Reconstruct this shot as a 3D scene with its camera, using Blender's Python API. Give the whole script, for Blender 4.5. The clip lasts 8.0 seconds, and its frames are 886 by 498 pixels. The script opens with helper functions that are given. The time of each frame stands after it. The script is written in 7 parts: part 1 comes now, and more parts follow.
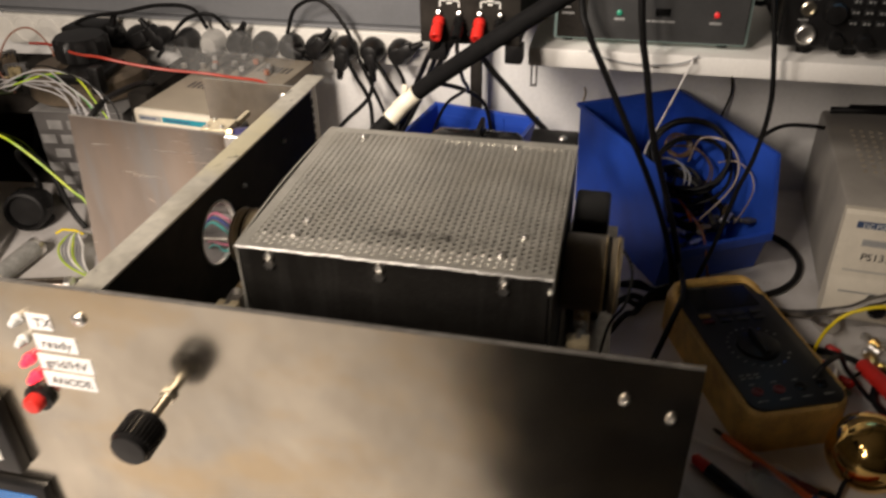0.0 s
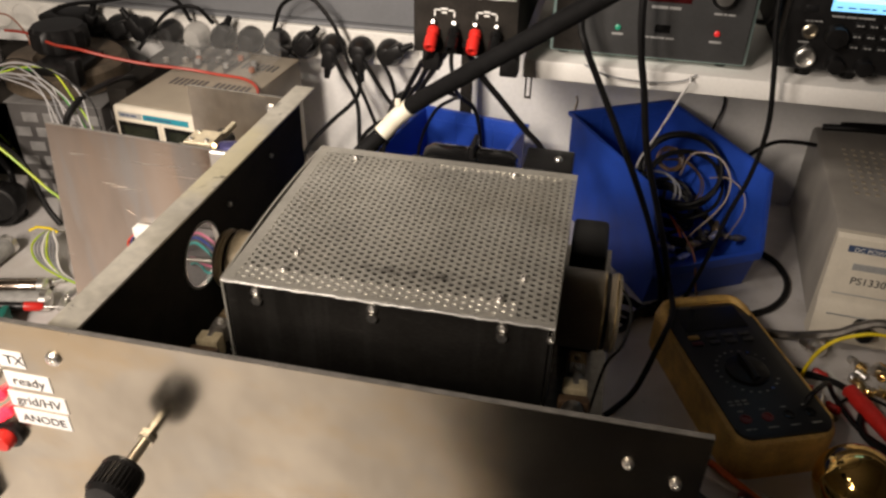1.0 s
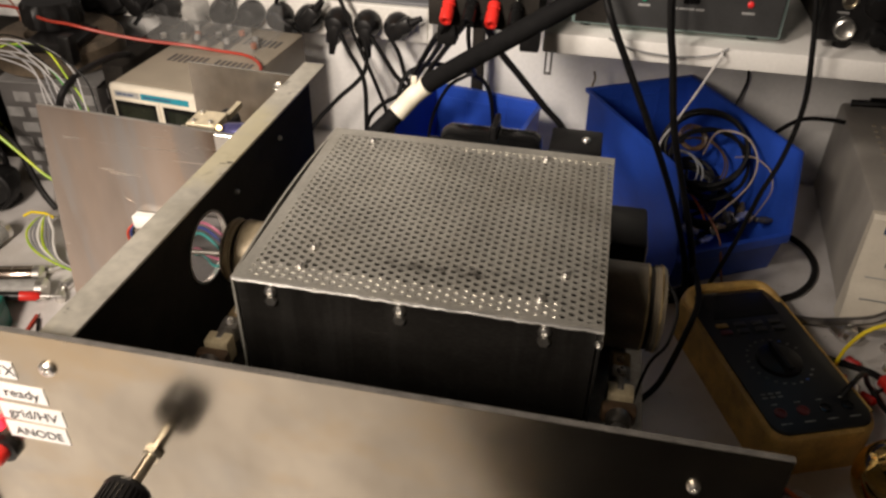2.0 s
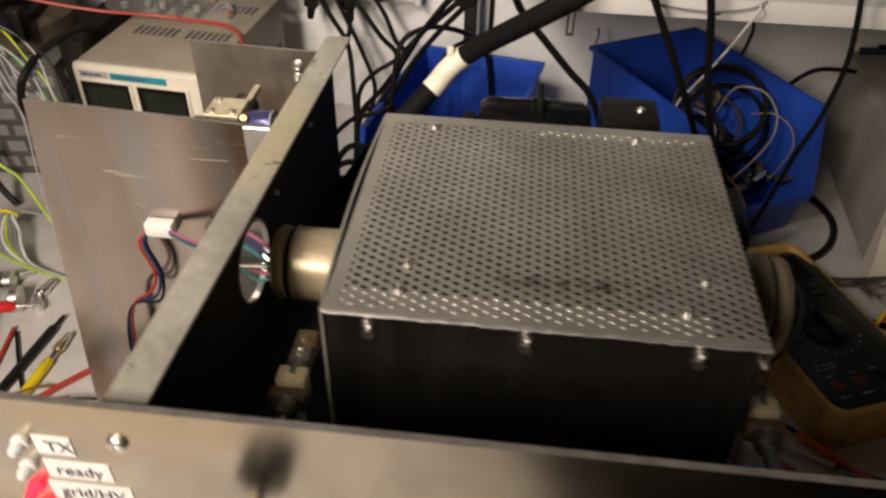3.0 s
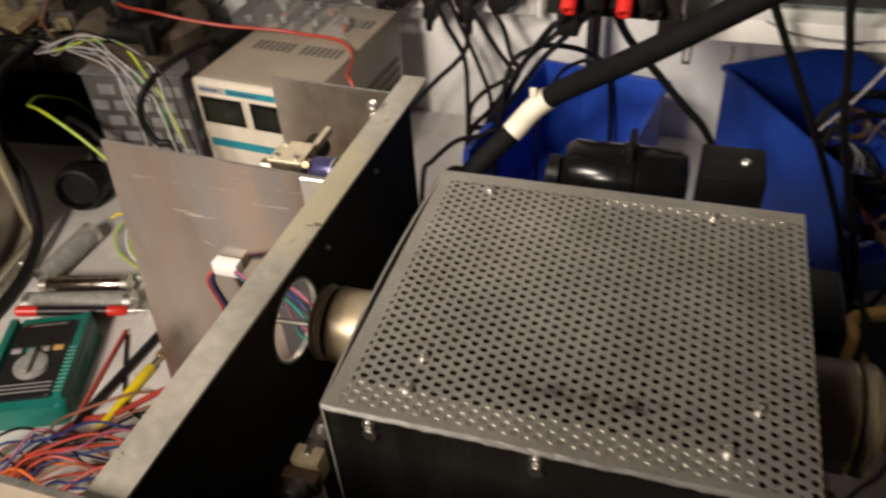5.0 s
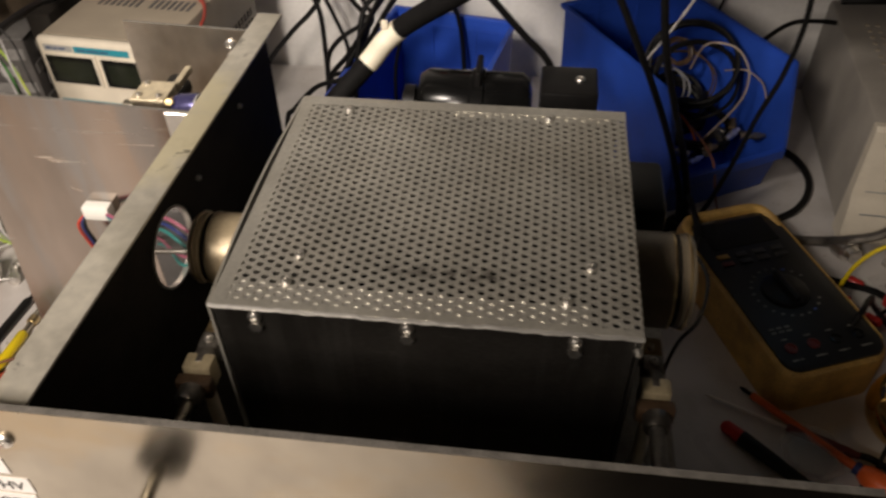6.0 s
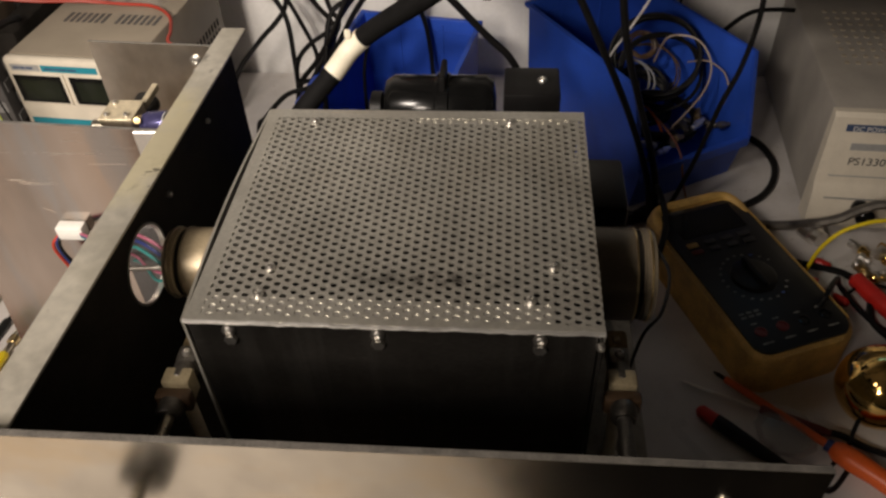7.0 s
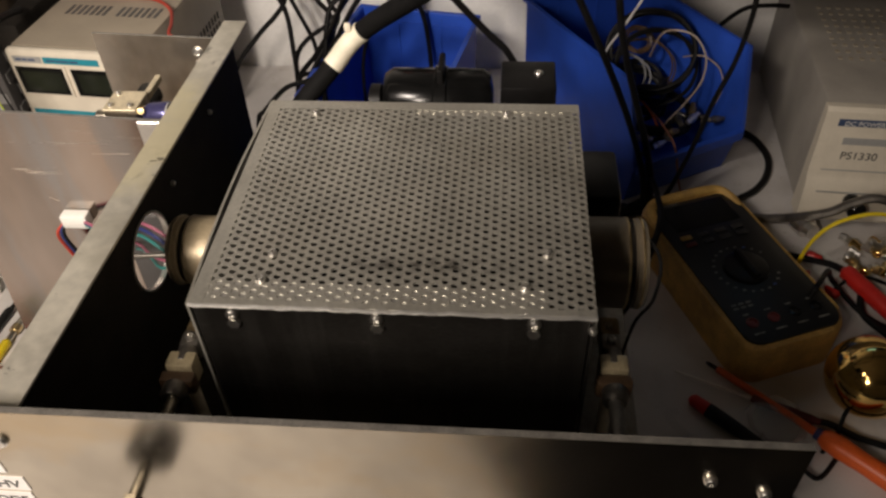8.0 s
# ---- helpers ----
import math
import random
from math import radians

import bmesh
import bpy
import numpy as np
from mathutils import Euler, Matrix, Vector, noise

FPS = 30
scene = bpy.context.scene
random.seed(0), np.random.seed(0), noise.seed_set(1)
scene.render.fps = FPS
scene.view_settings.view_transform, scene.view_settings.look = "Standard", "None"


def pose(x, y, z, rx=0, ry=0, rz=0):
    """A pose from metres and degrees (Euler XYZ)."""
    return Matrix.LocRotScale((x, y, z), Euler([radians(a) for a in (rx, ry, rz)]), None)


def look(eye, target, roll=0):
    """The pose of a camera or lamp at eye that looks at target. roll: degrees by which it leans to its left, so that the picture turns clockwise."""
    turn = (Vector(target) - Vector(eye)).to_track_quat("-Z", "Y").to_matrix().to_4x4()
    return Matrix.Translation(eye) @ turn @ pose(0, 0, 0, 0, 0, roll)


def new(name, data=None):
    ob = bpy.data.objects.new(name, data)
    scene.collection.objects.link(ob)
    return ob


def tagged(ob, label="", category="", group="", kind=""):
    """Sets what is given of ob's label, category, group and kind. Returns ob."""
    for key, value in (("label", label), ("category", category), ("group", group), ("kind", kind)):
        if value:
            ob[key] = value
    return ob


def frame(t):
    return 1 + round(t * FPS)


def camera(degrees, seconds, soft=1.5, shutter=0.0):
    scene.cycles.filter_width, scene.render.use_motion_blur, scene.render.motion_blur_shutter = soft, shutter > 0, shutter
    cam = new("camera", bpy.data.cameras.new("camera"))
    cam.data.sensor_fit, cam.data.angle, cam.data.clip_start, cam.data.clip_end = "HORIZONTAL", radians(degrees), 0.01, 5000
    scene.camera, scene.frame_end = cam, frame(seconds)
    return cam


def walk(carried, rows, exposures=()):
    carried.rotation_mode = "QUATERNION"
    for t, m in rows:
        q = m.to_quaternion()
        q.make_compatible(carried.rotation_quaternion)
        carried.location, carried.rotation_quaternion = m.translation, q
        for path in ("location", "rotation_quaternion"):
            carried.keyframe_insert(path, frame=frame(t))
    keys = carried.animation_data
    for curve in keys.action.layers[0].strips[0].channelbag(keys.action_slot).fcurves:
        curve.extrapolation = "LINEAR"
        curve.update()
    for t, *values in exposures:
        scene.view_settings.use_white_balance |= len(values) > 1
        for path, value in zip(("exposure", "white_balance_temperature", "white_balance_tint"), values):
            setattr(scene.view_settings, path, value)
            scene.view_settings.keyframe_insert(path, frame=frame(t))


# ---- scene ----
cam = camera(59.0, 8.0, soft=2.5, shutter=0.7)
PATH = [
    (0, (0.2058, -0.3482, 0.5729), (0.1096, 0.0604, 0.3012), -1.27),
    (0.1, (0.2094, -0.3425, 0.5764), (0.1152, 0.0666, 0.3049), -0.75),
    (0.2, (0.2121, -0.3375, 0.5791), (0.1212, 0.0735, 0.3093), -0.24),
    (0.3, (0.2132, -0.3336, 0.5802), (0.1249, 0.0789, 0.3118), 0.28),
    (0.5, (0.2132, -0.3295, 0.5768), (0.1206, 0.0843, 0.3118), 0.40),
    (0.8, (0.1992, -0.3224, 0.5842), (0.1130, 0.0863, 0.3093), 0.93),
    (1, (0.1886, -0.3186, 0.5882), (0.1072, 0.0878, 0.3086), 1.28),
    (1.2, (0.1864, -0.3174, 0.5873), (0.1024, 0.0892, 0.3086), 1.23),
    (1.5, (0.1841, -0.3131, 0.5828), (0.1037, 0.0917, 0.3006), 1.16),
    (1.7, (0.1750, -0.3038, 0.5782), (0.0976, 0.0996, 0.2931), 1.13),
    (2, (0.1638, -0.2841, 0.5721), (0.0851, 0.1143, 0.2804), 1.08),
    (2.2, (0.1651, -0.2719, 0.5701), (0.0839, 0.1233, 0.2747), 0.42),
    (3.3, (0.0536, -0.2031, 0.5543), (0.0242, 0.1820, 0.2367), 1.55),
    (3.4, (0.0676, -0.1896, 0.5595), (0.0324, 0.1948, 0.2417), 0.93),
    (3.5, (0.0850, -0.1774, 0.5626), (0.0407, 0.2131, 0.2536), 0.05),
    (3.6, (0.1022, -0.1649, 0.5595), (0.0336, 0.2301, 0.2608), -2.18),
    (3.7, (0.1148, -0.1570, 0.5547), (0.0178, 0.2366, 0.2621), -3.16),
    (3.8, (0.1221, -0.1523, 0.5494), (0.0017, 0.2332, 0.2546), -4.14),
    (4, (0.1261, -0.1459, 0.5408), (-0.0372, 0.2203, 0.2420), -6.66),
    (4.1, (0.1269, -0.1460, 0.5409), (-0.0448, 0.2189, 0.2453), -6.94),
    (4.2, (0.1274, -0.1465, 0.5416), (-0.0529, 0.2127, 0.2441), -7.22),
    (5.3, (0.1159, -0.1878, 0.5790), (0.0165, 0.1793, 0.2543), -2.25),
    (5.5, (0.1171, -0.1984, 0.5783), (0.0348, 0.1687, 0.2490), -1.29),
    (5.6, (0.1191, -0.2035, 0.5774), (0.0415, 0.1593, 0.2423), -1.29),
    (5.7, (0.1221, -0.2083, 0.5763), (0.0504, 0.1511, 0.2361), -1.29),
    (5.8, (0.1256, -0.2124, 0.5753), (0.0629, 0.1475, 0.2339), -1.30),
    (6, (0.1330, -0.2179, 0.5742), (0.0825, 0.1462, 0.2352), -1.30),
    (6.2, (0.1392, -0.2199, 0.5755), (0.0904, 0.1484, 0.2408), -1.86),
    (6.3, (0.1414, -0.2203, 0.5769), (0.0959, 0.1496, 0.2436), -2.15),
    (6.5, (0.1433, -0.2205, 0.5799), (0.1052, 0.1474, 0.2435), -2.71),
    (6.7, (0.1431, -0.2207, 0.5822), (0.1007, 0.1442, 0.2431), -2.76),
    (6.8, (0.1427, -0.2210, 0.5831), (0.0997, 0.1435, 0.2436), -2.79),
    (7, (0.1416, -0.2223, 0.5844), (0.1019, 0.1414, 0.2436), -2.84),
    (7.5, (0.1383, -0.2288, 0.5869), (0.0975, 0.1321, 0.2433), -2.27),
    (8, (0.1426, -0.2326, 0.5890), (0.1046, 0.1291, 0.2458), -2.46),
]
EXPOSURES = [(0.0, -0.20), (2.2, -0.32), (3.5, -0.68), (4.0, -0.36), (4.2, -0.36), (5.5, -0.55), (6.5, -0.58), (8.0, -0.60)]
walk(cam, [(t, look(eye, target, roll)) for t, eye, target, roll in PATH], EXPOSURES)

# ---- light ----
world = bpy.data.worlds.new("room_air")
scene.world = world
world.use_nodes = True
world.node_tree.nodes["Background"].inputs[0].default_value = (0.9, 0.85, 0.8, 1)
world.node_tree.nodes["Background"].inputs[1].default_value = 0.030


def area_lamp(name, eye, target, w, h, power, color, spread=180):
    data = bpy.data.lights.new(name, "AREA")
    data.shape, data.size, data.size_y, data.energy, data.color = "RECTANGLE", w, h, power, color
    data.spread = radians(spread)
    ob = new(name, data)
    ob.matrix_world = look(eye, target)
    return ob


area_lamp("room_lamp", (-0.25, -0.71, 0.81), (-0.43, 0.21, 0.14), 0.17, 0.36, 9.2, (1.0, 0.86, 0.735), 111)
# Unseen fill added to brighten the bench, back wall and shelf.
area_lamp("unseen_bench_fill", (-0.34, -0.26, 0.90), (0.12, 0.77, 0.15), 0.18, 0.12, 1.5, (1.0, 0.88, 0.77), 60)



# ---- materials ----
def mat(name, color, rough=0.5, metal=0.0, var=0.12, scale=40.0, fine=400.0, bump=0.15, stretch=(1, 1, 1), rough_var=0.1,
        second=None, alpha=1.0, transmission=0.0, emission=0.0, coat=0.0, rand=0.0, spec=0.5):
    """A surface with colour and roughness that vary at two scales, and a fine relief."""
    m = bpy.data.materials.new(name)
    m.use_nodes = True
    nt = m.node_tree
    bsdf = nt.nodes["Principled BSDF"]
    co = nt.nodes.new("ShaderNodeTexCoord")
    mp = nt.nodes.new("ShaderNodeMapping")
    mp.inputs["Scale"].default_value = stretch
    nt.links.new(co.outputs["Object"], mp.inputs["Vector"])
    n1, n2 = nt.nodes.new("ShaderNodeTexNoise"), nt.nodes.new("ShaderNodeTexNoise")
    n1.inputs["Scale"].default_value, n1.inputs["Detail"].default_value = scale, 4
    n2.inputs["Scale"].default_value, n2.inputs["Detail"].default_value = fine, 3
    nt.links.new(mp.outputs[0], n1.inputs["Vector"])
    nt.links.new(mp.outputs[0], n2.inputs["Vector"])
    both = nt.nodes.new("ShaderNodeMath")
    both.operation = "MULTIPLY_ADD"
    nt.links.new(n2.outputs["Fac"], both.inputs[0])
    both.inputs[1].default_value = 0.4
    half = nt.nodes.new("ShaderNodeMath")
    half.operation = "MULTIPLY"
    nt.links.new(n1.outputs["Fac"], half.inputs[0])
    half.inputs[1].default_value = 0.6
    nt.links.new(half.outputs[0], both.inputs[2])
    ramp = nt.nodes.new("ShaderNodeValToRGB")
    c = np.array(color[:3])
    lo, hi = c * (1 - var * 1.6), np.minimum(c * (1 + var), 1.0)
    if second is not None:
        lo = np.array(second[:3])
    ramp.color_ramp.elements[0].position, ramp.color_ramp.elements[1].position = 0.33, 0.66
    ramp.color_ramp.elements[0].color, ramp.color_ramp.elements[1].color = (*lo, 1), (*hi, 1)
    nt.links.new(both.outputs[0], ramp.inputs[0])
    source = ramp.outputs[0]
    if rand:
        info = nt.nodes.new("ShaderNodeObjectInfo")
        hsv = nt.nodes.new("ShaderNodeHueSaturation")
        mr = nt.nodes.new("ShaderNodeMapRange")
        mr.inputs[3].default_value, mr.inputs[4].default_value = 1 - rand, 1 + rand
        nt.links.new(info.outputs["Random"], mr.inputs[0])
        nt.links.new(mr.outputs[0], hsv.inputs["Value"])
        nt.links.new(source, hsv.inputs["Color"])
        source = hsv.outputs[0]
    nt.links.new(source, bsdf.inputs["Base Color"])
    rr = nt.nodes.new("ShaderNodeMapRange")
    rr.inputs[3].default_value, rr.inputs[4].default_value = max(rough - rough_var, 0.02), min(rough + rough_var, 1)
    nt.links.new(both.outputs[0], rr.inputs[0])
    nt.links.new(rr.outputs[0], bsdf.inputs["Roughness"])
    bsdf.inputs["Metallic"].default_value = metal
    bsdf.inputs["Alpha"].default_value = alpha
    bsdf.inputs["Specular IOR Level"].default_value = spec
    bsdf.inputs["Transmission Weight"].default_value = transmission
    bsdf.inputs["Coat Weight"].default_value = coat
    if emission:
        bsdf.inputs["Emission Color"].default_value = (*color[:3], 1)
        bsdf.inputs["Emission Strength"].default_value = emission
    if bump:
        b = nt.nodes.new("ShaderNodeBump")
        b.inputs["Strength"].default_value, b.inputs["Distance"].default_value = bump, 0.0006
        nt.links.new(both.outputs[0], b.inputs["Height"])
        nt.links.new(b.outputs[0], bsdf.inputs["Normal"])
    return m


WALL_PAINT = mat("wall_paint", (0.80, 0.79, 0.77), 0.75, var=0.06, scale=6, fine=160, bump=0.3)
# Unseen surfaces: room paint sets the bounced light, floor keeps panel reflections dark.
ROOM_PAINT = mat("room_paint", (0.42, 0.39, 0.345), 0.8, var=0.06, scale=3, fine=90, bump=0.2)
FLOOR_MAT = mat("floor_vinyl", (0.07, 0.062, 0.055), 0.5, var=0.2, scale=4, fine=60)
BENCH_MAT = mat("bench_laminate", (0.70, 0.67, 0.65), 0.55, var=0.10, scale=14, fine=900, bump=0.12)
SHELF_MAT = mat("shelf_melamine", (0.80, 0.78, 0.74), 0.4, var=0.05, scale=18, fine=300, bump=0.05)
DUCT_MAT = mat("grey_duct", (0.20, 0.205, 0.215), 0.5, var=0.06, scale=10, fine=200, bump=0.05)
PANEL_ALU = mat("panel_aluminium", (0.63, 0.58, 0.49), 0.21, 1.0, var=0.17, scale=7, fine=40, bump=0.010, stretch=(1, 1, 0.7), rough_var=0.05)
# Broad streaks in the tone stand in for soft reflections on the plate.
PLATE_ALU = mat("plate_aluminium", (0.50, 0.43, 0.38), 0.17, 1.0, var=0.22, scale=5, fine=14, bump=0.008, stretch=(2.0, 2.0, 0.6), rough_var=0.08)
REAR_ALU = mat("rear_aluminium", (0.72, 0.66, 0.58), 0.32, 1.0, var=0.12, scale=14, fine=80, bump=0.012, rough_var=0.06)
BRIGHT_ZINC = mat("bright_zinc", (0.80, 0.785, 0.75), 0.36, 0.90, var=0.06, scale=60, fine=500, bump=0.05)
EDGE_ALU = mat("edge_aluminium", (0.70, 0.665, 0.575), 0.46, 0.6, var=0.16, scale=22, fine=160, bump=0.08, rough_var=0.12)
ENCLOSURE_ALU = mat("enclosure_aluminium", (0.52, 0.47, 0.39), 0.26, 1.0, var=0.14, scale=5, fine=30, bump=0.01, stretch=(1, 0.5, 2.4), rough_var=0.10)
# For thin dark strips added on upper plate edges to subdue their highlights.
DULLED_EDGE = mat("dulled_edge", (0.20, 0.188, 0.17), 0.7, 0.3, var=0.25, scale=120, fine=700, bump=0.2)
PAD_GREY = mat("pad_grey", (0.24, 0.235, 0.23), 0.5, var=0.18, scale=60, fine=600, bump=0.2)
CASE_DARK = mat("dark_grey_case", (0.085, 0.08, 0.078), 0.5, var=0.2, scale=30, fine=600, bump=0.2)
DUSTY_WOOD = mat("dusty_bobbin", (0.36, 0.29, 0.15), 0.7, var=0.35, scale=60, fine=500, bump=0.5)
LID_STEEL = mat("lid_zinc", (0.60, 0.58, 0.52), 0.42, 0.75, var=0.14, scale=24, fine=420, bump=0.12, rough_var=0.08)


def stain(material, x0, x1, y, wide, strength):
    """A greasy dark streak along x at one place of a surface."""
    nt = material.node_tree
    bsdf = nt.nodes["Principled BSDF"]
    old = bsdf.inputs["Base Color"].links[0].from_socket
    co, xyz = nt.nodes.new("ShaderNodeTexCoord"), nt.nodes.new("ShaderNodeSeparateXYZ")
    nt.links.new(co.outputs["Object"], xyz.inputs[0])
    noise_node = nt.nodes.new("ShaderNodeTexNoise")
    noise_node.inputs["Scale"].default_value, noise_node.inputs["Detail"].default_value = 130.0, 3
    nt.links.new(co.outputs["Object"], noise_node.inputs["Vector"])

    def calc(op, a, b):
        n = nt.nodes.new("ShaderNodeMath")
        n.operation = op
        for k, v in enumerate((a, b)):
            if isinstance(v, (int, float)):
                n.inputs[k].default_value = v
            else:
                nt.links.new(v, n.inputs[k])
        return n.outputs[0]
    dy = calc("ABSOLUTE", calc("SUBTRACT", xyz.outputs["Y"], y), 0.0)
    near_y = calc("MAXIMUM", calc("SUBTRACT", 1.0, calc("DIVIDE", dy, wide)), 0.0)
    dx = calc("ABSOLUTE", calc("SUBTRACT", xyz.outputs["X"], (x0 + x1) / 2), 0.0)
    near_x = calc("MAXIMUM", calc("SUBTRACT", 1.0, calc("DIVIDE", dx, (x1 - x0) / 2)), 0.0)
    patchy = calc("MAXIMUM", calc("MULTIPLY", calc("SUBTRACT", noise_node.outputs["Fac"], 0.42), 5.0 * strength), 0.0)
    mask = calc("MINIMUM", calc("MULTIPLY", calc("MULTIPLY", near_y, calc("POWER", near_x, 0.4)), patchy), 0.85)
    mix = nt.nodes.new("ShaderNodeMix")
    mix.data_type = "RGBA"
    nt.links.new(mask, mix.inputs["Factor"])
    nt.links.new(old, mix.inputs[6])
    mix.inputs[7].default_value = (0.035, 0.028, 0.022, 1)
    nt.links.new(mix.outputs[2], bsdf.inputs["Base Color"])


def mottle(material, color, scale, stretch, lo, hi, amount, rough=0.0, seed=0.0):
    """Patches of another tone, and of another gloss, where a coarse noise runs high."""
    nt = material.node_tree
    bsdf = nt.nodes["Principled BSDF"]
    co, mp = nt.nodes.new("ShaderNodeTexCoord"), nt.nodes.new("ShaderNodeMapping")
    mp.inputs["Scale"].default_value, mp.inputs["Location"].default_value = stretch, (seed, seed * 0.7, seed * 0.3)
    nt.links.new(co.outputs["Object"], mp.inputs["Vector"])
    tex = nt.nodes.new("ShaderNodeTexNoise")
    tex.inputs["Scale"].default_value, tex.inputs["Detail"].default_value, tex.inputs["Roughness"].default_value = scale, 5, 0.6
    nt.links.new(mp.outputs[0], tex.inputs["Vector"])
    ramp = nt.nodes.new("ShaderNodeMapRange")
    ramp.inputs[1].default_value, ramp.inputs[2].default_value = lo, hi
    ramp.inputs[3].default_value, ramp.inputs[4].default_value = 0.0, amount
    nt.links.new(tex.outputs["Fac"], ramp.inputs[0])
    mix = nt.nodes.new("ShaderNodeMix")
    mix.data_type = "RGBA"
    nt.links.new(ramp.outputs[0], mix.inputs["Factor"])
    nt.links.new(bsdf.inputs["Base Color"].links[0].from_socket, mix.inputs[6])
    mix.inputs[7].default_value = (*color, 1)
    nt.links.new(mix.outputs[2], bsdf.inputs["Base Color"])
    if rough:
        add = nt.nodes.new("ShaderNodeMath")
        add.operation = "MULTIPLY_ADD"
        nt.links.new(ramp.outputs[0], add.inputs[0])
        add.inputs[1].default_value = rough
        nt.links.new(bsdf.inputs["Roughness"].links[0].from_socket, add.inputs[2])
        nt.links.new(add.outputs[0], bsdf.inputs["Roughness"])


# handled bare metal: warm blotches, hair scratches, chipped and greasy edges
mottle(PANEL_ALU, (0.62, 0.47, 0.27), 9, (1, 1, 1.6), 0.46, 0.62, 0.55, 0.10, 1.7)
mottle(PANEL_ALU, (0.46, 0.46, 0.44), 14, (1, 1, 1.0), 0.52, 0.66, 0.45, 0.05, 5.1)
mottle(PLATE_ALU, (0.54, 0.40, 0.30), 20, (1, 1, 0.18), 0.47, 0.62, 0.42, 0.12, 2.3)
mottle(PLATE_ALU, (0.40, 0.41, 0.42), 40, (1, 1, 0.12), 0.50, 0.62, 0.60, 0.10, 7.9)
mottle(PLATE_ALU, (0.72, 0.68, 0.62), 60, (0.25, 1, 3.0), 0.66, 0.72, 0.80, 0.35, 4.4)
mottle(REAR_ALU, (0.50, 0.40, 0.28), 30, (1, 1, 0.5), 0.47, 0.62, 0.40, 0.08, 3.3)
mottle(EDGE_ALU, (0.12, 0.105, 0.085), 34, (1, 1, 1), 0.60, 0.66, 0.65, 0.15, 6.1)
mottle(EDGE_ALU, (0.44, 0.41, 0.33), 16, (1, 1, 1), 0.42, 0.60, 0.60, 0.10, 0.4)
mottle(EDGE_ALU, (0.66, 0.60, 0.40), 9, (1, 1, 1), 0.50, 0.60, 0.75, 0.10, 3.7)
mottle(EDGE_ALU, (0.05, 0.045, 0.04), 70, (0.6, 1, 1), 0.66, 0.70, 0.80, 0.2, 9.3)
mottle(LID_STEEL, (0.35, 0.315, 0.25), 12, (1, 1, 1), 0.48, 0.66, 0.40, 0.08, 8.2)
mottle(LID_STEEL, (0.62, 0.60, 0.56), 70, (0.15, 1.6, 1), 0.66, 0.72, 0.6, 0.0, 3.9)
stain(LID_STEEL, 0.068, 0.150, 0.0285, 0.0065, 0.9)
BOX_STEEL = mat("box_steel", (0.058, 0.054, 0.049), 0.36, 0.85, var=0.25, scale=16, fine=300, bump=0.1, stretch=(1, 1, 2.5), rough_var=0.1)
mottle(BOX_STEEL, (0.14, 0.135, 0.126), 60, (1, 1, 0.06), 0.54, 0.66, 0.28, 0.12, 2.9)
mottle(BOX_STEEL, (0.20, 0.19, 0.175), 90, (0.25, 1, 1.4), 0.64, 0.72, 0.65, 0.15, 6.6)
mottle(BENCH_MAT, (0.46, 0.42, 0.37), 16, (1, 1, 1), 0.50, 0.68, 0.40, 0.05, 1.1)
mottle(BENCH_MAT, (0.30, 0.25, 0.20), 120, (1, 1, 1), 0.66, 0.72, 0.55, 0.05, 4.7)
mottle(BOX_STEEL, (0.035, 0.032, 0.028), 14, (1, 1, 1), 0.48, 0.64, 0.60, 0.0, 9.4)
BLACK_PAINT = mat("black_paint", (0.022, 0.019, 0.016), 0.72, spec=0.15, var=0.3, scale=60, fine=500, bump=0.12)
BLACK_PLASTIC = mat("black_plastic", (0.010, 0.0095, 0.0095), 0.38, spec=0.3, var=0.25, scale=80, fine=600, bump=0.15)
BLACK_RUBBER = mat("black_rubber", (0.007, 0.0066, 0.0066), 0.5, spec=0.2, var=0.25, scale=120, fine=900, bump=0.2)
SLEEVE_BLACK = mat("black_sleeve", (0.006, 0.0058, 0.006), 0.75, spec=0.12, var=0.3, scale=150, fine=1200, bump=0.5)
BLACK_GLOSS = mat("black_gloss", (0.007, 0.007, 0.007), 0.18, spec=0.3, var=0.2, scale=90, fine=600, bump=0.05)
CHROME = mat("chrome_screw", (0.84, 0.82, 0.78), 0.34, 1.0, var=0.08, scale=200, fine=900, bump=0.1)
NICKEL = mat("nickel", (0.70, 0.64, 0.52), 0.3, 1.0, var=0.12, scale=200, fine=900, bump=0.1)
BRASS = mat("brass", (0.70, 0.55, 0.30), 0.33, 1.0, var=0.15, scale=120, fine=700, bump=0.1)
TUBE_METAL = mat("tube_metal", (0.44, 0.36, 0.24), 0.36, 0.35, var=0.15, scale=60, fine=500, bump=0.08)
# Browner copy of the tube metal, darkened for the shaded right end.
TUBE_SHADED = mat("tube_brown_shaded", (0.20, 0.165, 0.115), 0.42, 0.15, var=0.12, scale=30, fine=400, bump=0.1)
OLD_BRASS = mat("old_brass", (0.27, 0.20, 0.11), 0.42, 0.8, var=0.3, scale=150, fine=700, bump=0.2)
OLD_STEEL = mat("old_steel", (0.20, 0.185, 0.165), 0.4, 0.85, var=0.25, scale=90, fine=600, bump=0.1)
FIBRE_BROWN = mat("brown_fibre", (0.085, 0.050, 0.026), 0.5, var=0.3, scale=120, fine=700, bump=0.15)
DULL_STEEL = mat("dull_steel", (0.34, 0.33, 0.31), 0.42, 0.7, var=0.2, scale=90, fine=600, bump=0.1)
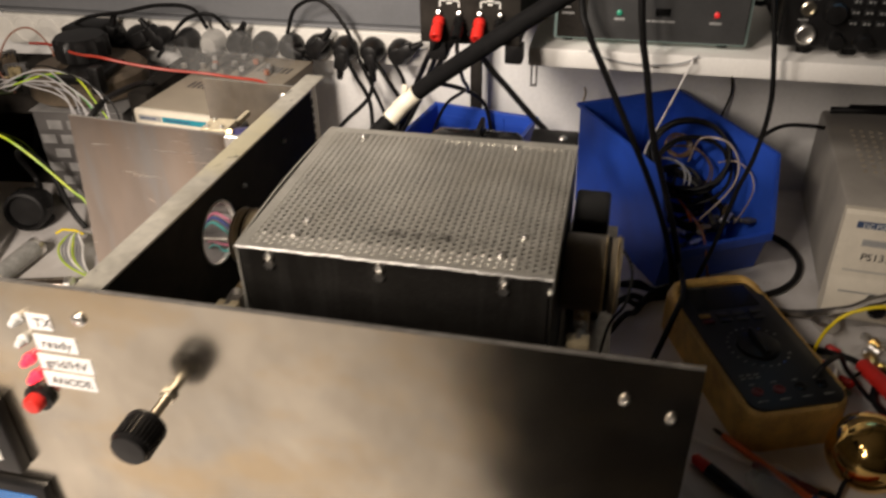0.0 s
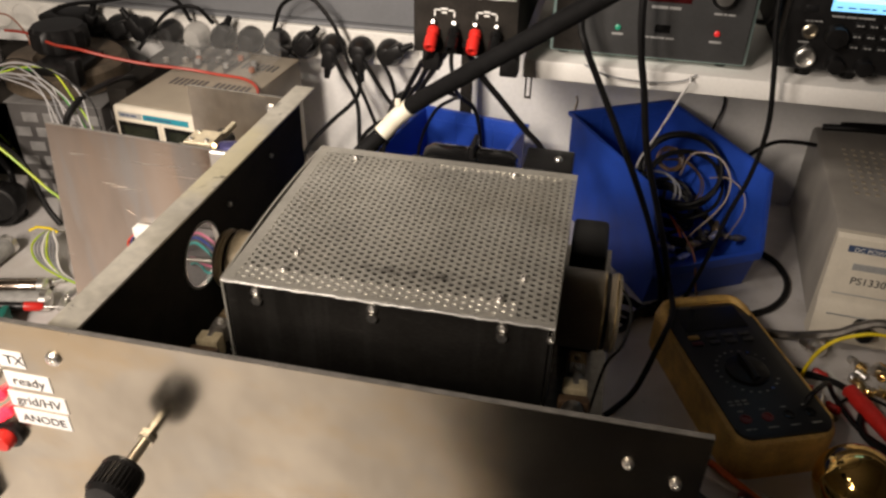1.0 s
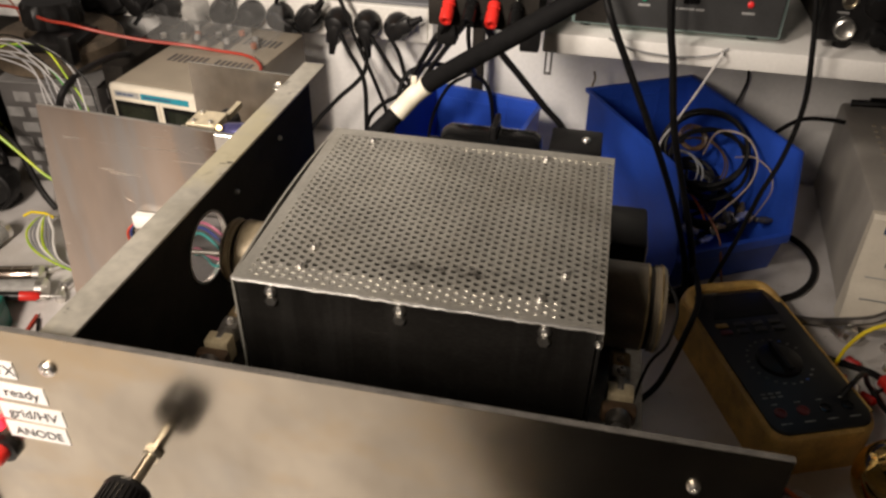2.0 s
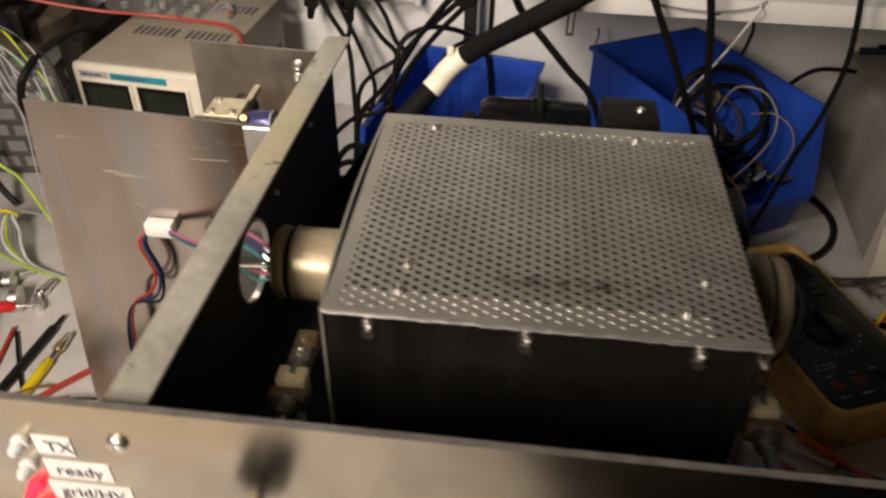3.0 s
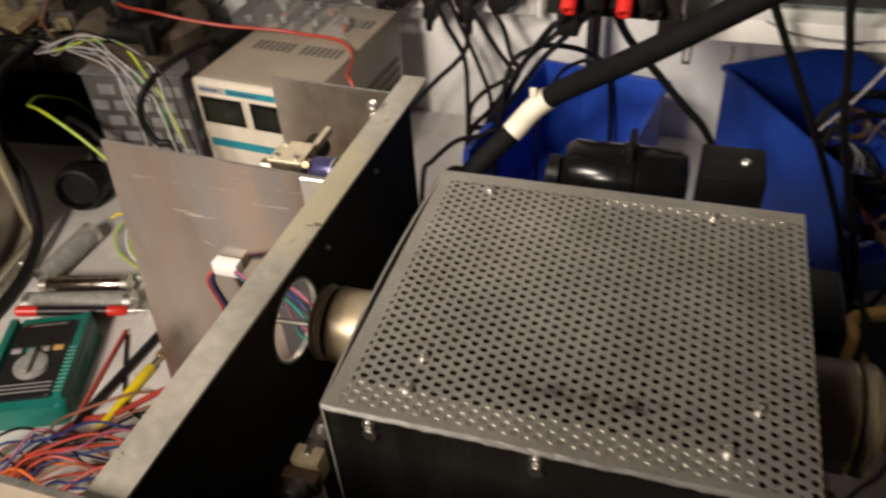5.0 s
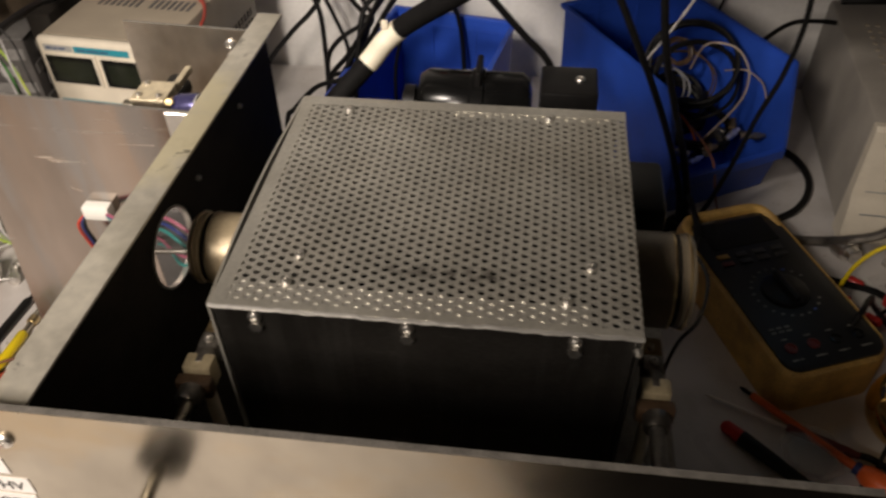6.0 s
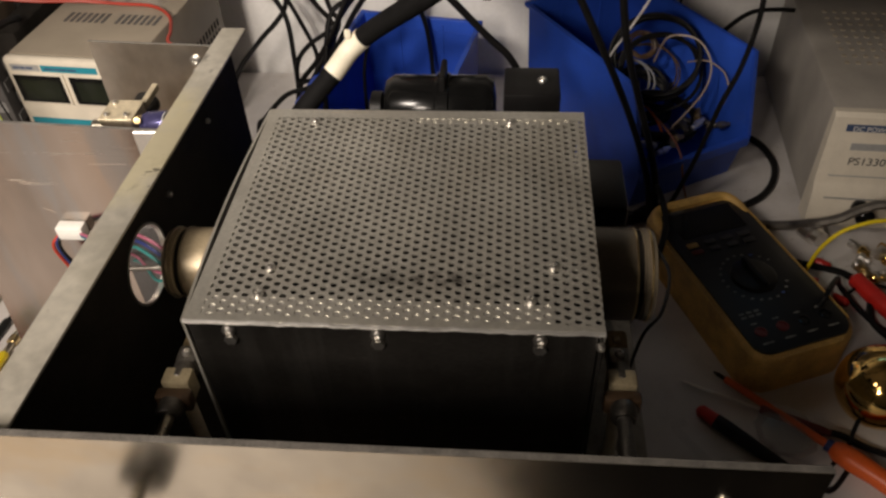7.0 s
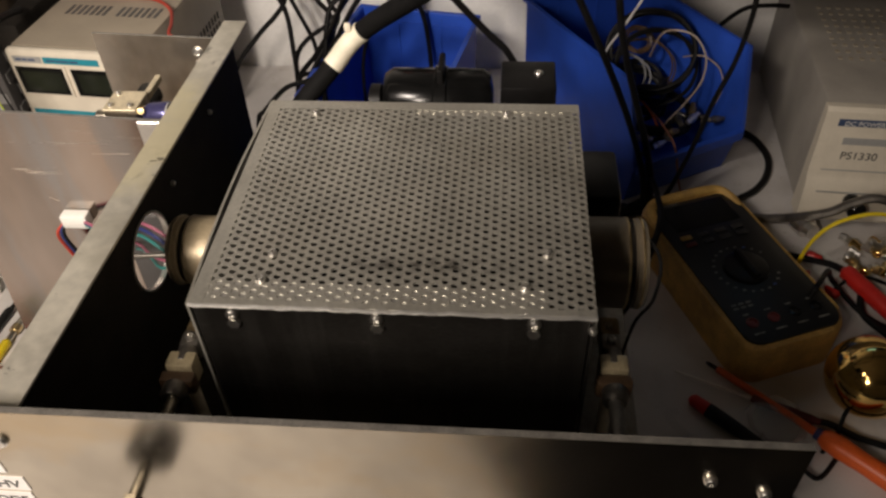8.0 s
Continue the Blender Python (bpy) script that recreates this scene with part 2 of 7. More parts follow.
DECK_ALU = mat("deck_aluminium", (0.36, 0.335, 0.29), 0.42, 0.7, var=0.25, scale=25, fine=250, bump=0.1)
RELAY_CREAM = mat("relay_cream", (0.62, 0.54, 0.38), 0.4, 0.3, var=0.2, scale=90, fine=600, bump=0.1)
DULL_RED = mat("dull_red", (0.13, 0.014, 0.011), 0.4, var=0.2, scale=80, fine=600, bump=0.1)
OLD_CREAM = mat("old_cream", (0.36, 0.30, 0.19), 0.4, var=0.2, scale=100, fine=800, bump=0.1)
CERAMIC = mat("ceramic", (0.74, 0.68, 0.55), 0.35, var=0.12, scale=100, fine=800, bump=0.08)
BLUE_BIN = mat("blue_polypropylene", (0.022, 0.078, 0.47), 0.42, var=0.12, scale=30, fine=500, bump=0.1)
CREAM = mat("cream_plastic", (0.70, 0.64, 0.53), 0.5, var=0.06, scale=50, fine=700, bump=0.15)
CREAM_STEEL = mat("cream_steel", (0.33, 0.285, 0.22), 0.5, var=0.10, scale=20, fine=900, bump=0.25)
GREY_STEEL = mat("grey_steel", (0.34, 0.315, 0.28), 0.5, var=0.14, scale=20, fine=900, bump=0.3)
TEAL = mat("teal_print", (0.02, 0.25, 0.33), 0.5, var=0.08, bump=0.02)
NAVY = mat("navy_print", (0.05, 0.08, 0.16), 0.5, var=0.1, bump=0.02)
LCD_OFF = mat("lcd_dark", (0.016, 0.019, 0.013), 0.16, var=0.1, scale=60, bump=0.0)
YELLOW_RUBBER = mat("yellow_rubber", (0.63, 0.39, 0.11), 0.55, var=0.25, scale=50, fine=600, bump=0.2)
mottle(YELLOW_RUBBER, (0.20, 0.12, 0.05), 30, (1, 1, 1), 0.52, 0.68, 0.45, 0.05, 2.2)
GREEN_RUBBER = mat("green_rubber", (0.008, 0.165, 0.130), 0.38, var=0.12, scale=50, fine=600, bump=0.15)
METER_FACE = mat("meter_face", (0.010, 0.010, 0.0105), 0.42, var=0.15, scale=80, fine=800, bump=0.15)
PAD_DIM = mat("dim_button_rubber", (0.040, 0.038, 0.036), 0.5, var=0.15, scale=80, fine=600, bump=0.1)
PRINT_BLUE = mat("blue_print", (0.06, 0.12, 0.40), 0.5, var=0.1, bump=0.02)
FADED_PRINT = mat("faded_print", (0.22, 0.215, 0.19), 0.5, var=0.5, scale=160, bump=0.02)
GREY_PRINT = mat("grey_print", (0.36, 0.36, 0.35), 0.5, var=0.1, bump=0.02)
WHITE_PRINT = mat("white_print", (0.75, 0.74, 0.70), 0.5, var=0.05, bump=0.02)
LABEL_TAPE = mat("label_tape", (0.82, 0.80, 0.78), 0.45, var=0.04, scale=60, bump=0.05)
INK = mat("label_ink", (0.05, 0.05, 0.05), 0.6, var=0.1, bump=0.0)
RED_PLASTIC = mat("red_plastic", (0.62, 0.025, 0.018), 0.35, var=0.12, scale=80, fine=600, bump=0.1)
RED_WIRE = mat("red_insulation", (0.42, 0.048, 0.028), 0.42, var=0.12, scale=60, fine=500, bump=0.1)
ORANGE_WIRE = mat("orange_insulation", (0.70, 0.16, 0.03), 0.42, var=0.12, scale=60, fine=500, bump=0.1)
YELLOW_WIRE = mat("yellow_insulation", (0.86, 0.66, 0.01), 0.42, var=0.1, scale=60, fine=500, bump=0.1)
GREEN_WIRE = mat("green_insulation", (0.06, 0.30, 0.04), 0.42, var=0.12, scale=60, fine=500, bump=0.1)
EARTH_WIRE = mat("yellow_green_insulation", (0.55, 0.60, 0.03), 0.42, second=(0.18, 0.42, 0.03), scale=25, fine=60, bump=0.05)
BLUE_WIRE = mat("blue_insulation", (0.02, 0.032, 0.13), 0.42, var=0.12, scale=60, fine=500, bump=0.1)
MAUVE_WIRE = mat("mauve_insulation", (0.30, 0.09, 0.14), 0.42, var=0.12, scale=60, fine=500, bump=0.1)
TEAL_WIRE = mat("teal_insulation", (0.03, 0.17, 0.16), 0.42, var=0.12, scale=60, fine=500, bump=0.1)
GREY_WIRE = mat("grey_insulation", (0.25, 0.25, 0.26), 0.45, var=0.12, scale=60, fine=500, bump=0.1)
PALE_WIRE = mat("pale_grey_insulation", (0.40, 0.39, 0.39), 0.45, var=0.1, scale=60, fine=500, bump=0.1)
WHITE_WIRE = mat("white_insulation", (0.78, 0.76, 0.73), 0.45, var=0.06, scale=60, fine=500, bump=0.1)
TAN_WIRE = mat("tan_insulation", (0.30, 0.235, 0.19), 0.4, var=0.12, scale=60, fine=500, bump=0.1)
PINK_WIRE = mat("brown_insulation", (0.30, 0.13, 0.08), 0.45, var=0.15, scale=60, fine=500, bump=0.1)
ORANGE_TOOL = mat("orange_plastic", (0.72, 0.12, 0.02), 0.4, var=0.1, scale=60, fine=500, bump=0.1)
GREY_RESIN = mat("grey_ceramic", (0.29, 0.285, 0.27), 0.55, var=0.22, scale=90, fine=700, bump=0.3)
COPPER_WOUND = mat("brown_winding", (0.15, 0.115, 0.08), 0.5, 0.2, var=0.4, scale=30, fine=500, bump=0.5)
PCB_MAT = mat("circuit_board", (0.10, 0.13, 0.05), 0.5, var=0.4, scale=120, fine=700, bump=0.6)
GOLD = mat("gold_mirror", (0.86, 0.58, 0.20), 0.1, 1.0, var=0.08, scale=30, fine=300, bump=0.02, rough_var=0.04)
DARK_MAT = mat("black_reflection_sheet", (0.010, 0.009, 0.009), 0.95, var=0.25, scale=30, fine=900, bump=0.4, spec=0.05)
ORANGE_PAPER = mat("orange_paper", (0.75, 0.32, 0.02), 0.6, var=0.08, scale=30, bump=0.05)
TAPE_WHITE = mat("ivory_tape", (0.78, 0.72, 0.58), 0.5, var=0.07, scale=90, fine=600, bump=0.2)
LED_RED = mat("led_red", (1.0, 0.03, 0.06), 0.3, emission=2.0, bump=0.0)
LED_DIM = mat("led_dim_red", (0.75, 0.03, 0.03), 0.3, emission=0.35, bump=0.0)
LED_GREEN = mat("led_green", (0.03, 0.30, 0.18), 0.3, emission=0.18, bump=0.0)
LED_OFF = mat("led_clear", (0.70, 0.70, 0.68), 0.2, var=0.05, bump=0.0)
LCD_BLUE = mat("lcd_blue", (0.25, 0.62, 1.0), 0.3, var=0.05, emission=1.3, bump=0.0)
LCD_PALE = mat("lcd_pale", (0.55, 0.80, 1.0), 0.3, var=0.05, emission=1.3, bump=0.0)
RED_WINDOW = mat("red_window", (0.045, 0.006, 0.006), 0.15, var=0.1, bump=0.0)
RELAY_BLUE = mat("blue_capacitor", (0.085, 0.080, 0.20), 0.26, 0.5, var=0.15, bump=0.05)
CLEAR = mat("clear_plastic", (0.88, 0.88, 0.86), 0.14, var=0.02, transmission=0.0, alpha=0.042, bump=0.05)
FILM = mat("clear_film", (0.86, 0.85, 0.82), 0.2, var=0.05, alpha=0.28, bump=0.6, scale=90)
CLEAR_PLUG = mat("translucent_plug", (0.62, 0.60, 0.56), 0.25, var=0.1, alpha=0.6, bump=0.1)
SOCKET_WHITE = mat("socket_plastic", (0.76, 0.74, 0.69), 0.4, var=0.06, scale=60, bump=0.05)


# ---- shape helpers ----
def thing(name, label, category, m=None, group="", kind=""):
    ob = new(name)
    ob.empty_display_size = 0.02
    ob.matrix_world = m or Matrix()
    return tagged(ob, label, category, group, kind)


def part(name, bm, material, parent, label="", smooth=True):
    """One bmesh as one mesh object under a thing or a part, in the thing's own axes."""
    me = bpy.data.meshes.new(name)
    bm.normal_update()
    bm.to_mesh(me)
    bm.free()
    me.materials.append(material)
    if smooth:
        me.polygons.foreach_set("use_smooth", [True] * len(me.polygons))
        me.set_sharp_from_angle(angle=radians(35))
    ob = new(name, me)
    ob.parent = parent
    if label:
        ob["label"] = label
    return ob


def single(name, bm, material, label, category, m=None, group="", kind=""):
    """A thing that is one mesh."""
    ob = part(name, bm, material, None)
    ob.matrix_world = m or Matrix()
    return tagged(ob, label, category, group, kind)


def add_box(bm, x0, x1, y0, y1, z0, z1, bevel=0.0, seg=2):
    vs = [bm.verts.new((x, y, z)) for z in (z0, z1) for y in (y0, y1) for x in (x0, x1)]
    fs = [bm.faces.new([vs[i] for i in q]) for q in ((0, 2, 3, 1), (4, 5, 7, 6), (0, 1, 5, 4), (2, 6, 7, 3), (0, 4, 6, 2), (1, 3, 7, 5))]
    if bevel:
        es = list({e for f in fs for e in f.edges})
        bmesh.ops.bevel(bm, geom=es, offset=bevel, segments=seg, profile=0.5, affect="EDGES", clamp_overlap=True)
    return bm


def boxed(*args, **kw):
    return add_box(bmesh.new(), *args, **kw)


def add_lathe(bm, profile, at=(0, 0, 0), axis=(0, 0, 1), seg=24, cap=True):
    """Turns (radius, height) pairs about an axis through at."""
    turn = Vector((0, 0, 1)).rotation_difference(Vector(axis)).to_matrix()
    rings = []
    for r, h in profile:
        rings.append([bm.verts.new(Vector(at) + turn @ Vector((r * math.cos(2 * math.pi * k / seg), r * math.sin(2 * math.pi * k / seg), h))) for k in range(seg)])
    for a, b in zip(rings, rings[1:]):
        for k in range(seg):
            bm.faces.new((a[k], a[(k + 1) % seg], b[(k + 1) % seg], b[k]))
    if cap:
        bm.faces.new(rings[0][::-1])
        bm.faces.new(rings[-1])
    return bm


def lathed(*args, **kw):
    return add_lathe(bmesh.new(), *args, **kw)


def rod(p, q, r, seg=16, chamfer=0.0):
    p, q = Vector(p), Vector(q)
    h = (q - p).length
    c = chamfer
    prof = [(r, 0), (r, h)] if not c else [(r - c, 0), (r, c), (r, h - c), (r - c, h)]
    return lathed(prof, p, (q - p) / h, seg)


def smooth_line(points, steps=8):
    """A Catmull-Rom line through the points."""
    p = np.array(points, float)
    p = np.vstack([2 * p[0] - p[1], p, 2 * p[-1] - p[-2]])
    out = []
    for a, b, c, d in zip(p, p[1:], p[2:], p[3:]):
        for t in np.linspace(0, 1, steps, endpoint=False):
            out.append(0.5 * (2 * b + (c - a) * t + (2 * a - 5 * b + 4 * c - d) * t * t + (3 * b - a - 3 * c + d) * t**3))
    return np.array(out + [p[-2]])


def add_sweep(bm, line, r, seg=8):
    line = [Vector(v) for v in line]
    up = Vector((0, 0, 1))
    rings = []
    n = len(line)
    for k, v in enumerate(line):
        d = (line[min(k + 1, n - 1)] - line[max(k - 1, 0)]).normalized()
        if abs(d.dot(up)) > 0.98:
            up = Vector((1, 0, 0))
        side = d.cross(up).normalized()
        up = side.cross(d).normalized()
        rings.append([bm.verts.new(v + r * (math.cos(2 * math.pi * j / seg) * side + math.sin(2 * math.pi * j / seg) * up)) for j in range(seg)])
    for a, b in zip(rings, rings[1:]):
        for j in range(seg):
            bm.faces.new((a[j], a[(j + 1) % seg], b[(j + 1) % seg], b[j]))
    bm.faces.new(rings[0][::-1])
    bm.faces.new(rings[-1])
    return bm


def swept(points, r, seg=8, steps=8):
    return add_sweep(bmesh.new(), smooth_line(points, steps), r, seg)


def wire(name, points, r, material, label, category="cable", seg=8, steps=8, group=""):
    return single(name, swept(points, r, seg, steps), material, label, category, group=group)


def plate_with_holes(bm, outline, z0, z1):
    lo = [bm.verts.new((x, y, z0)) for x, y in outline]
    hi = [bm.verts.new((x, y, z1)) for x, y in outline]
    bm.faces.new(lo[::-1])
    bm.faces.new(hi)
    n = len(lo)
    for k in range(n):
        bm.faces.new((lo[k], lo[(k + 1) % n], hi[(k + 1) % n], hi[k]))
    return bm


def side_profile(bm, outline, axis_from, axis_to, plane="yz"):
    """A prism from an outline in the yz (or xz) plane, between two places along the other axis."""
    def put(u, v, w):
        return (w, u, v) if plane == "yz" else (u, w, v)
    lo = [bm.verts.new(put(u, v, axis_from)) for u, v in outline]
    hi = [bm.verts.new(put(u, v, axis_to)) for u, v in outline]
    bm.faces.new(lo)
    bm.faces.new(hi[::-1])
    n = len(lo)
    for k in range(n):
        bm.faces.new((lo[(k + 1) % n], lo[k], hi[k], hi[(k + 1) % n]))
    bmesh.ops.recalc_face_normals(bm, faces=bm.faces)
    return bm


def lettering(text, size, material, parent, m, name="lettering"):
    cu = bpy.data.curves.new(name, "FONT")
    cu.body, cu.size, cu.extrude = text, size, 0.00015
    tmp = bpy.data.objects.new(name, cu)
    scene.collection.objects.link(tmp)
    bpy.context.view_layer.update()
    me = bpy.data.meshes.new_from_object(tmp.evaluated_get(bpy.context.evaluated_depsgraph_get()))
    bpy.data.objects.remove(tmp)
    bpy.data.curves.remove(cu)
    me.name = name
    me.materials.clear()
    me.materials.append(material)
    ob = new(name, me)
    ob.parent = parent
    ob.matrix_local = m
    return ob


SHARED = {}


def shared(key, make, material, parent, m, name, label=""):
    """Alike small parts on one mesh."""
    if key not in SHARED:
        me = bpy.data.meshes.new(name)
        bm = make()
        bm.normal_update()
        bm.to_mesh(me)
        bm.free()
        me.materials.append(material)
        me.polygons.foreach_set("use_smooth", [True] * len(me.polygons))
        me.set_sharp_from_angle(angle=radians(35))
        SHARED[key] = me
    ob = new(name, SHARED[key])
    ob.parent = parent
    ob.matrix_local = m
    if label:
        ob["label"] = label
    return ob


def screw_mesh(r=0.0031, h=0.0024):
    bm = lathed([(r, -0.0004), (r, h * 0.45), (r * 0.8, h * 0.85), (r * 0.42, h), (r * 0.36, h * 0.45)], seg=16)
    return bm


def aim(at, normal):
    """A pose whose z axis is the normal."""
    return Matrix.Translation(at) @ Vector((0, 0, 1)).rotation_difference(Vector(normal)).to_matrix().to_4x4()


def screw(parent, at, normal, material=None, key="screw", r=0.0031, label=""):
    return shared(key, lambda: screw_mesh(r), material or CHROME, parent, aim(at, normal), "screw", label)


# ---- the room ----
def setting(name, x0, x1, y0, y1, z0, z1, material, label, category, bevel=0.0):
    return single(name, boxed(x0, x1, y0, y1, z0, z1, bevel=bevel), material, label, category, kind="structure")


setting("floor", -2.4, 2.0, -2.4, 0.87, -0.95, -0.87, FLOOR_MAT, "dark grey vinyl workshop floor", "floor")
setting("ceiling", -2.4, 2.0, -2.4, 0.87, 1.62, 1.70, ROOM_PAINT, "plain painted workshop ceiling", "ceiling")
setting("wall_north", -2.4, 2.0, 0.775, 0.87, -0.87, 1.62, WALL_PAINT, "white painted wall behind the workbench", "wall")
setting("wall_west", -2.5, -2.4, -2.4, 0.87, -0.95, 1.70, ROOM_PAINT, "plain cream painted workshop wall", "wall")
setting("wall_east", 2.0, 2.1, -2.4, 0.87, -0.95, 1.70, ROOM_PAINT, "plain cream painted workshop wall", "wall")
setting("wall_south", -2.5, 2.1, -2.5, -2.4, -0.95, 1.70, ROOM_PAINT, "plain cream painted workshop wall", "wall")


def build_bench():
    bench = thing("workbench", "long workbench with a pale speckled laminate top", "workbench", pose(0, 0, -0.87))
    part("worktop", boxed(-1.6, 1.5, -0.62, 0.772, 0.832, 0.87, bevel=0.003), BENCH_MAT, bench, "pale speckled laminate worktop")
    for x in (-1.5, 0.0, 1.35):
        for y in (-0.56, 0.70):
            part("leg", boxed(x, x + 0.06, y, y + 0.06, 0.0, 0.832, bevel=0.003), GREY_STEEL, bench)
    return bench


build_bench()
# Unseen black sheet, added so the front panel reflects dark on its right.
single("reflection_sheet", plate_with_holes(bmesh.new(), [(0.010, -0.615), (0.95, -0.615), (0.95, -0.074), (0.202, -0.074), (0.162, -0.20), (0.074, -0.385)], 0.0, 0.004), DARK_MAT, "unseen black sheet added for the dark reflection in the front panel", "cloth")


# ---- the amplifier ----
TOP = 0.33           # upper edge of the chassis over the bench
BOX_W, BOX_D = 0.185, 0.168
DECK = 0.205         # upper face of the chassis deck
SHAFT_Z = 0.268


def perforated_lid(width, depth, pitch=0.00508, r=0.00166, thick=0.0012):
    """A sheet with staggered round holes, each one cut through: hexagonal cells round twelve-sided holes, and solid margins."""
    dx, dy = pitch * math.sqrt(3) / 2, pitch
    left, back = 0.0044, 0.0056
    nx = int((width - left) / dx)
    ny = int((depth - back) / dy)
    verts, faces = [], []
    x_first = left
    # boundary of a cell: a hexagon with its flat sides towards +y and -y
    hexa = []
    big = pitch / math.sqrt(3)
    for k in range(6):
        a0, a1 = radians(60 * k), radians(60 * k + 60)
        p0, p1 = (big * math.cos(a0), big * math.sin(a0)), (big * math.cos(a1), big * math.sin(a1))
        hexa += [p0, ((p0[0] + p1[0]) / 2, (p0[1] + p1[1]) / 2)]
    circ = [(r * math.cos(radians(30 * k)), r * math.sin(radians(30 * k))) for k in range(12)]
    for i in range(nx):
        for j in range(ny):
            cx = x_first + dx * (i + 0.5)
            cy = dy * (j + 0.5 + (0.0 if i % 2 else 0.5)) + 0.0006
            if cy + dy / 2 > depth - back + dy * 0.6:
                continue
            base = len(verts)
            for px, py in hexa:
                verts.append((min(cx + px, width), min(max(cy + py, 0.0), depth), 0.0))
            for px, py in circ:
                verts.append((cx + px, cy + py, 0.0))
            for px, py in circ:
                verts.append((cx + px, cy + py, -thick))
            for k in range(12):
                n = (k + 1) % 12
                faces.append((base + k, base + n, base + 12 + n, base + 12 + k))
                faces.append((base + 12 + k, base + 12 + n, base + 24 + n, base + 24 + k))
    me = bpy.data.meshes.new("perforated_lid")
    me.from_pydata(verts, [], faces)
    bm = bmesh.new()
    bm.from_mesh(me)
    bpy.data.meshes.remove(me)
    bmesh.ops.remove_doubles(bm, verts=bm.verts, dist=0.00004)
    # solid margins, a hair under the cells
    margins = [boxed(0.0, left + dx * 0.55, 0.0, depth, -thick, -0.00008), boxed(left + dx * 0.56, width, depth - back - dy * 0.45, depth, -thick, -0.00008),
               boxed(width - 0.0011, width, 0.0, depth, -0.0095, -0.0013), boxed(left + dx * 0.56, width, 0.0, 0.0036, -thick, -0.00008),
               ]
    # the sheared front edge, dented and bright
    rng = random.Random(6)
    line = [(width * k / 60, -0.0007 + rng.uniform(-0.00025, 0.00025), -0.0008 + rng.uniform(-0.0004, 0.0004)) for k in range(61)]
    return bm, margins, add_sweep(bmesh.new(), line, 0.0011, 8)


def build_amplifier():
    amp = thing("tube_amplifier", "open home-built valve amplifier chassis of bare metal on the workbench", "amplifier")
    # front panel
    front = part("front_panel", boxed(-0.226, 0.2588, -0.0665, -0.0635, 0.012, 0.3352), PANEL_ALU, amp, "bare brushed aluminium front panel with stains")
    for x, z in ((-0.0626, 0.3155), (0.2256, 0.3118), (0.2479, 0.3040), (0.2256, 0.04), (0.2479, 0.06), (-0.0626, 0.04)):
        big = x < 0
        screw(front, (x, -0.0665, z), (0, -1, 0), key="panel_bolt" if big else "panel_screw", r=0.0042 if big else 0.0027)
    part("panel_edge", boxed(-0.226, 0.2588, -0.0664, -0.0636, 0.3353, 0.3356), DULLED_EDGE, front, "dull dark strip added to subdue the glare on the upper edge")
    # tuning knob on its shaft
    knob = part("tuning_knob", lathed([(0.0035, 0), (0.0112, 0.0005), (0.0118, 0.0025), (0.0112, 0.004), (0.0105, 0.018), (0.0095, 0.0205), (0.002, 0.021)], (-0.0205, -0.0885, SHAFT_Z), (0, -1, 0), 40), BLACK_PLASTIC, front, "black ribbed plastic tuning knob")
    ribs = bmesh.new()
    for k in range(30):
        a = 2 * math.pi * k / 30
        add_box(ribs, -0.0004, 0.0004, -0.0172, -0.0045, 0.0103, 0.0116)
        bmesh.ops.rotate(ribs, verts=ribs.verts[-8:], cent=(0, 0, 0), matrix=Matrix.Rotation(a, 3, "Y"))
    bmesh.ops.translate(ribs, verts=ribs.verts, vec=(-0.0205, -0.0885, SHAFT_Z))
    part("knob_ribs", ribs, BLACK_PLASTIC, front)
    part("shaft", rod((-0.0205, 0.006, SHAFT_Z), (-0.0205, -0.0885, SHAFT_Z), 0.003, 18), NICKEL, amp, "nickel-plated tuning shaft")
    part("shaft_bushing", lathed([(0.0052, 0), (0.0052, 0.0025), (0.0044, 0.003)], (-0.0205, -0.0665, SHAFT_Z), (0, -1, 0), 6), NICKEL, front)
    # label tapes and lamps
    for text, x0, x1, z in (("TX", -0.0965, -0.0815, 0.3100), ("ready", -0.0965, -0.0700, 0.2952), ("grid/HV", -0.0985, -0.0645, 0.2808), ("ANODE", -0.0990, -0.0660, 0.2675)):
        tape = part("label_tape", boxed(x0, x1, -0.0669, -0.0665, z - 0.0056, z + 0.0056), LABEL_TAPE, front, "white printed label tape")
        lettering(text, 0.0085 if text != "ANODE" else 0.0075, INK, front, Matrix.Translation((x0 + 0.004, -0.0671, z - 0.003)) @ pose(0, 0, 0, 90, 0, 0))
    for x, z, m in ((-0.1020, 0.3105, LED_OFF), (-0.1035, 0.2955, LED_OFF), (-0.1050, 0.2810, LED_RED), (-0.1050, 0.2680, LED_RED)):
        part("indicator_lamp", lathed([(0.0036, 0), (0.0036, 0.0015), (0.0026, 0.002), (0.0026, 0.005), (0.0016, 0.0066), (0.0004, 0.007)], (x, -0.0665, z), (0, -1, 0), 16), m, front, "small glowing red lamp" if m is LED_RED else "small clear lamp")
    part("push_button", lathed([(0.0075, 0), (0.0075, 0.003), (0.006, 0.004), (0.006, 0.009), (0.005, 0.0105), (0.001, 0.011)], (-0.107, -0.0665, 0.252), (0, -1, 0), 24), RED_PLASTIC, front, "red push button")
    part("push_button_collar", lathed([(0.009, 0), (0.009, 0.0035), (0.0078, 0.004)], (-0.107, -0.0665, 0.252), (0, -1, 0), 24), BLACK_PLASTIC, front)
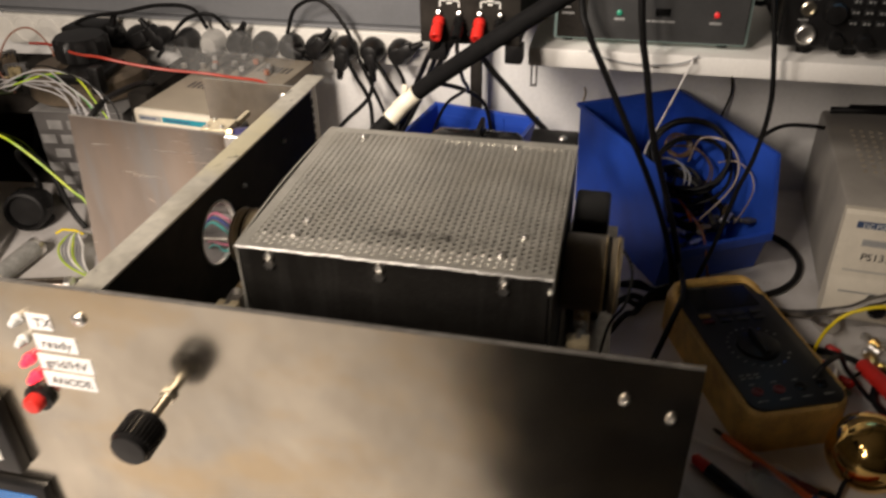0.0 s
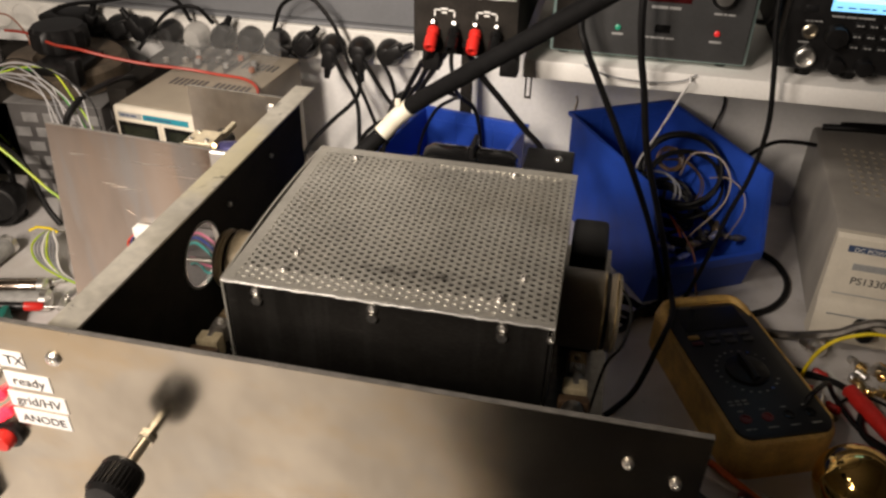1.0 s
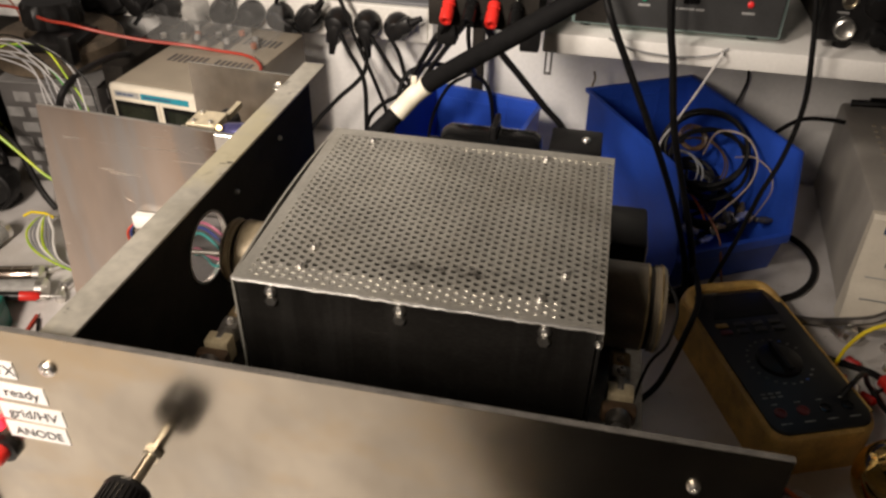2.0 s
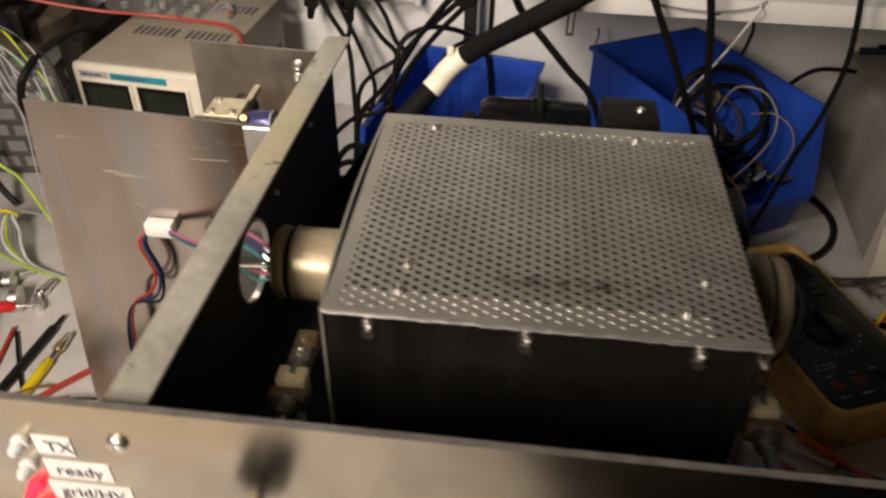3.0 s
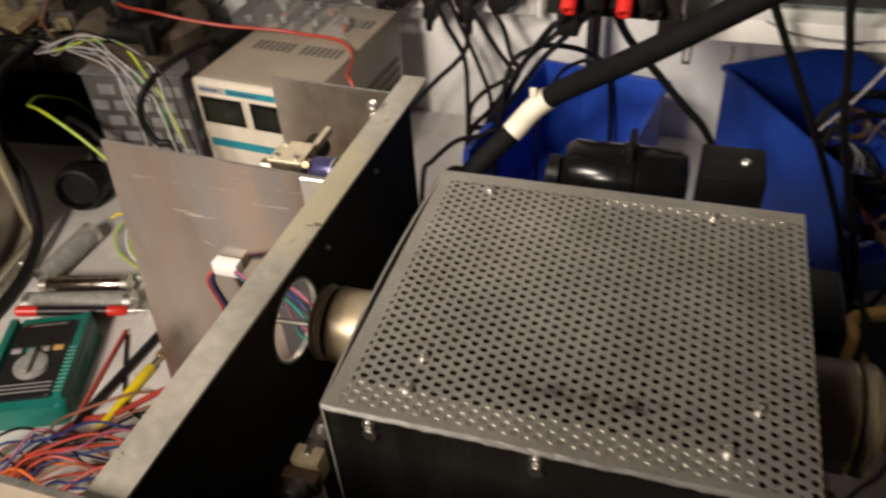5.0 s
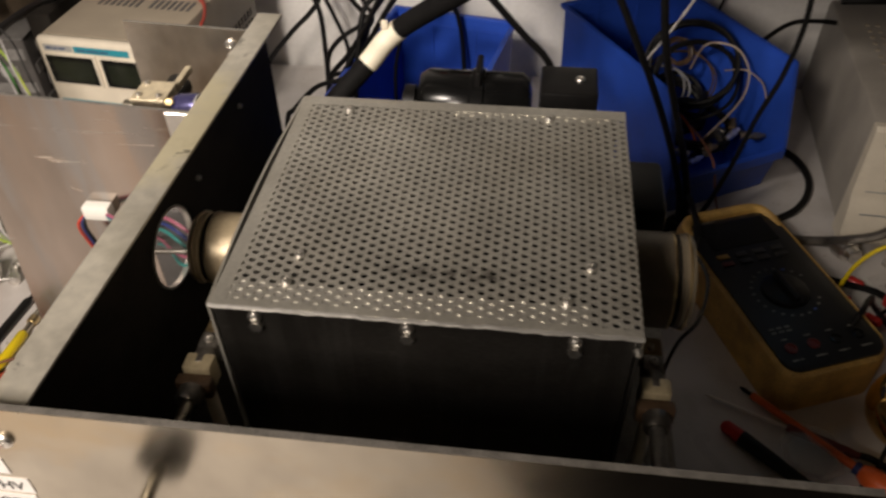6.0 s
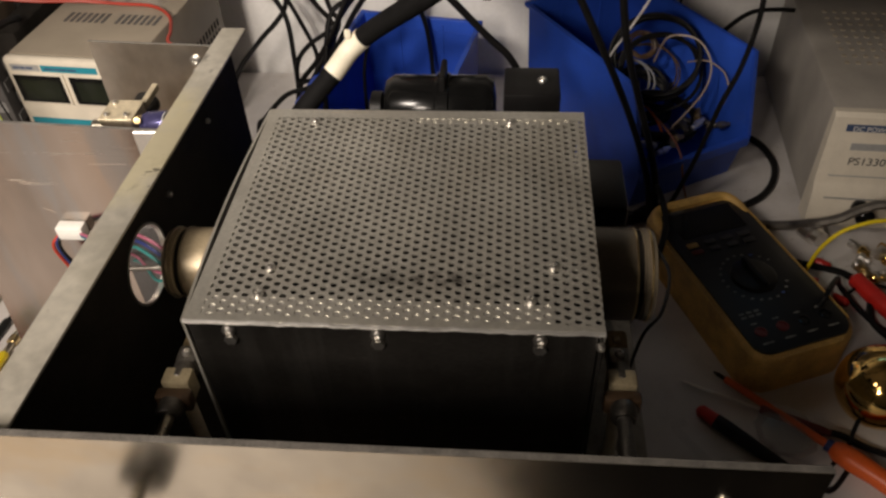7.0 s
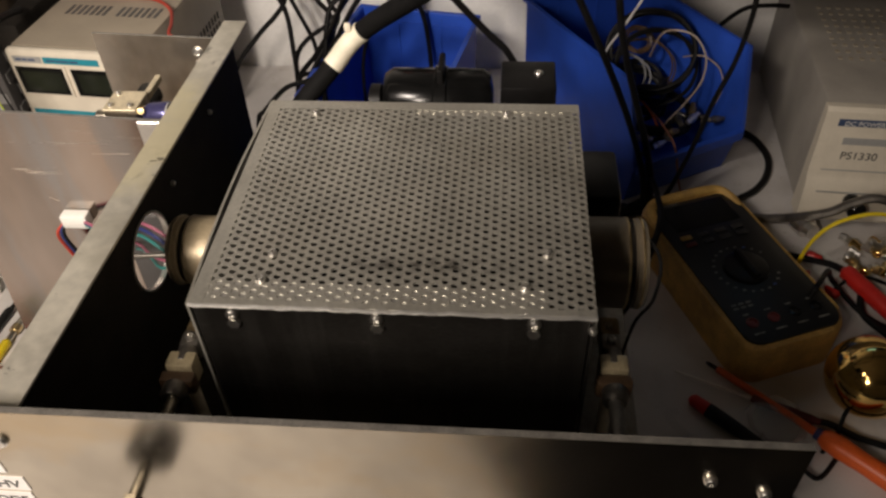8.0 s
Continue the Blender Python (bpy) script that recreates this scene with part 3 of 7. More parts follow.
    meter = part("panel_meter", boxed(-0.205, -0.136, -0.076, -0.0665, 0.186, 0.246, bevel=0.002), BLACK_PLASTIC, front, "black framed panel meter")
    part("meter_window", boxed(-0.198, -0.146, -0.0763, -0.0759, 0.198, 0.240), WHITE_PRINT, meter)
    display = part("display_module", boxed(-0.20, -0.128, -0.074, -0.0665, 0.120, 0.172, bevel=0.002), BLACK_PLASTIC, front, "black display with a blue window")
    part("display_window", boxed(-0.194, -0.136, -0.0744, -0.0739, 0.128, 0.164), mat("display_blue", (0.02, 0.12, 0.34), 0.2, emission=0.25, bump=0.0), display)
    # chassis: deck, partition, skirts and feet
    part("deck", boxed(0.0, 0.222, -0.0633, 0.272, DECK - 0.002, DECK, bevel=0.0004, seg=1), DECK_ALU, amp, "dull aluminium chassis deck")
    # Between partition and box the deck is coloured black for the deep shade.
    part("deck", boxed(-0.0620, -0.0002, -0.0633, 0.272, DECK - 0.002, DECK, bevel=0.0004, seg=1), BLACK_PAINT, amp, "deck strip beside the partition, coloured black for the shade there")
    part("deck_skirt", boxed(0.220, 0.222, -0.0633, 0.272, 0.012, DECK - 0.0025), EDGE_ALU, amp)
    for x in (-0.0635, 0.215):
        for y in (-0.055, 0.25):
            part("foot", lathed([(0.009, 0), (0.010, 0.002), (0.008, 0.0118)], (x, y, 0), (0, 0, 1), 16), BLACK_RUBBER, amp)
    # partition with its round opening and folded upper edge
    wall = bmesh.new()
    y0, y1, z0, z1 = -0.063, 0.270, 0.012, TOP - 0.002
    cy, cz, r = 0.0865, 0.2775, 0.0229
    ring_in, ring_out = [], []
    n = 40
    for k in range(n):
        a = 2 * math.pi * k / n
        c, s = math.cos(a), math.sin(a)
        f = min((y1 - cy) / c if c > 1e-6 else 9, (y0 - cy) / c if c < -1e-6 else 9, (z1 - cz) / s if s > 1e-6 else 9, (z0 - cz) / s if s < -1e-6 else 9)
        ring_in.append((cy + r * c, cz + r * s))
        ring_out.append((cy + f * c, cz + f * s))
    for x in (-0.0645, -0.0625):
        vi = [wall.verts.new((x, *p)) for p in ring_in]
        vo = [wall.verts.new((x, *p)) for p in ring_out]
        for k in range(n):
            wall.faces.new((vi[k], vi[(k + 1) % n], vo[(k + 1) % n], vo[k]))
        corners = [(y0, z0), (y1, z0), (y1, z1), (y0, z1)]
        for yc, zc in corners:
            # the small corner left between two neighbours
            ang = math.atan2(zc - cz, yc - cy) % (2 * math.pi)
            k0 = int(ang / (2 * math.pi) * n) % n
            wall.faces.new((vo[k0], vo[(k0 + 1) % n], wall.verts.new((x, yc, zc))))
    bmesh.ops.recalc_face_normals(wall, faces=wall.faces)
    partition = part("partition", wall, BLACK_PAINT, amp, "black partition plate with a round opening")
    rim = bmesh.new()
    for (ra, xa), (rb, xb) in (((r, -0.0650), (r, -0.0618)), ((r, -0.0618), (r + 0.0013, -0.0618)), ((r + 0.0013, -0.0618), (r + 0.0013, -0.0626)), ((r, -0.0650), (r + 0.0008, -0.0650))):
        va = [rim.verts.new((xa, cy + ra * math.cos(2 * math.pi * k / n), cz + ra * math.sin(2 * math.pi * k / n))) for k in range(n)]
        vb = [rim.verts.new((xb, cy + rb * math.cos(2 * math.pi * k / n), cz + rb * math.sin(2 * math.pi * k / n))) for k in range(n)]
        for k in range(n):
            rim.faces.new((va[k], va[(k + 1) % n], vb[(k + 1) % n], vb[k]))
    part("opening_rim", rim, BRIGHT_ZINC, partition, "bright bare metal edge of the opening")
    part("folded_edge", boxed(-0.0645, -0.0475, -0.0632, 0.270, TOP - 0.002, TOP, bevel=0.0006), EDGE_ALU, partition, "scuffed bare aluminium folded edge")
    partition.matrix_local = pose(-0.0645, 0.094, 0) @ pose(0, 0, 0, 0, 0, -1.55) @ pose(0.0645, -0.094, 0)
    for y, z in ((0.131, 0.293), (0.205, 0.296)):
        screw(partition, (-0.0625, y, z), (1, 0, 0), key="small_screw", r=0.0018)
    # rod through the opening
    part("coupling_rod", rod((-0.100, 0.094, 0.2640), (-0.0430, 0.094, 0.2690), 0.0017, 14), OLD_STEEL, amp, "thin dull steel coupling rod")

    # shielded box
    t = 0.0015
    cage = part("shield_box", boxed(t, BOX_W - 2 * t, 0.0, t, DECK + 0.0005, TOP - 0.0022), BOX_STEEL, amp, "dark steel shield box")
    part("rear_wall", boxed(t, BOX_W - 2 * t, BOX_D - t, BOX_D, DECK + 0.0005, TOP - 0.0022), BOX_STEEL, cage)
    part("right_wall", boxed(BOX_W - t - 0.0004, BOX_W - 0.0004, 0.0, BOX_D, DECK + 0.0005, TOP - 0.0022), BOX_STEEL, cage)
    side = bmesh.new()
    line = [(-0.0012 - 0.0030 * math.sin(math.pi * k / 10), BOX_D * k / 10) for k in range(11)]
    outline = line + [(x + 0.0013, y) for x, y in reversed(line)]
    plate_with_holes(side, outline, DECK + 0.0005, TOP - 0.0006)
    bmesh.ops.recalc_face_normals(side, faces=side.faces)
    part("side_plate", side, LID_STEEL, cage, "bowed side plate standing off the lid")
    # flanges under the lid, seen through the first rows of holes
    part("front_flange", boxed(0.004, BOX_W - 0.021, 0.0038, 0.0150, TOP - 0.0024, TOP - 0.0005), BRIGHT_ZINC, cage)
    part("rear_flange", boxed(0.090, BOX_W - 0.010, BOX_D - 0.0125, BOX_D - 0.0082, TOP - 0.0024, TOP - 0.0005), LID_STEEL, cage)
    # Black sheet gives the shade inside the box, seen through the holes.
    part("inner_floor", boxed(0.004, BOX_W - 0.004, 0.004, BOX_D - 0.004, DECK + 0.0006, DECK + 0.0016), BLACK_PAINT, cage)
    sheet, margins, edge = perforated_lid(BOX_W, BOX_D)
    lid = part("perforated_lid", sheet, LID_STEEL, amp, "zinc-grey perforated steel lid with round holes", smooth=False)
    lid.matrix_local = Matrix.Translation((0, 0, TOP))
    for strip in margins:
        part("lid_margin", strip, LID_STEEL, lid)
    part("sheared_edge", edge, BRIGHT_ZINC, lid, "bright sheared front edge")
    # The last two stand for glints of studs below the holes.
    for x, y in ((0.0295, 0.1545), (0.1425, 0.1555), (0.0305, 0.0155), (0.1535, 0.0165), (0.1640, 0.0380), (0.0320, 0.0330)):
        screw(lid, (x, y, 0.0), (0, 0, 1), key="lid_screw", r=0.0024)
    for x in (0.0197, 0.0866, 0.1577):
        s = screw(cage, (x, 0.0, TOP - 0.0062), (0, -1, 0), key="box_screw", r=0.0031)
        part("nut", lathed([(0.0030, 0.0), (0.0030, 0.0022)], (x, -0.0001, TOP - 0.0115), (0, -1, 0), 6), CHROME, cage)
    screw(cage, (BOX_W - 0.0015, -0.0006, TOP - 0.0085), (0, -1, 0), key="corner_screw", r=0.0020)

    # valve ends on both sides
    for sign, x0, ln in ((1, BOX_W + 0.0002, 0.037), (-1, -0.0045, 0.046)):
        r = 0.0262 if sign > 0 else 0.0208
        tube = part("valve_end", lathed([(r - 0.0005, 0.0), (r, 0.002), (r, ln - 0.0105), (r - 0.0016, ln - 0.0100), (r - 0.0016, ln - 0.0062), (r - 0.0004, ln - 0.0058), (r - 0.0004, ln - 0.0012), (r - 0.0012, ln), (r - 0.0035, ln), (r - 0.0045, ln - 0.008), (0.0005, ln - 0.008)], (x0, 0.094, 0.2725), (sign, 0, 0), 48), TUBE_SHADED if sign > 0 else TUBE_METAL, amp, "brown metal valve end, darkened in colour for shade" if sign > 0 else "beige metal valve end")
        # A black ring in the groove paints in the shade of the gap.
        part("groove", lathed([(r - 0.0012, 0.0), (r - 0.0012, 0.0020)], (x0 + sign * (ln - 0.0092), 0.094, 0.2725), (sign, 0, 0), 48, cap=False), BLACK_PAINT, tube, "black ring for the shade in the groove behind the end ring")
        for d in (0.0112, 0.0034):
            part("clamp_ring", lathed([(r - 0.0015, 0.0), (r + 0.0003, 0.0003), (r + 0.0003, 0.0012), (r - 0.0015, 0.0015)], (x0 + sign * (ln - d), 0.094, 0.2725), (sign, 0, 0), 48, cap=False), NICKEL if sign < 0 else BRASS, tube)

    # ceramic shaft couplings: clamp, ceramic yoke, wide fibre collar and shaft
    for x, y, tone in ((0.2000, 0.0195, OLD_CREAM), (-0.0212, 0.0105, OLD_CREAM)):
        hub = part("shaft_coupling", boxed(x - 0.0072, x + 0.0072, y - 0.0050, y + 0.0050, SHAFT_Z - 0.0085, SHAFT_Z + 0.0075, bevel=0.0014), tone, amp, "yellowed ceramic shaft coupling")
        part("yoke_saddle", lathed([(0.0046, 0), (0.0052, 0.0008), (0.0052, 0.0100), (0.0046, 0.0108)], (x, y - 0.0012, SHAFT_Z + 0.0026), (0, 1, 0), 20), OLD_STEEL, hub)
        part("clamp_block", boxed(x - 0.0052, x + 0.0052, y + 0.0098, y + 0.0205, SHAFT_Z - 0.0060, SHAFT_Z + 0.0060, bevel=0.0016), OLD_STEEL, hub)
        screw(hub, (x, y + 0.0150, SHAFT_Z + 0.0060), (0, 0, 1), key="clamp_screw", r=0.0024)
        part("brass_block", boxed(x - 0.0055, x + 0.0055, y + 0.0212, y + 0.0330, SHAFT_Z - 0.0070, SHAFT_Z + 0.0045, bevel=0.0018), OLD_BRASS, hub, "dark brass shaft clamp")
        screw(hub, (x - 0.0005, y + 0.0255, SHAFT_Z + 0.0045), (0, 0, 1), NICKEL, key="brass_clamp_screw", r=0.0019)
        collar = part("fibre_collar", boxed(x - 0.0092, x + 0.0092, y - 0.0125, y - 0.0053, SHAFT_Z - 0.0070, SHAFT_Z + 0.0045, bevel=0.0020), FIBRE_BROWN, hub, "brown fibre collar")
        part("collar_clamp", lathed([(0.0058, 0), (0.0064, 0.0010), (0.0064, 0.0070), (0.0056, 0.0085)], (x, y - 0.0120, SHAFT_Z), (0, -1, 0), 22), OLD_STEEL, collar)
        part("stand_off", lathed([(0.0055, 0.0), (0.0055, 0.002), (0.0035, 0.005), (0.0035, SHAFT_Z - 0.0088 - DECK)], (x, y, DECK), (0, 0, 1), 16), CERAMIC, hub)
    part("shaft", rod((0.2000, 0.0065, SHAFT_Z), (0.2000, -0.0633, SHAFT_Z), 0.0038, 18), DULL_STEEL, amp, "dull grey tuning shaft")
    part("valve_lead", swept([(0.2150, 0.112, 0.288), (0.2200, 0.094, 0.296), (0.2290, 0.082, 0.286), (0.2270, 0.072, 0.266), (0.2180, 0.068, 0.249), (0.2120, 0.064, DECK + 0.0015)], 0.0010, 8), BLACK_RUBBER, amp, "thin black lead of the valve")
    for x, y in ((0.2105, 0.036), (0.2105, 0.070), (0.2135, -0.02)):
        part("deck_hole", lathed([(0.0018, 0.0), (0.0018, 0.0004)], (x, y, DECK), (0, 0, 1), 12), BLACK_PAINT, amp)

    # blower behind the box
    blower = part("blower_motor", lathed([(0.012, 0), (0.022, 0.002), (0.026, 0.008), (0.026, 0.040), (0.0275, 0.041), (0.0275, 0.050), (0.026, 0.051), (0.026, 0.078), (0.022, 0.084), (0.010, 0.086)], (0.046, 0.292, 0.2510), (1, 0, 0), 40), BLACK_GLOSS, amp, "round black blower motor")
    part("motor_fin", boxed(0.0900, 0.0945, 0.278, 0.306, 0.262, 0.2865, bevel=0.0015), BLACK_PLASTIC, blower)
    part("motor_cap", lathed([(0.008, 0), (0.014, 0.002), (0.014, 0.010), (0.009, 0.012)], (0.034, 0.292, 0.250), (1, 0, 0), 24), BLACK_PLASTIC, blower)
    part("motor_bracket", boxed(0.05, 0.125, 0.2725, 0.312, DECK - 0.03, 0.2275, bevel=0.001), BLACK_PAINT, blower)
    part("terminal_box", boxed(0.1375, 0.1790, 0.272, 0.312, DECK - 0.03, 0.2765, bevel=0.002), BLACK_PLASTIC, amp, "black terminal box behind the shield box")
    screw(amp, (0.1660, 0.292, 0.2765), (0, 0, 1), key="terminal_screw", r=0.0036)
    part("blower_housing", boxed(0.1868, 0.2120, 0.128, 0.176, DECK + 0.0005, 0.2920, bevel=0.003), BLACK_PLASTIC, amp, "black blower housing")
    part("fuse_holder", rod((0.018, 0.262, DECK), (0.018, 0.262, 0.252), 0.006, 14, 0.001), BLACK_GLOSS, amp)
    part("terminal_post", rod((0.030, 0.262, DECK), (0.030, 0.262, 0.246), 0.004, 12, 0.001), BRASS, amp)

    # plates left of the partition
    plate = part("shield_plate", side_profile(bmesh.new(), [(-0.2530, 0.02), (-0.0665, 0.02), (-0.0665, 0.3190), (-0.2210, 0.3264)], 0.1590, 0.1610, "xz"), PLATE_ALU, amp, "bare aluminium shield plate with scratches")
    part("plate_edge", side_profile(bmesh.new(), [(-0.2208, 0.3264), (-0.0667, 0.3190), (-0.0667, 0.3193), (-0.2208, 0.3267)], 0.1591, 0.1609, "xz"), DULLED_EDGE, plate)
    for x0, x1, z, dz in ((-0.181, -0.163, 0.2790, -0.0022), (-0.176, -0.168, 0.2772, -0.0012), (-0.124, -0.099, 0.2930, 0.0004), (-0.168, -0.161, 0.2555, -0.0035)):
        mark = boxed(x0, x1, 0.15885, 0.15905, z, z + 0.00028)
        for v in mark.verts:
            v.co.z += dz * (v.co.x - x0) / (x1 - x0)
        part("scratch", mark, REAR_ALU, plate)
    tab = bmesh.new()
    add_box(tab, -0.0850, -0.0670, 0.1555, 0.1588, 0.290, 0.3205, bevel=0.0006, seg=1)
    part("corner_bracket", tab, BRIGHT_ZINC, plate, "bright angle bracket")
    screw(plate, (-0.072, 0.1555, 0.300), (0, -1, 0), key="small_screw", r=0.0018)
    rear = part("rear_plate", boxed(-0.0480, 0.0450, -0.0008, 0.0008, 0.12, 0.3235), REAR_ALU, amp, "bare aluminium rear plate with a relay")
    part("plate_edge", boxed(-0.0478, 0.0448, -0.0007, 0.0007, 0.3235, 0.3239), DULLED_EDGE, rear)
    rear.matrix_local = pose(-0.1085, 0.2590, 0, 0, 0, -4)
    screw(rear, (0.0300, -0.0008, 0.3120), (0, -1, 0), key="panel_bolt", r=0.0042)
    screw(rear, (0.0290, -0.0008, 0.3030), (0, -1, 0), key="box_screw")
    relay = part("coaxial_relay", boxed(-0.118, -0.0965, 0.1790, 0.2010, 0.272, 0.3120, bevel=0.001), NICKEL, amp, "square nickel coaxial relay block")
    part("relay_cover", boxed(-0.1185, -0.0960, 0.1785, 0.2015, 0.3122, 0.3140, bevel=0.0004, seg=1), RELAY_CREAM, relay)
    part("relay_lever", boxed(-0.1000, -0.0960, 0.2010, 0.2260, 0.3070, 0.3118, bevel=0.0005, seg=1), RELAY_CREAM, relay)
    part("relay_coil", rod((-0.1080, 0.2015, 0.296), (-0.1080, 0.2280, 0.296), 0.0085, 20, 0.001), BLACK_PLASTIC, relay)
    part("relay_terminal", rod((-0.0955, 0.1900, 0.308), (-0.0930, 0.1790, 0.313), 0.0022, 10), BRASS, relay)
    for x, y in ((-0.114, 0.183), (-0.101, 0.183), (-0.114, 0.197)):
        screw(relay, (x, y, 0.3140), (0, 0, 1), key="small_screw", r=0.0018)
    part("relay_socket", rod((-0.1180, 0.190, 0.300), (-0.1300, 0.190, 0.300), 0.0055, 18, 0.0008), NICKEL, relay)
    part("relay_foot", boxed(-0.0962, -0.0650, 0.196, 0.200, 0.276, 0.284), EDGE_ALU, relay)
    part("capacitor", lathed([(0.0060, 0), (0.0084, 0.0010), (0.0091, 0.0025), (0.0091, 0.0040), (0.0086, 0.0046), (0.0091, 0.0052), (0.0091, 0.0160), (0.0084, 0.0178), (0.0060, 0.0186)], (-0.0925, 0.1872, 0.3035), (0.90, -0.12, 0.16), 28), RELAY_BLUE, amp, "blue cylindrical capacitor")
    part("capacitor_cap", lathed([(0.0087, 0.0179), (0.0087, 0.0188), (0.0070, 0.0188)], (-0.0925, 0.1872, 0.3035), (0.90, -0.12, 0.16), 24), PALE_WIRE, amp)
    part("capacitor_stand", boxed(-0.092, -0.0680, 0.181, 0.192, 0.2755, 0.2985), EDGE_ALU, amp)
    # plug with its coloured leads on the shield plate
    plug = part("cable_plug", boxed(-0.1610, -0.1425, 0.1500, 0.1588, 0.2350, 0.2455, bevel=0.001), WHITE_PRINT, amp, "white plug with coloured leads")
    for k, (m, dz) in enumerate(((MAUVE_WIRE, 0.0), (BLUE_WIRE, -0.002), (TEAL_WIRE, -0.0045))):
        part("lead", swept([(-0.144, 0.1505, 0.2410 + 0.6 * dz), (-0.118, 0.138, 0.243 + dz), (-0.096, 0.126 - 0.003 * k, 0.262 + dz), (-0.076, 0.108 - 0.003 * k, 0.2800 + dz), (-0.0600, 0.099 - 0.004 * k, 0.2800 + dz * 0.8), (-0.0510, 0.097 - 0.004 * k, 0.2700 + dz)], 0.0011, 8), m, plug)
    for k, m in enumerate((MAUVE_WIRE, TEAL_WIRE)):
        part("lead", swept([(-0.112, 0.1475, 0.226 - 0.006 * k), (-0.098, 0.132, 0.238 - 0.004 * k), (-0.080, 0.110, 0.252 - 0.003 * k), (-0.0640, 0.096 - 0.004 * k, 0.2610 - 0.003 * k), (-0.0520, 0.094, 0.2620)], 0.0010, 8), m, plug)
    # Added dark block; it stands for the shade seen through the partition opening.
    part("dark_backing", boxed(-0.1190, -0.0662, 0.1490, 0.1588, 0.10, 0.2490, bevel=0.0015), CASE_DARK, amp, "dark grey block added to darken the view through the opening")
    for k, (m, dx) in enumerate(((RED_WIRE, 0.0), (BLUE_WIRE, 0.003), (BLACK_RUBBER, 0.005))):
        part("lead", swept([(-0.1600, 0.153, 0.239), (-0.166 + dx, 0.148, 0.230), (-0.160 + dx, 0.147, 0.206), (-0.166 + dx, 0.146, 0.190 - 0.004 * k), (-0.180, 0.144, 0.178), (-0.186 - 0.002 * k, 0.142, 0.150), (-0.188 - 0.003 * k, 0.140, 0.09)], 0.0011, 8), m, plug)
    return amp


build_amplifier()


# ---- cables round the amplifier ----
HOSE_LINE = [(-0.050, 0.238, 0.2135), (-0.040, 0.247, 0.2300), (-0.016, 0.260, 0.2610), (0.012, 0.277, 0.2895), (0.035, 0.290, 0.3120),
             (0.100, 0.258, 0.3670), (0.180, 0.248, 0.4250), (0.270, 0.242, 0.4890), (0.345, 0.275, 0.5420), (0.410, 0.370, 0.5600), (0.460, 0.470, 0.5150), (0.470, 0.540, 0.4600), (0.472, 0.580, 0.4262)]


def build_feed_line():
    hose = thing("feed_cable", "thick black sleeved cable with an ivory tape band", "cable", pose(0, 0, 0))
    part("sleeve", swept(HOSE_LINE, 0.0074, 20, 10), SLEEVE_BLACK, hose, "black ribbed sleeve")
    part("tape_band", add_sweep(bmesh.new(), smooth_line(HOSE_LINE[2:6], 10)[10:21], 0.0078, 20), TAPE_WHITE, hose, "ivory tape band")
    part("tape_flag", boxed(0.0225, 0.0275, 0.2850, 0.2880, 0.3130, 0.3200, bevel=0.001), TAPE_WHITE, hose)
    return hose


build_feed_line()


# ---- back of the bench: blue bins ----
def build_bin(label, m, width, length, back, front_h, lip_h, reach=0.022):
    """An open-fronted stacking bin, its opening towards -y, its floor on z = 0; the front edges run forward to a low lip."""
    ob = thing("storage_bin", label, "storage bin", m, group="blue bins")
    t, w, l = 0.0022, width / 2, length / 2
    lip, foot = -l - reach, -l - reach + 0.014

    def panel(name, bm):
        """Walls lean outwards: the floor is a little narrower than the rim."""
        for v in bm.verts:
            v.co.x *= 1 - 0.05 * (1 - v.co.z / back)
        return part(name, bm, BLUE_BIN, ob)
    panel("bin_floor", boxed(-w + t, w - t, foot + t, l - t, 0.0, 0.003))
    panel("rear_wall", boxed(-w + t, w - t, l - t, l, 0.0008, back))
    outline = [(l, 0.0008), (l, back), (-l, front_h), (lip, lip_h), (foot, 0.0008)]
    panel("side_wall", side_profile(bmesh.new(), outline, -w, -w + t))
    panel("side_wall", side_profile(bmesh.new(), outline, w - t, w))
    panel("front_wall", side_profile(bmesh.new(), [(foot, 0.0008), (foot + t, 0.0008), (lip + t, lip_h), (lip, lip_h)], -w + t, w - t))
    panel("rear_rim", boxed(-w - 0.004, w + 0.004, l - 0.002, l + 0.005, back - 0.004, back + 0.002, bevel=0.0012))
    for x0, x1 in ((-w - 0.004, -w + 0.001), (w - 0.001, w + 0.004)):
        panel("side_rim", side_profile(bmesh.new(), [(l - 0.0025, back - 0.003), (l - 0.0025, back + 0.0015), (-l - 0.001, front_h + 0.0015), (-l + 0.001, front_h - 0.003)], x0, x1))
        panel("front_rim", side_profile(bmesh.new(), [(-l - 0.0012, front_h + 0.0013), (lip - 0.0015, lip_h), (lip + 0.0025, lip_h), (-l + 0.0008, front_h - 0.0032)], x0, x1))
    panel("front_lip", side_profile(bmesh.new(), [(lip - 0.0045, lip_h - 0.010), (lip - 0.0045, lip_h + 0.001), (lip + t, lip_h + 0.001), (lip + t, lip_h + 0.0001), (lip - 0.0005, lip_h - 0.0004), (lip - 0.0005, lip_h - 0.010)], -w, w))
    for k in (-0.38, 0.38):
        panel("stiffener", boxed(w * k - 0.002, w * k + 0.002, l - t - 0.0016, l - t - 0.0001, 0.004, back - 0.006))
    panel("label_step", boxed(-w * 0.9, w * 0.9, l - t - 0.0014, l - t - 0.0001, back - 0.017, back - 0.0145))
    return ob


build_bin("deep blue plastic storage bin holding coils of thin coaxial cable", pose(0.2830, 0.6170, 0, 0, 0, 29.5), 0.150, 0.222, 0.152, 0.154, 0.060)
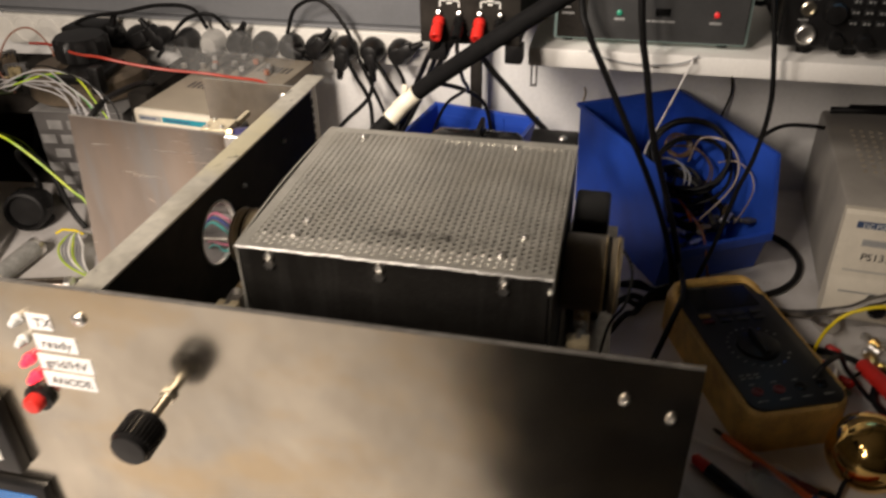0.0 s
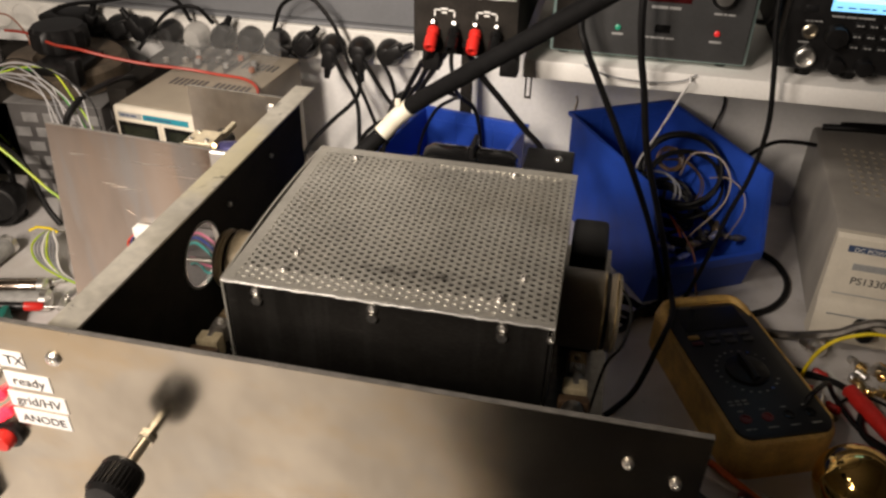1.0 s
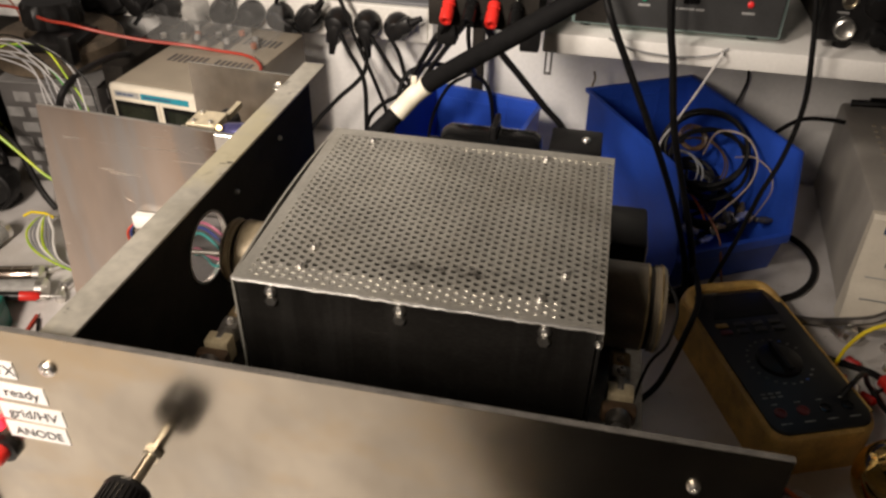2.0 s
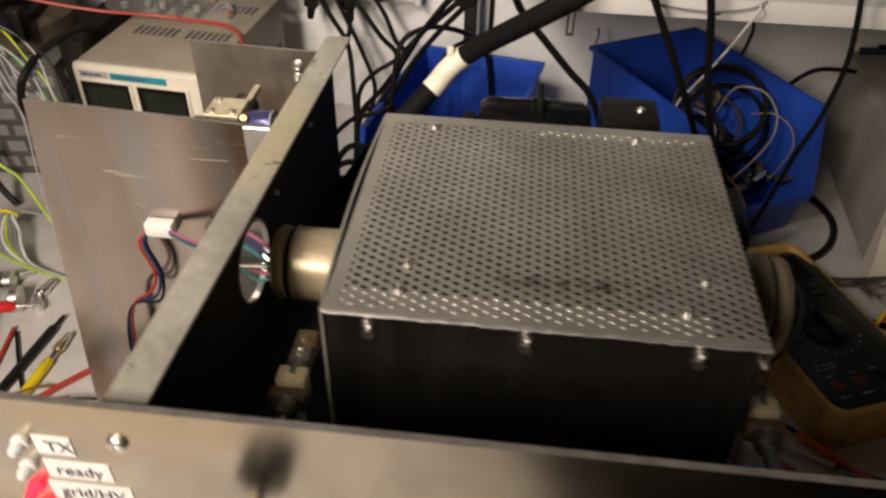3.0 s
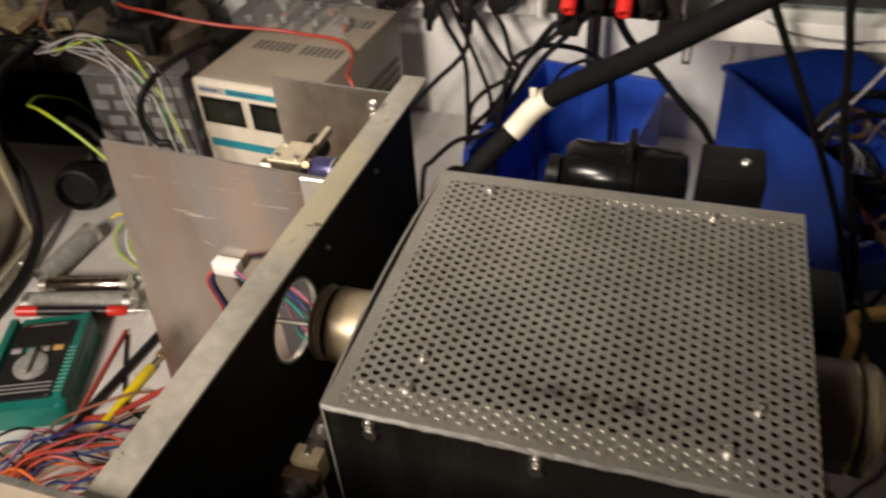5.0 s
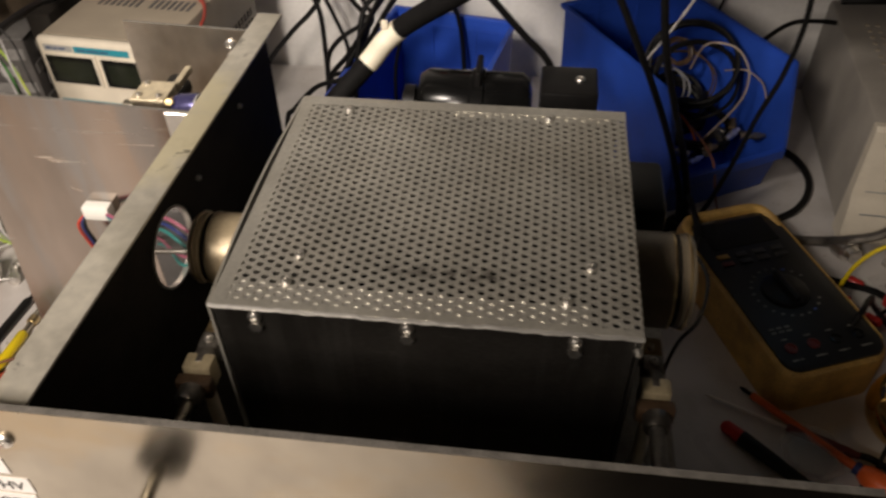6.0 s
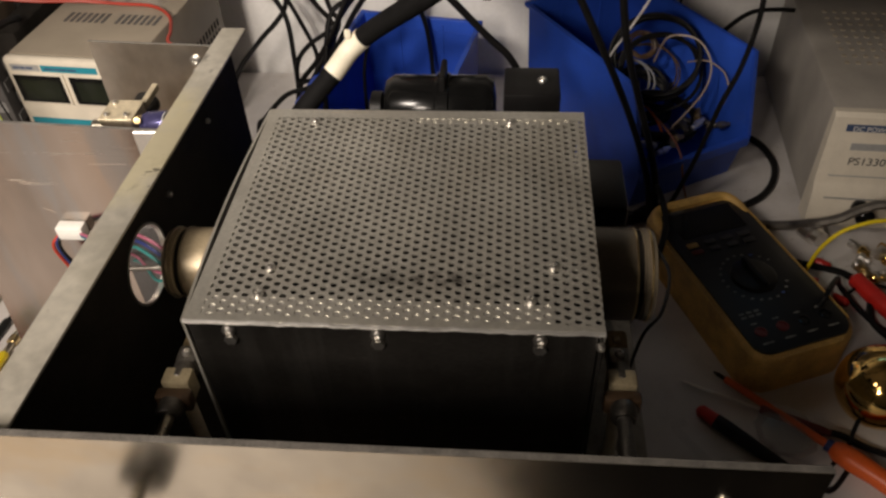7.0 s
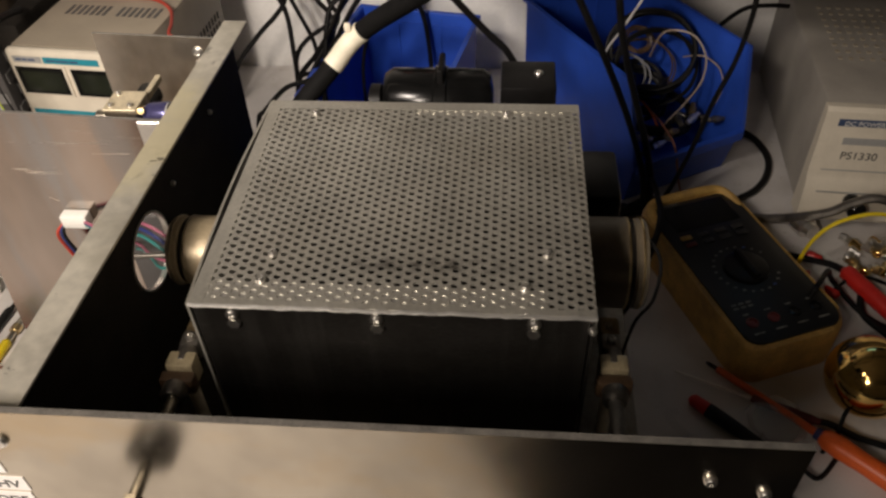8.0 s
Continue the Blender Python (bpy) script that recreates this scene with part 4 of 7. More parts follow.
build_bin("blue plastic storage bin standing behind the amplifier", pose(0.0073, 0.5870, 0, 0, 0, -11), 0.152, 0.212, 0.126, 0.123, 0.050)


def coil(name, centre, radius, turns, r, material, label, tilt, jitter, seed):
    """Loose turns of cable, both ends tucked away under the turns."""
    rng = random.Random(seed)
    m = pose(*centre, *tilt)
    pts = [m @ Vector((-0.35 * radius, -0.55 * radius, -0.55 * radius)), m @ Vector((-0.25 * radius, -0.80 * radius, -0.20 * radius))]
    drift = [(rng.uniform(-1, 1), rng.uniform(-1, 1), rng.uniform(-1, 1)) for k in range(turns + 1)]
    for k in range(turns * 12 + 1):
        a = 2 * math.pi * (k / 12 - 0.25)
        f = k / 12 - k // 12
        d0, d1 = drift[min(k // 12, turns)], drift[min(k // 12 + 1, turns)]
        dx, dy, dz = (p + (q - p) * f for p, q in zip(d0, d1))
        rr = radius * (1 + jitter * 0.5 * dz + 0.15 * jitter * (rng.random() - 0.5))
        pts.append(m @ Vector((rr * math.cos(a) + jitter * radius * 0.4 * dx, rr * 0.90 * math.sin(a) + jitter * radius * 0.3 * dy, 1.2 * r * k / 12 + jitter * radius * 0.35 * (rng.random() - 0.5))))
    pts += [m @ Vector((0.30 * radius, -0.75 * radius, -0.25 * radius)), m @ Vector((0.40 * radius, -0.50 * radius, -0.60 * radius))]
    return wire(name, pts, r, material, label, "cable", 6, 4, group="coiled cables in the bin")


coil("coiled_cable", (0.310, 0.602, 0.122), 0.051, 3, 0.0026, BLACK_RUBBER, "black coaxial cable coiled in the blue bin", (58, 0, -16), 0.14, 3)
coil("coiled_cable", (0.314, 0.598, 0.108), 0.045, 2, 0.0022, BLACK_RUBBER, "black coaxial cable coiled in the blue bin", (50, -4, -6), 0.22, 15)
coil("coiled_cable", (0.318, 0.570, 0.060), 0.040, 4, 0.0026, BLACK_RUBBER, "black cable bundle lying low in the blue bin", (14, 4, 25), 0.35, 11)
coil("coiled_cable", (0.300, 0.610, 0.064), 0.042, 4, 0.0028, BLACK_RUBBER, "black cable bundle lying low in the blue bin", (18, -8, 60), 0.35, 31)
coil("coiled_cable", (0.300, 0.615, 0.092), 0.034, 2, 0.0011, FIBRE_BROWN, "thin brown coaxial cable coiled in the blue bin", (48, -8, 5), 0.35, 5)
coil("coiled_cable", (0.296, 0.632, 0.122), 0.016, 5, 0.0010, FIBRE_BROWN, "short brassy cable coiled on top in the blue bin", (45, 10, 10), 0.5, 23)
coil("coiled_cable", (0.286, 0.620, 0.082), 0.030, 2, 0.0013, GREY_WIRE, "thin grey coaxial cable coiled in the blue bin", (46, 16, 5), 0.30, 8)
wire("thin_cable", [(0.276, 0.628, 0.064), (0.289, 0.601, 0.074), (0.302, 0.573, 0.074), (0.314, 0.550, 0.066), (0.322, 0.535, 0.050)], 0.0016, ORANGE_WIRE, "short orange wire among the cables in the bin", "cable", 6)
rng = random.Random(4)
for k in range(30):
    u, v = rng.uniform(-0.055, 0.060), rng.uniform(-0.085, -0.030)
    x, y = 0.283 + 0.883 * u - 0.469 * v, 0.628 + 0.469 * u + 0.883 * v
    d = Vector((rng.uniform(-1, 1), rng.uniform(-1, 1), rng.uniform(-0.15, 0.25))).normalized()
    a = Vector((x, y, 0.010 + 0.045 * (k / 30)))
    if k > 20:
        u, v = -0.030 + 0.0095 * (k - 20) + rng.uniform(-0.004, 0.004), rng.uniform(-0.104, -0.090)
        a = Vector((0.283 + 0.870 * u - 0.492 * v, 0.617 + 0.492 * u + 0.870 * v, 0.054 + 0.010 * rng.random()))
    plug = part("coaxial_plug", lathed([(0.0022, 0), (0.0034, 0.001), (0.0034, 0.007), (0.0045, 0.0075), (0.0045, 0.015), (0.0030, 0.0155), (0.0028, 0.021)], a, d, 10), CHROME if k % 5 == 1 else OLD_BRASS if k % 3 == 0 else OLD_STEEL, None)
    tagged(plug, "small metal coaxial plug among cables in the bin", "connector", "loose coaxial plugs")
wire("thin_cable", [(0.168, 0.700, 0.135), (0.166, 0.694, 0.150), (0.168, 0.690, 0.164), (0.166, 0.689, 0.172)], 0.0014, BRASS, "bent brass wire end hooked on the blue bin", "wire", 6)
wire("thin_cable", [(0.310, 0.615, 0.110), (0.316, 0.601, 0.145), (0.331, 0.601, 0.151), (0.352, 0.593, 0.148), (0.365, 0.578, 0.131), (0.363, 0.565, 0.109), (0.349, 0.555, 0.088), (0.330, 0.546, 0.067), (0.318, 0.545, 0.045)], 0.0012, TAN_WIRE, "thin tan coaxial cable looping in the bin", "cable", 6)
wire("thin_cable", [(0.345, 0.600, 0.118), (0.360, 0.580, 0.131), (0.373, 0.573, 0.127), (0.382, 0.566, 0.119), (0.385, 0.556, 0.102), (0.378, 0.560, 0.070), (0.372, 0.566, 0.050)], 0.0009, TAN_WIRE, "thin tan cable end bent in the bin", "cable", 6)
wire("thin_cable", [(0.310, 0.560, 0.070), (0.318, 0.530, 0.074), (0.330, 0.496, 0.066), (0.338, 0.478, 0.030), (0.348, 0.462, 0.004), (0.354, 0.445, 0.003)], 0.0014, PINK_WIRE, "thin brown cable hanging out of the bin", "cable", 6)


# ---- wall: duct, sockets and plugs ----
def build_socket_strip():
    strip = thing("socket_strip", "long cream socket strip with many black plugs on the wall", "socket strip", pose(0, 0.775, 0))
    part("housing", boxed(-0.78, -0.066, -0.034, -0.001, 0.168, 0.217, bevel=0.003), SOCKET_WHITE, strip)
    part("end_cap", boxed(-0.0658, -0.058, -0.036, -0.001, 0.166, 0.219, bevel=0.002), SOCKET_WHITE, strip)
    for k in range(17):
        x = -0.106 - 0.0425 * k
        part("socket", lathed([(0.0205, 0), (0.0205, 0.0015), (0.0188, 0.0018), (0.0182, 0.0006)], (x, -0.034, 0.1925), (0, -1, 0), 32), SOCKET_WHITE, strip)
        part("socket_well", lathed([(0.0180, 0), (0.0180, 0.0003)], (x, -0.034, 0.1925), (0, -1, 0), 28), GREY_PRINT, strip)
    return strip


build_socket_strip()
single("wall_duct", boxed(-0.80, -0.0, 0.757, 0.7748, 0.2225, 0.40, bevel=0.003), DUCT_MAT, "grey metal wall duct above the sockets", "duct", kind="structure")
single("duct_ledge", boxed(-0.80, -0.0, 0.746, 0.7745, 0.2175, 0.2222, bevel=0.001), DUCT_MAT, "narrow grey ledge under the wall duct", "ledge", kind="structure")
single("orange_card", boxed(-0.215, -0.095, 0.752, 0.7565, 0.281, 0.33), ORANGE_PAPER, "orange card fixed to the grey wall duct", "card", m=None)
single("pipe", lathed([(0.012, 0), (0.012, 0.9)], (-0.855, 0.758, 0.0), (0, 0, 1), 24), WHITE_PRINT, "white pipe running up the wall", "pipe", kind="structure")
single("pipe", lathed([(0.009, 0), (0.009, 0.9)], (-0.890, 0.760, 0.0), (0, 0, 1), 24), WHITE_PRINT, "white pipe running up the wall", "pipe", kind="structure")


def build_mains_plug(x, turn, label, body=None):
    plug = thing("mains_plug", label, "plug", pose(x, 0.7405, 0.1925) @ pose(0, 0, 0, 0, turn, 0), group="plugs in the socket strip")
    part("body", lathed([(0.0180, 0.0), (0.0188, 0.004), (0.0185, 0.014), (0.0150, 0.024), (0.0120, 0.030), (0.006, 0.032)], (0, -0.0005, 0), (0, -1, 0), 28), body or BLACK_PLASTIC, plug)
    part("grip", boxed(-0.0095, 0.0095, -0.033, -0.012, -0.004, 0.026, bevel=0.004), body or BLACK_PLASTIC, plug)
    part("strain_relief", lathed([(0.0062, 0), (0.0050, 0.010), (0.0040, 0.018)], (0, -0.024, 0.024), (0, 0, 1), 14), BLACK_RUBBER, plug)
    return plug


PLUG_TURNS = {0: 62, 1: 175, 2: -170, 3: 40, 4: 120, 5: -150, 6: 30, 8: 160, 9: -35, 10: 70, 11: 25}
for k, turn in PLUG_TURNS.items():
    build_mains_plug(-0.106 - 0.0425 * k, turn, "round black mains plug pushed into the socket strip")
build_mains_plug(-0.106 - 0.0425 * 7, 150, "translucent white mains plug in the socket strip", CLEAR_PLUG)


def build_adapter():
    ob = thing("power_adapter", "chunky black plug-in power adapter beside the socket strip", "power adapter", pose(-0.60, 0.7045, 0.1925))
    part("body", boxed(-0.032, 0.032, -0.022, 0.036, -0.026, 0.026, bevel=0.005), BLACK_PLASTIC, ob)
    part("pin_plate", boxed(-0.018, 0.018, 0.0362, 0.0365, -0.018, 0.018), BLACK_RUBBER, ob)
    return ob


build_adapter()

MAINS = "black mains lead hanging from the socket strip"
wire("mains_lead", [(-0.183, 0.712, 0.185), (-0.170, 0.705, 0.163), (-0.145, 0.690, 0.129), (-0.134, 0.660, 0.086), (-0.124, 0.620, 0.056), (-0.112, 0.550, 0.030), (-0.100, 0.480, 0.004)], 0.0032, BLACK_RUBBER, MAINS, group="mains leads")
wire("mains_lead", [(-0.151, 0.712, 0.189), (-0.144, 0.705, 0.157), (-0.147, 0.700, 0.135), (-0.159, 0.690, 0.120), (-0.184, 0.680, 0.097), (-0.215, 0.660, 0.060), (-0.230, 0.640, 0.004)], 0.0032, BLACK_RUBBER, MAINS, group="mains leads")
wire("mains_lead", [(-0.144, 0.716, 0.188), (-0.120, 0.704, 0.160), (-0.098, 0.680, 0.146), (-0.074, 0.640, 0.146), (-0.066, 0.600, 0.140), (-0.100, 0.560, 0.080), (-0.106, 0.520, 0.004)], 0.0032, BLACK_RUBBER, MAINS, group="mains leads")
wire("mains_lead", [(-0.119, 0.716, 0.192), (-0.098, 0.704, 0.166), (-0.078, 0.660, 0.153), (-0.058, 0.610, 0.160), (-0.064, 0.570, 0.150), (-0.095, 0.540, 0.090), (-0.090, 0.500, 0.004)], 0.0030, BLACK_RUBBER, MAINS, group="mains leads")
wire("mains_lead", [(-0.276, 0.722, 0.215), (-0.255, 0.715, 0.255), (-0.215, 0.712, 0.268), (-0.180, 0.706, 0.235), (-0.160, 0.700, 0.190), (-0.128, 0.694, 0.120), (-0.112, 0.690, 0.070), (-0.118, 0.670, 0.030), (-0.100, 0.630, 0.004)], 0.0030, BLACK_RUBBER, "black mains lead arching over the sockets", group="mains leads")
wire("mains_lead", [(-0.405, 0.722, 0.215), (-0.420, 0.712, 0.248), (-0.470, 0.705, 0.252), (-0.530, 0.702, 0.240), (-0.600, 0.700, 0.2265), (-0.650, 0.700, 0.185), (-0.690, 0.660, 0.100), (-0.700, 0.620, 0.004)], 0.0030, BLACK_RUBBER, "black mains lead arching over the sockets", group="mains leads")
wire("mains_lead", [(-0.370, 0.722, 0.215), (-0.390, 0.712, 0.240), (-0.430, 0.706, 0.232), (-0.470, 0.700, 0.190), (-0.480, 0.690, 0.176)], 0.0030, BLACK_RUBBER, "black mains lead bent beside the sockets", group="mains leads")
for k in range(5):
    o = 0.012 * (k - 2)
    wire("tangled_lead", [(-0.160 + o, 0.420 + o, 0.0045), (-0.145 + o, 0.430, 0.055 + o), (-0.110 + 0.5 * o, 0.450 + o, 0.085 + 1.2 * o), (-0.075 + o, 0.455, 0.080 + o), (-0.050 + o, 0.440 + o, 0.045), (-0.045 - o, 0.420, 0.0045)], 0.0034, BLACK_RUBBER, "thick black lead bunched behind the amplifier", group="tangled leads")
TANGLE = "black lead tangled in front of the wall"
wire("tangled_lead", [(-0.114, 0.596, 0.004), (-0.116, 0.600, 0.080), (-0.112, 0.600, 0.114), (-0.095, 0.600, 0.137), (-0.068, 0.600, 0.156), (-0.053, 0.600, 0.173), (-0.031, 0.560, 0.210), (-0.012, 0.520, 0.240), (0.020, 0.430, 0.300), (0.030, 0.402, 0.330)], 0.0028, BLACK_RUBBER, TANGLE, group="tangled leads")
wire("tangled_lead", [(-0.105, 0.568, 0.004), (-0.110, 0.570, 0.070), (-0.103, 0.570, 0.103), (-0.077, 0.560, 0.119), (-0.048, 0.550, 0.165), (-0.034, 0.540, 0.190), (-0.009, 0.500, 0.235), (0.030, 0.430, 0.300), (0.049, 0.402, 0.330)], 0.0028, BLACK_RUBBER, TANGLE, group="tangled leads")
wire("tangled_lead", [(-0.150, 0.500, 0.004), (-0.140, 0.500, 0.085), (-0.129, 0.500, 0.102), (-0.101, 0.500, 0.131), (-0.074, 0.500, 0.141), (-0.057, 0.502, 0.148), (-0.060, 0.506, 0.110), (-0.066, 0.510, 0.004)], 0.0028, BLACK_RUBBER, TANGLE, group="tangled leads")


# ---- shelf and its instruments ----
SHELF_TOP, SHELF_Y = 0.2975, 0.47
single("wall_shelf", boxed(0.112, 1.2, SHELF_Y, 0.7748, SHELF_TOP - 0.020, SHELF_TOP, bevel=0.0012), SHELF_MAT, "white melamine shelf fixed over the workbench", "shelf", kind="structure")
for x in (0.124, 0.62):
    br = bmesh.new()
    add_box(br, x - 0.008, x + 0.008, 0.7728, 0.7748, 0.17, SHELF_TOP - 0.0205)
    add_box(br, x - 0.008, x + 0.008, SHELF_Y + 0.03, 0.7725, SHELF_TOP - 0.0225, SHELF_TOP - 0.0205)
    single("shelf_bracket", br, CHROME, "bright steel bracket under the white shelf", "bracket", kind="structure")
br = bmesh.new()
for x in (0.1150, 0.1205):
    add_box(br, x, x + 0.0018, SHELF_Y + 0.002, SHELF_Y + 0.004, SHELF_TOP - 0.042, SHELF_TOP - 0.0205)
add_box(br, 0.1150, 0.1223, SHELF_Y + 0.002, SHELF_Y + 0.004, SHELF_TOP - 0.0440, SHELF_TOP - 0.0421)
single("shelf_hook", br, OLD_STEEL, "small bent metal hook under the shelf end", "hook", kind="structure")


def text_bars(parent, x, y, z, widths, h=0.0016, gap=0.0012, material=None):
    """Small writing that cannot be read: plain bars in a row, facing -y."""
    for w in widths:
        part("print_bar", boxed(x, x + w, y - 0.0003, y, z, z + h), material or GREY_PRINT, parent)
        x += w + gap


def build_terminal_unit():
    """The black unit with red and black binding posts, on its post."""
    ob = thing("distribution_unit", "black power distribution unit with red and black binding posts", "power unit", pose(0, 0, -0.003))
    y = 0.412
    case = part("case", boxed(0.008, 0.110, y, 0.740, 0.3195, 0.470, bevel=0.002), BLACK_PAINT, ob)
    for x in (0.016, 0.094):
        part("foot", boxed(x, x + 0.018, y + 0.003, y + 0.022, 0.300, 0.3193, bevel=0.002), BLACK_RUBBER, ob)
    part("post", boxed(0.0, 0.016, 0.722, 0.734, 0.009, 0.3193, bevel=0.001), BLACK_PAINT, ob, "black square support post")
    part("post_base", boxed(-0.015, 0.031, 0.716, 0.740, 0.003, 0.0088, bevel=0.001), BLACK_PAINT, ob)
    for x, m, name in ((0.0285, RED_PLASTIC, "red"), (0.0490, BLACK_GLOSS, "black"), (0.0695, RED_PLASTIC, "red"), (0.0900, BLACK_GLOSS, "black")):
        p = part("binding_post", lathed([(0.0052, 0), (0.0060, 0.001), (0.0060, 0.006), (0.0048, 0.007), (0.0048, 0.010), (0.0062, 0.011), (0.0062, 0.021), (0.0054, 0.0235), (0.0030, 0.0235), (0.0026, 0.018), (0.0004, 0.018)], (x, y, 0.344), Vector((0, -0.85, -0.55)), 20), m, ob, name + " plastic binding post")
        part("stud", rod((x, y - 0.0002, 0.3500), (x, y - 0.0060, 0.3530), 0.0016, 10), CHROME, p)
    for x0 in (0.0285, 0.0695):
        for a, b, c, d in ((x0, x0 + 0.0015, 0.3565, 0.3635), (x0 + 0.019, x0 + 0.0205, 0.3565, 0.3635), (x0, x0 + 0.0065, 0.3620, 0.3635), (x0 + 0.014, x0 + 0.0205, 0.3620, 0.3635)):
            part("print_line", boxed(a, b, y - 0.0003, y, c, d), WHITE_PRINT, case)
        text_bars(case, x0 + 0.007, y, 0.3630, (0.0062,), 0.0018, material=WHITE_PRINT)
        text_bars(case, x0 + 0.0075, y, 0.3595, (0.005,), 0.0018, material=WHITE_PRINT)
    for x0 in (0.015, 0.0475, 0.080):
        w, h, z0 = 0.027, 0.030, 0.376
        for a, b, c, d in ((x0, x0 + w, z0, z0 + 0.0015), (x0, x0 + w, z0 + h, z0 + h + 0.0015), (x0, x0 + 0.0015, z0, z0 + h), (x0 + w - 0.0015, x0 + w, z0, z0 + h)):
            part("print_line", boxed(a, b, y - 0.0003, y, c, d), WHITE_PRINT, case)
        if x0 != 0.0475:
            part("rotary_knob", lathed([(0.0105, 0), (0.0100, 0.010), (0.0080, 0.012)], (x0 + w / 2, y, z0 + 0.016), (0, -1, 0), 28), BLACK_PLASTIC, case)
    return ob


build_terminal_unit()
wire("supply_lead", [(0.0300, 0.402, 0.330), (0.018, 0.420, 0.306), (0.006, 0.450, 0.288), (-0.030, 0.520, 0.222), (-0.052, 0.550, 0.178), (-0.080, 0.570, 0.133), (-0.105, 0.570, 0.101), (-0.110, 0.562, 0.060), (-0.112, 0.555, 0.004)], 0.0030, BLACK_RUBBER, "black supply lead hanging from the binding posts", group="supply leads")
wire("supply_lead", [(-0.070, 0.530, 0.080), (-0.064, 0.555, 0.150), (-0.058, 0.570, 0.187), (-0.042, 0.580, 0.201), (-0.019, 0.610, 0.195), (0.014, 0.650, 0.170), (0.032, 0.672, 0.141), (0.041, 0.672, 0.090), (0.045, 0.660, 0.008)], 0.0030, BLACK_RUBBER, "black supply lead arching over into the blue bin", group="supply leads")
wire("supply_lead", [(0.0490, 0.402, 0.330), (0.048, 0.404, 0.310), (0.046, 0.440, 0.270), (0.040, 0.500, 0.235), (0.020, 0.560, 0.205), (-0.010, 0.590, 0.170), (-0.030, 0.590, 0.110), (-0.030, 0.580, 0.008)], 0.0022, BLACK_RUBBER, "black supply lead hanging from the binding posts", group="supply leads")
wire("supply_lead", [(0.0600, 0.406, 0.330), (0.072, 0.436, 0.290), (0.095, 0.440, 0.262), (0.122, 0.440, 0.232), (0.142, 0.440, 0.211), (0.156, 0.438, 0.180), (0.168, 0.430, 0.120), (0.172, 0.410, 0.050), (0.172, 0.40, 0.0045)], 0.0034, BLACK_RUBBER, "black supply lead hanging behind the blower", group="supply leads")


def build_wattmeter():
    ob = thing("power_meter", "dark grey bench power meter with a red display window", "meter", pose(0, 0, SHELF_TOP))
    y = 0.487
    case = part("case", boxed(0.136, 0.334, y, 0.66, 0.006, 0.105, bevel=0.003), mat("teal_grey_case", (0.30, 0.42, 0.40), 0.45, var=0.08, bump=0.1), ob, "pale teal grey sheet metal case")
    face = part("front_plate", boxed(0.1395, 0.3305, y - 0.0030, y - 0.0002, 0.009, 0.102, bevel=0.0008, seg=1), mat("charcoal_face", (0.045, 0.045, 0.045), 0.45, var=0.12, bump=0.1), ob, "charcoal front plate")
    for x in (0.15, 0.312):
        part("foot", lathed([(0.006, 0), (0.007, 0.0058)], (x, y + 0.02, 0.0), (0, 0, 1), 14), BLACK_RUBBER, ob)
        part("foot", lathed([(0.006, 0), (0.007, 0.0058)], (x, 0.64, 0.0), (0, 0, 1), 14), BLACK_RUBBER, ob)
    f = y - 0.0030
    part("dark_strip", boxed(0.1400, 0.1700, f - 0.0006, f, 0.0095, 0.1015), BLACK_PAINT, face)
    part("display_window", boxed(0.2290, 0.2700, f - 0.0010, f, 0.066, 0.086), RED_WINDOW, face, "dark red display window")
    part("white_label", boxed(0.2030, 0.2240, f - 0.0005, f, 0.0735, 0.090), WHITE_PRINT, face)
    for k in range(7):
        part("print_bar", boxed(0.2045 + 0.0026 * k, 0.2058 + 0.0026 * k, f - 0.0008, f - 0.0005, 0.0755, 0.080), INK, face)
    part("slide_switch", boxed(0.2390, 0.2540, f - 0.0020, f, 0.0355, 0.0435, bevel=0.0008), BLACK_GLOSS, face)
    part("selector_knob", lathed([(0.0125, 0), (0.0120, 0.010), (0.0105, 0.012), (0.0085, 0.0125), (0.0080, 0.013)], (0.2985, f, 0.0780), (0, -1, 0), 32), BLACK_PLASTIC, face)
    part("knob_cap", lathed([(0.0086, 0.0126), (0.0084, 0.0148), (0.0020, 0.0154)], (0.2985, f, 0.0780), (0, -1, 0), 28), CHROME, face)
    part("indicator_lamp", lathed([(0.0028, 0), (0.0028, 0.002), (0.0010, 0.003)], (0.2995, f, 0.0390), (0, -1, 0), 14), LED_DIM, face, "small glowing red lamp")
    part("indicator_lamp", lathed([(0.0028, 0), (0.0028, 0.002), (0.0010, 0.003)], (0.2030, f, 0.0375), (0, -1, 0), 14), LED_GREEN, face, "small dim green lamp")
    text_bars(face, 0.1980, f, 0.0295, (0.011,), 0.0022)
    text_bars(face, 0.2260, f, 0.0290, (0.009, 0.014, 0.008), 0.0018)
    text_bars(face, 0.2935, f, 0.0290, (0.0115,), 0.0022)
    text_bars(face, 0.2930, f, 0.0570, (0.008, 0.003, 0.007), 0.0020)
    text_bars(face, 0.2330, f, 0.0590, (0.016, 0.011), 0.0028)
    text_bars(face, 0.1440, f - 0.0006, 0.0400, (0.009,), 0.0018)
    text_bars(face, 0.1440, f - 0.0006, 0.0340, (0.013,), 0.0018)
    return ob


build_wattmeter()


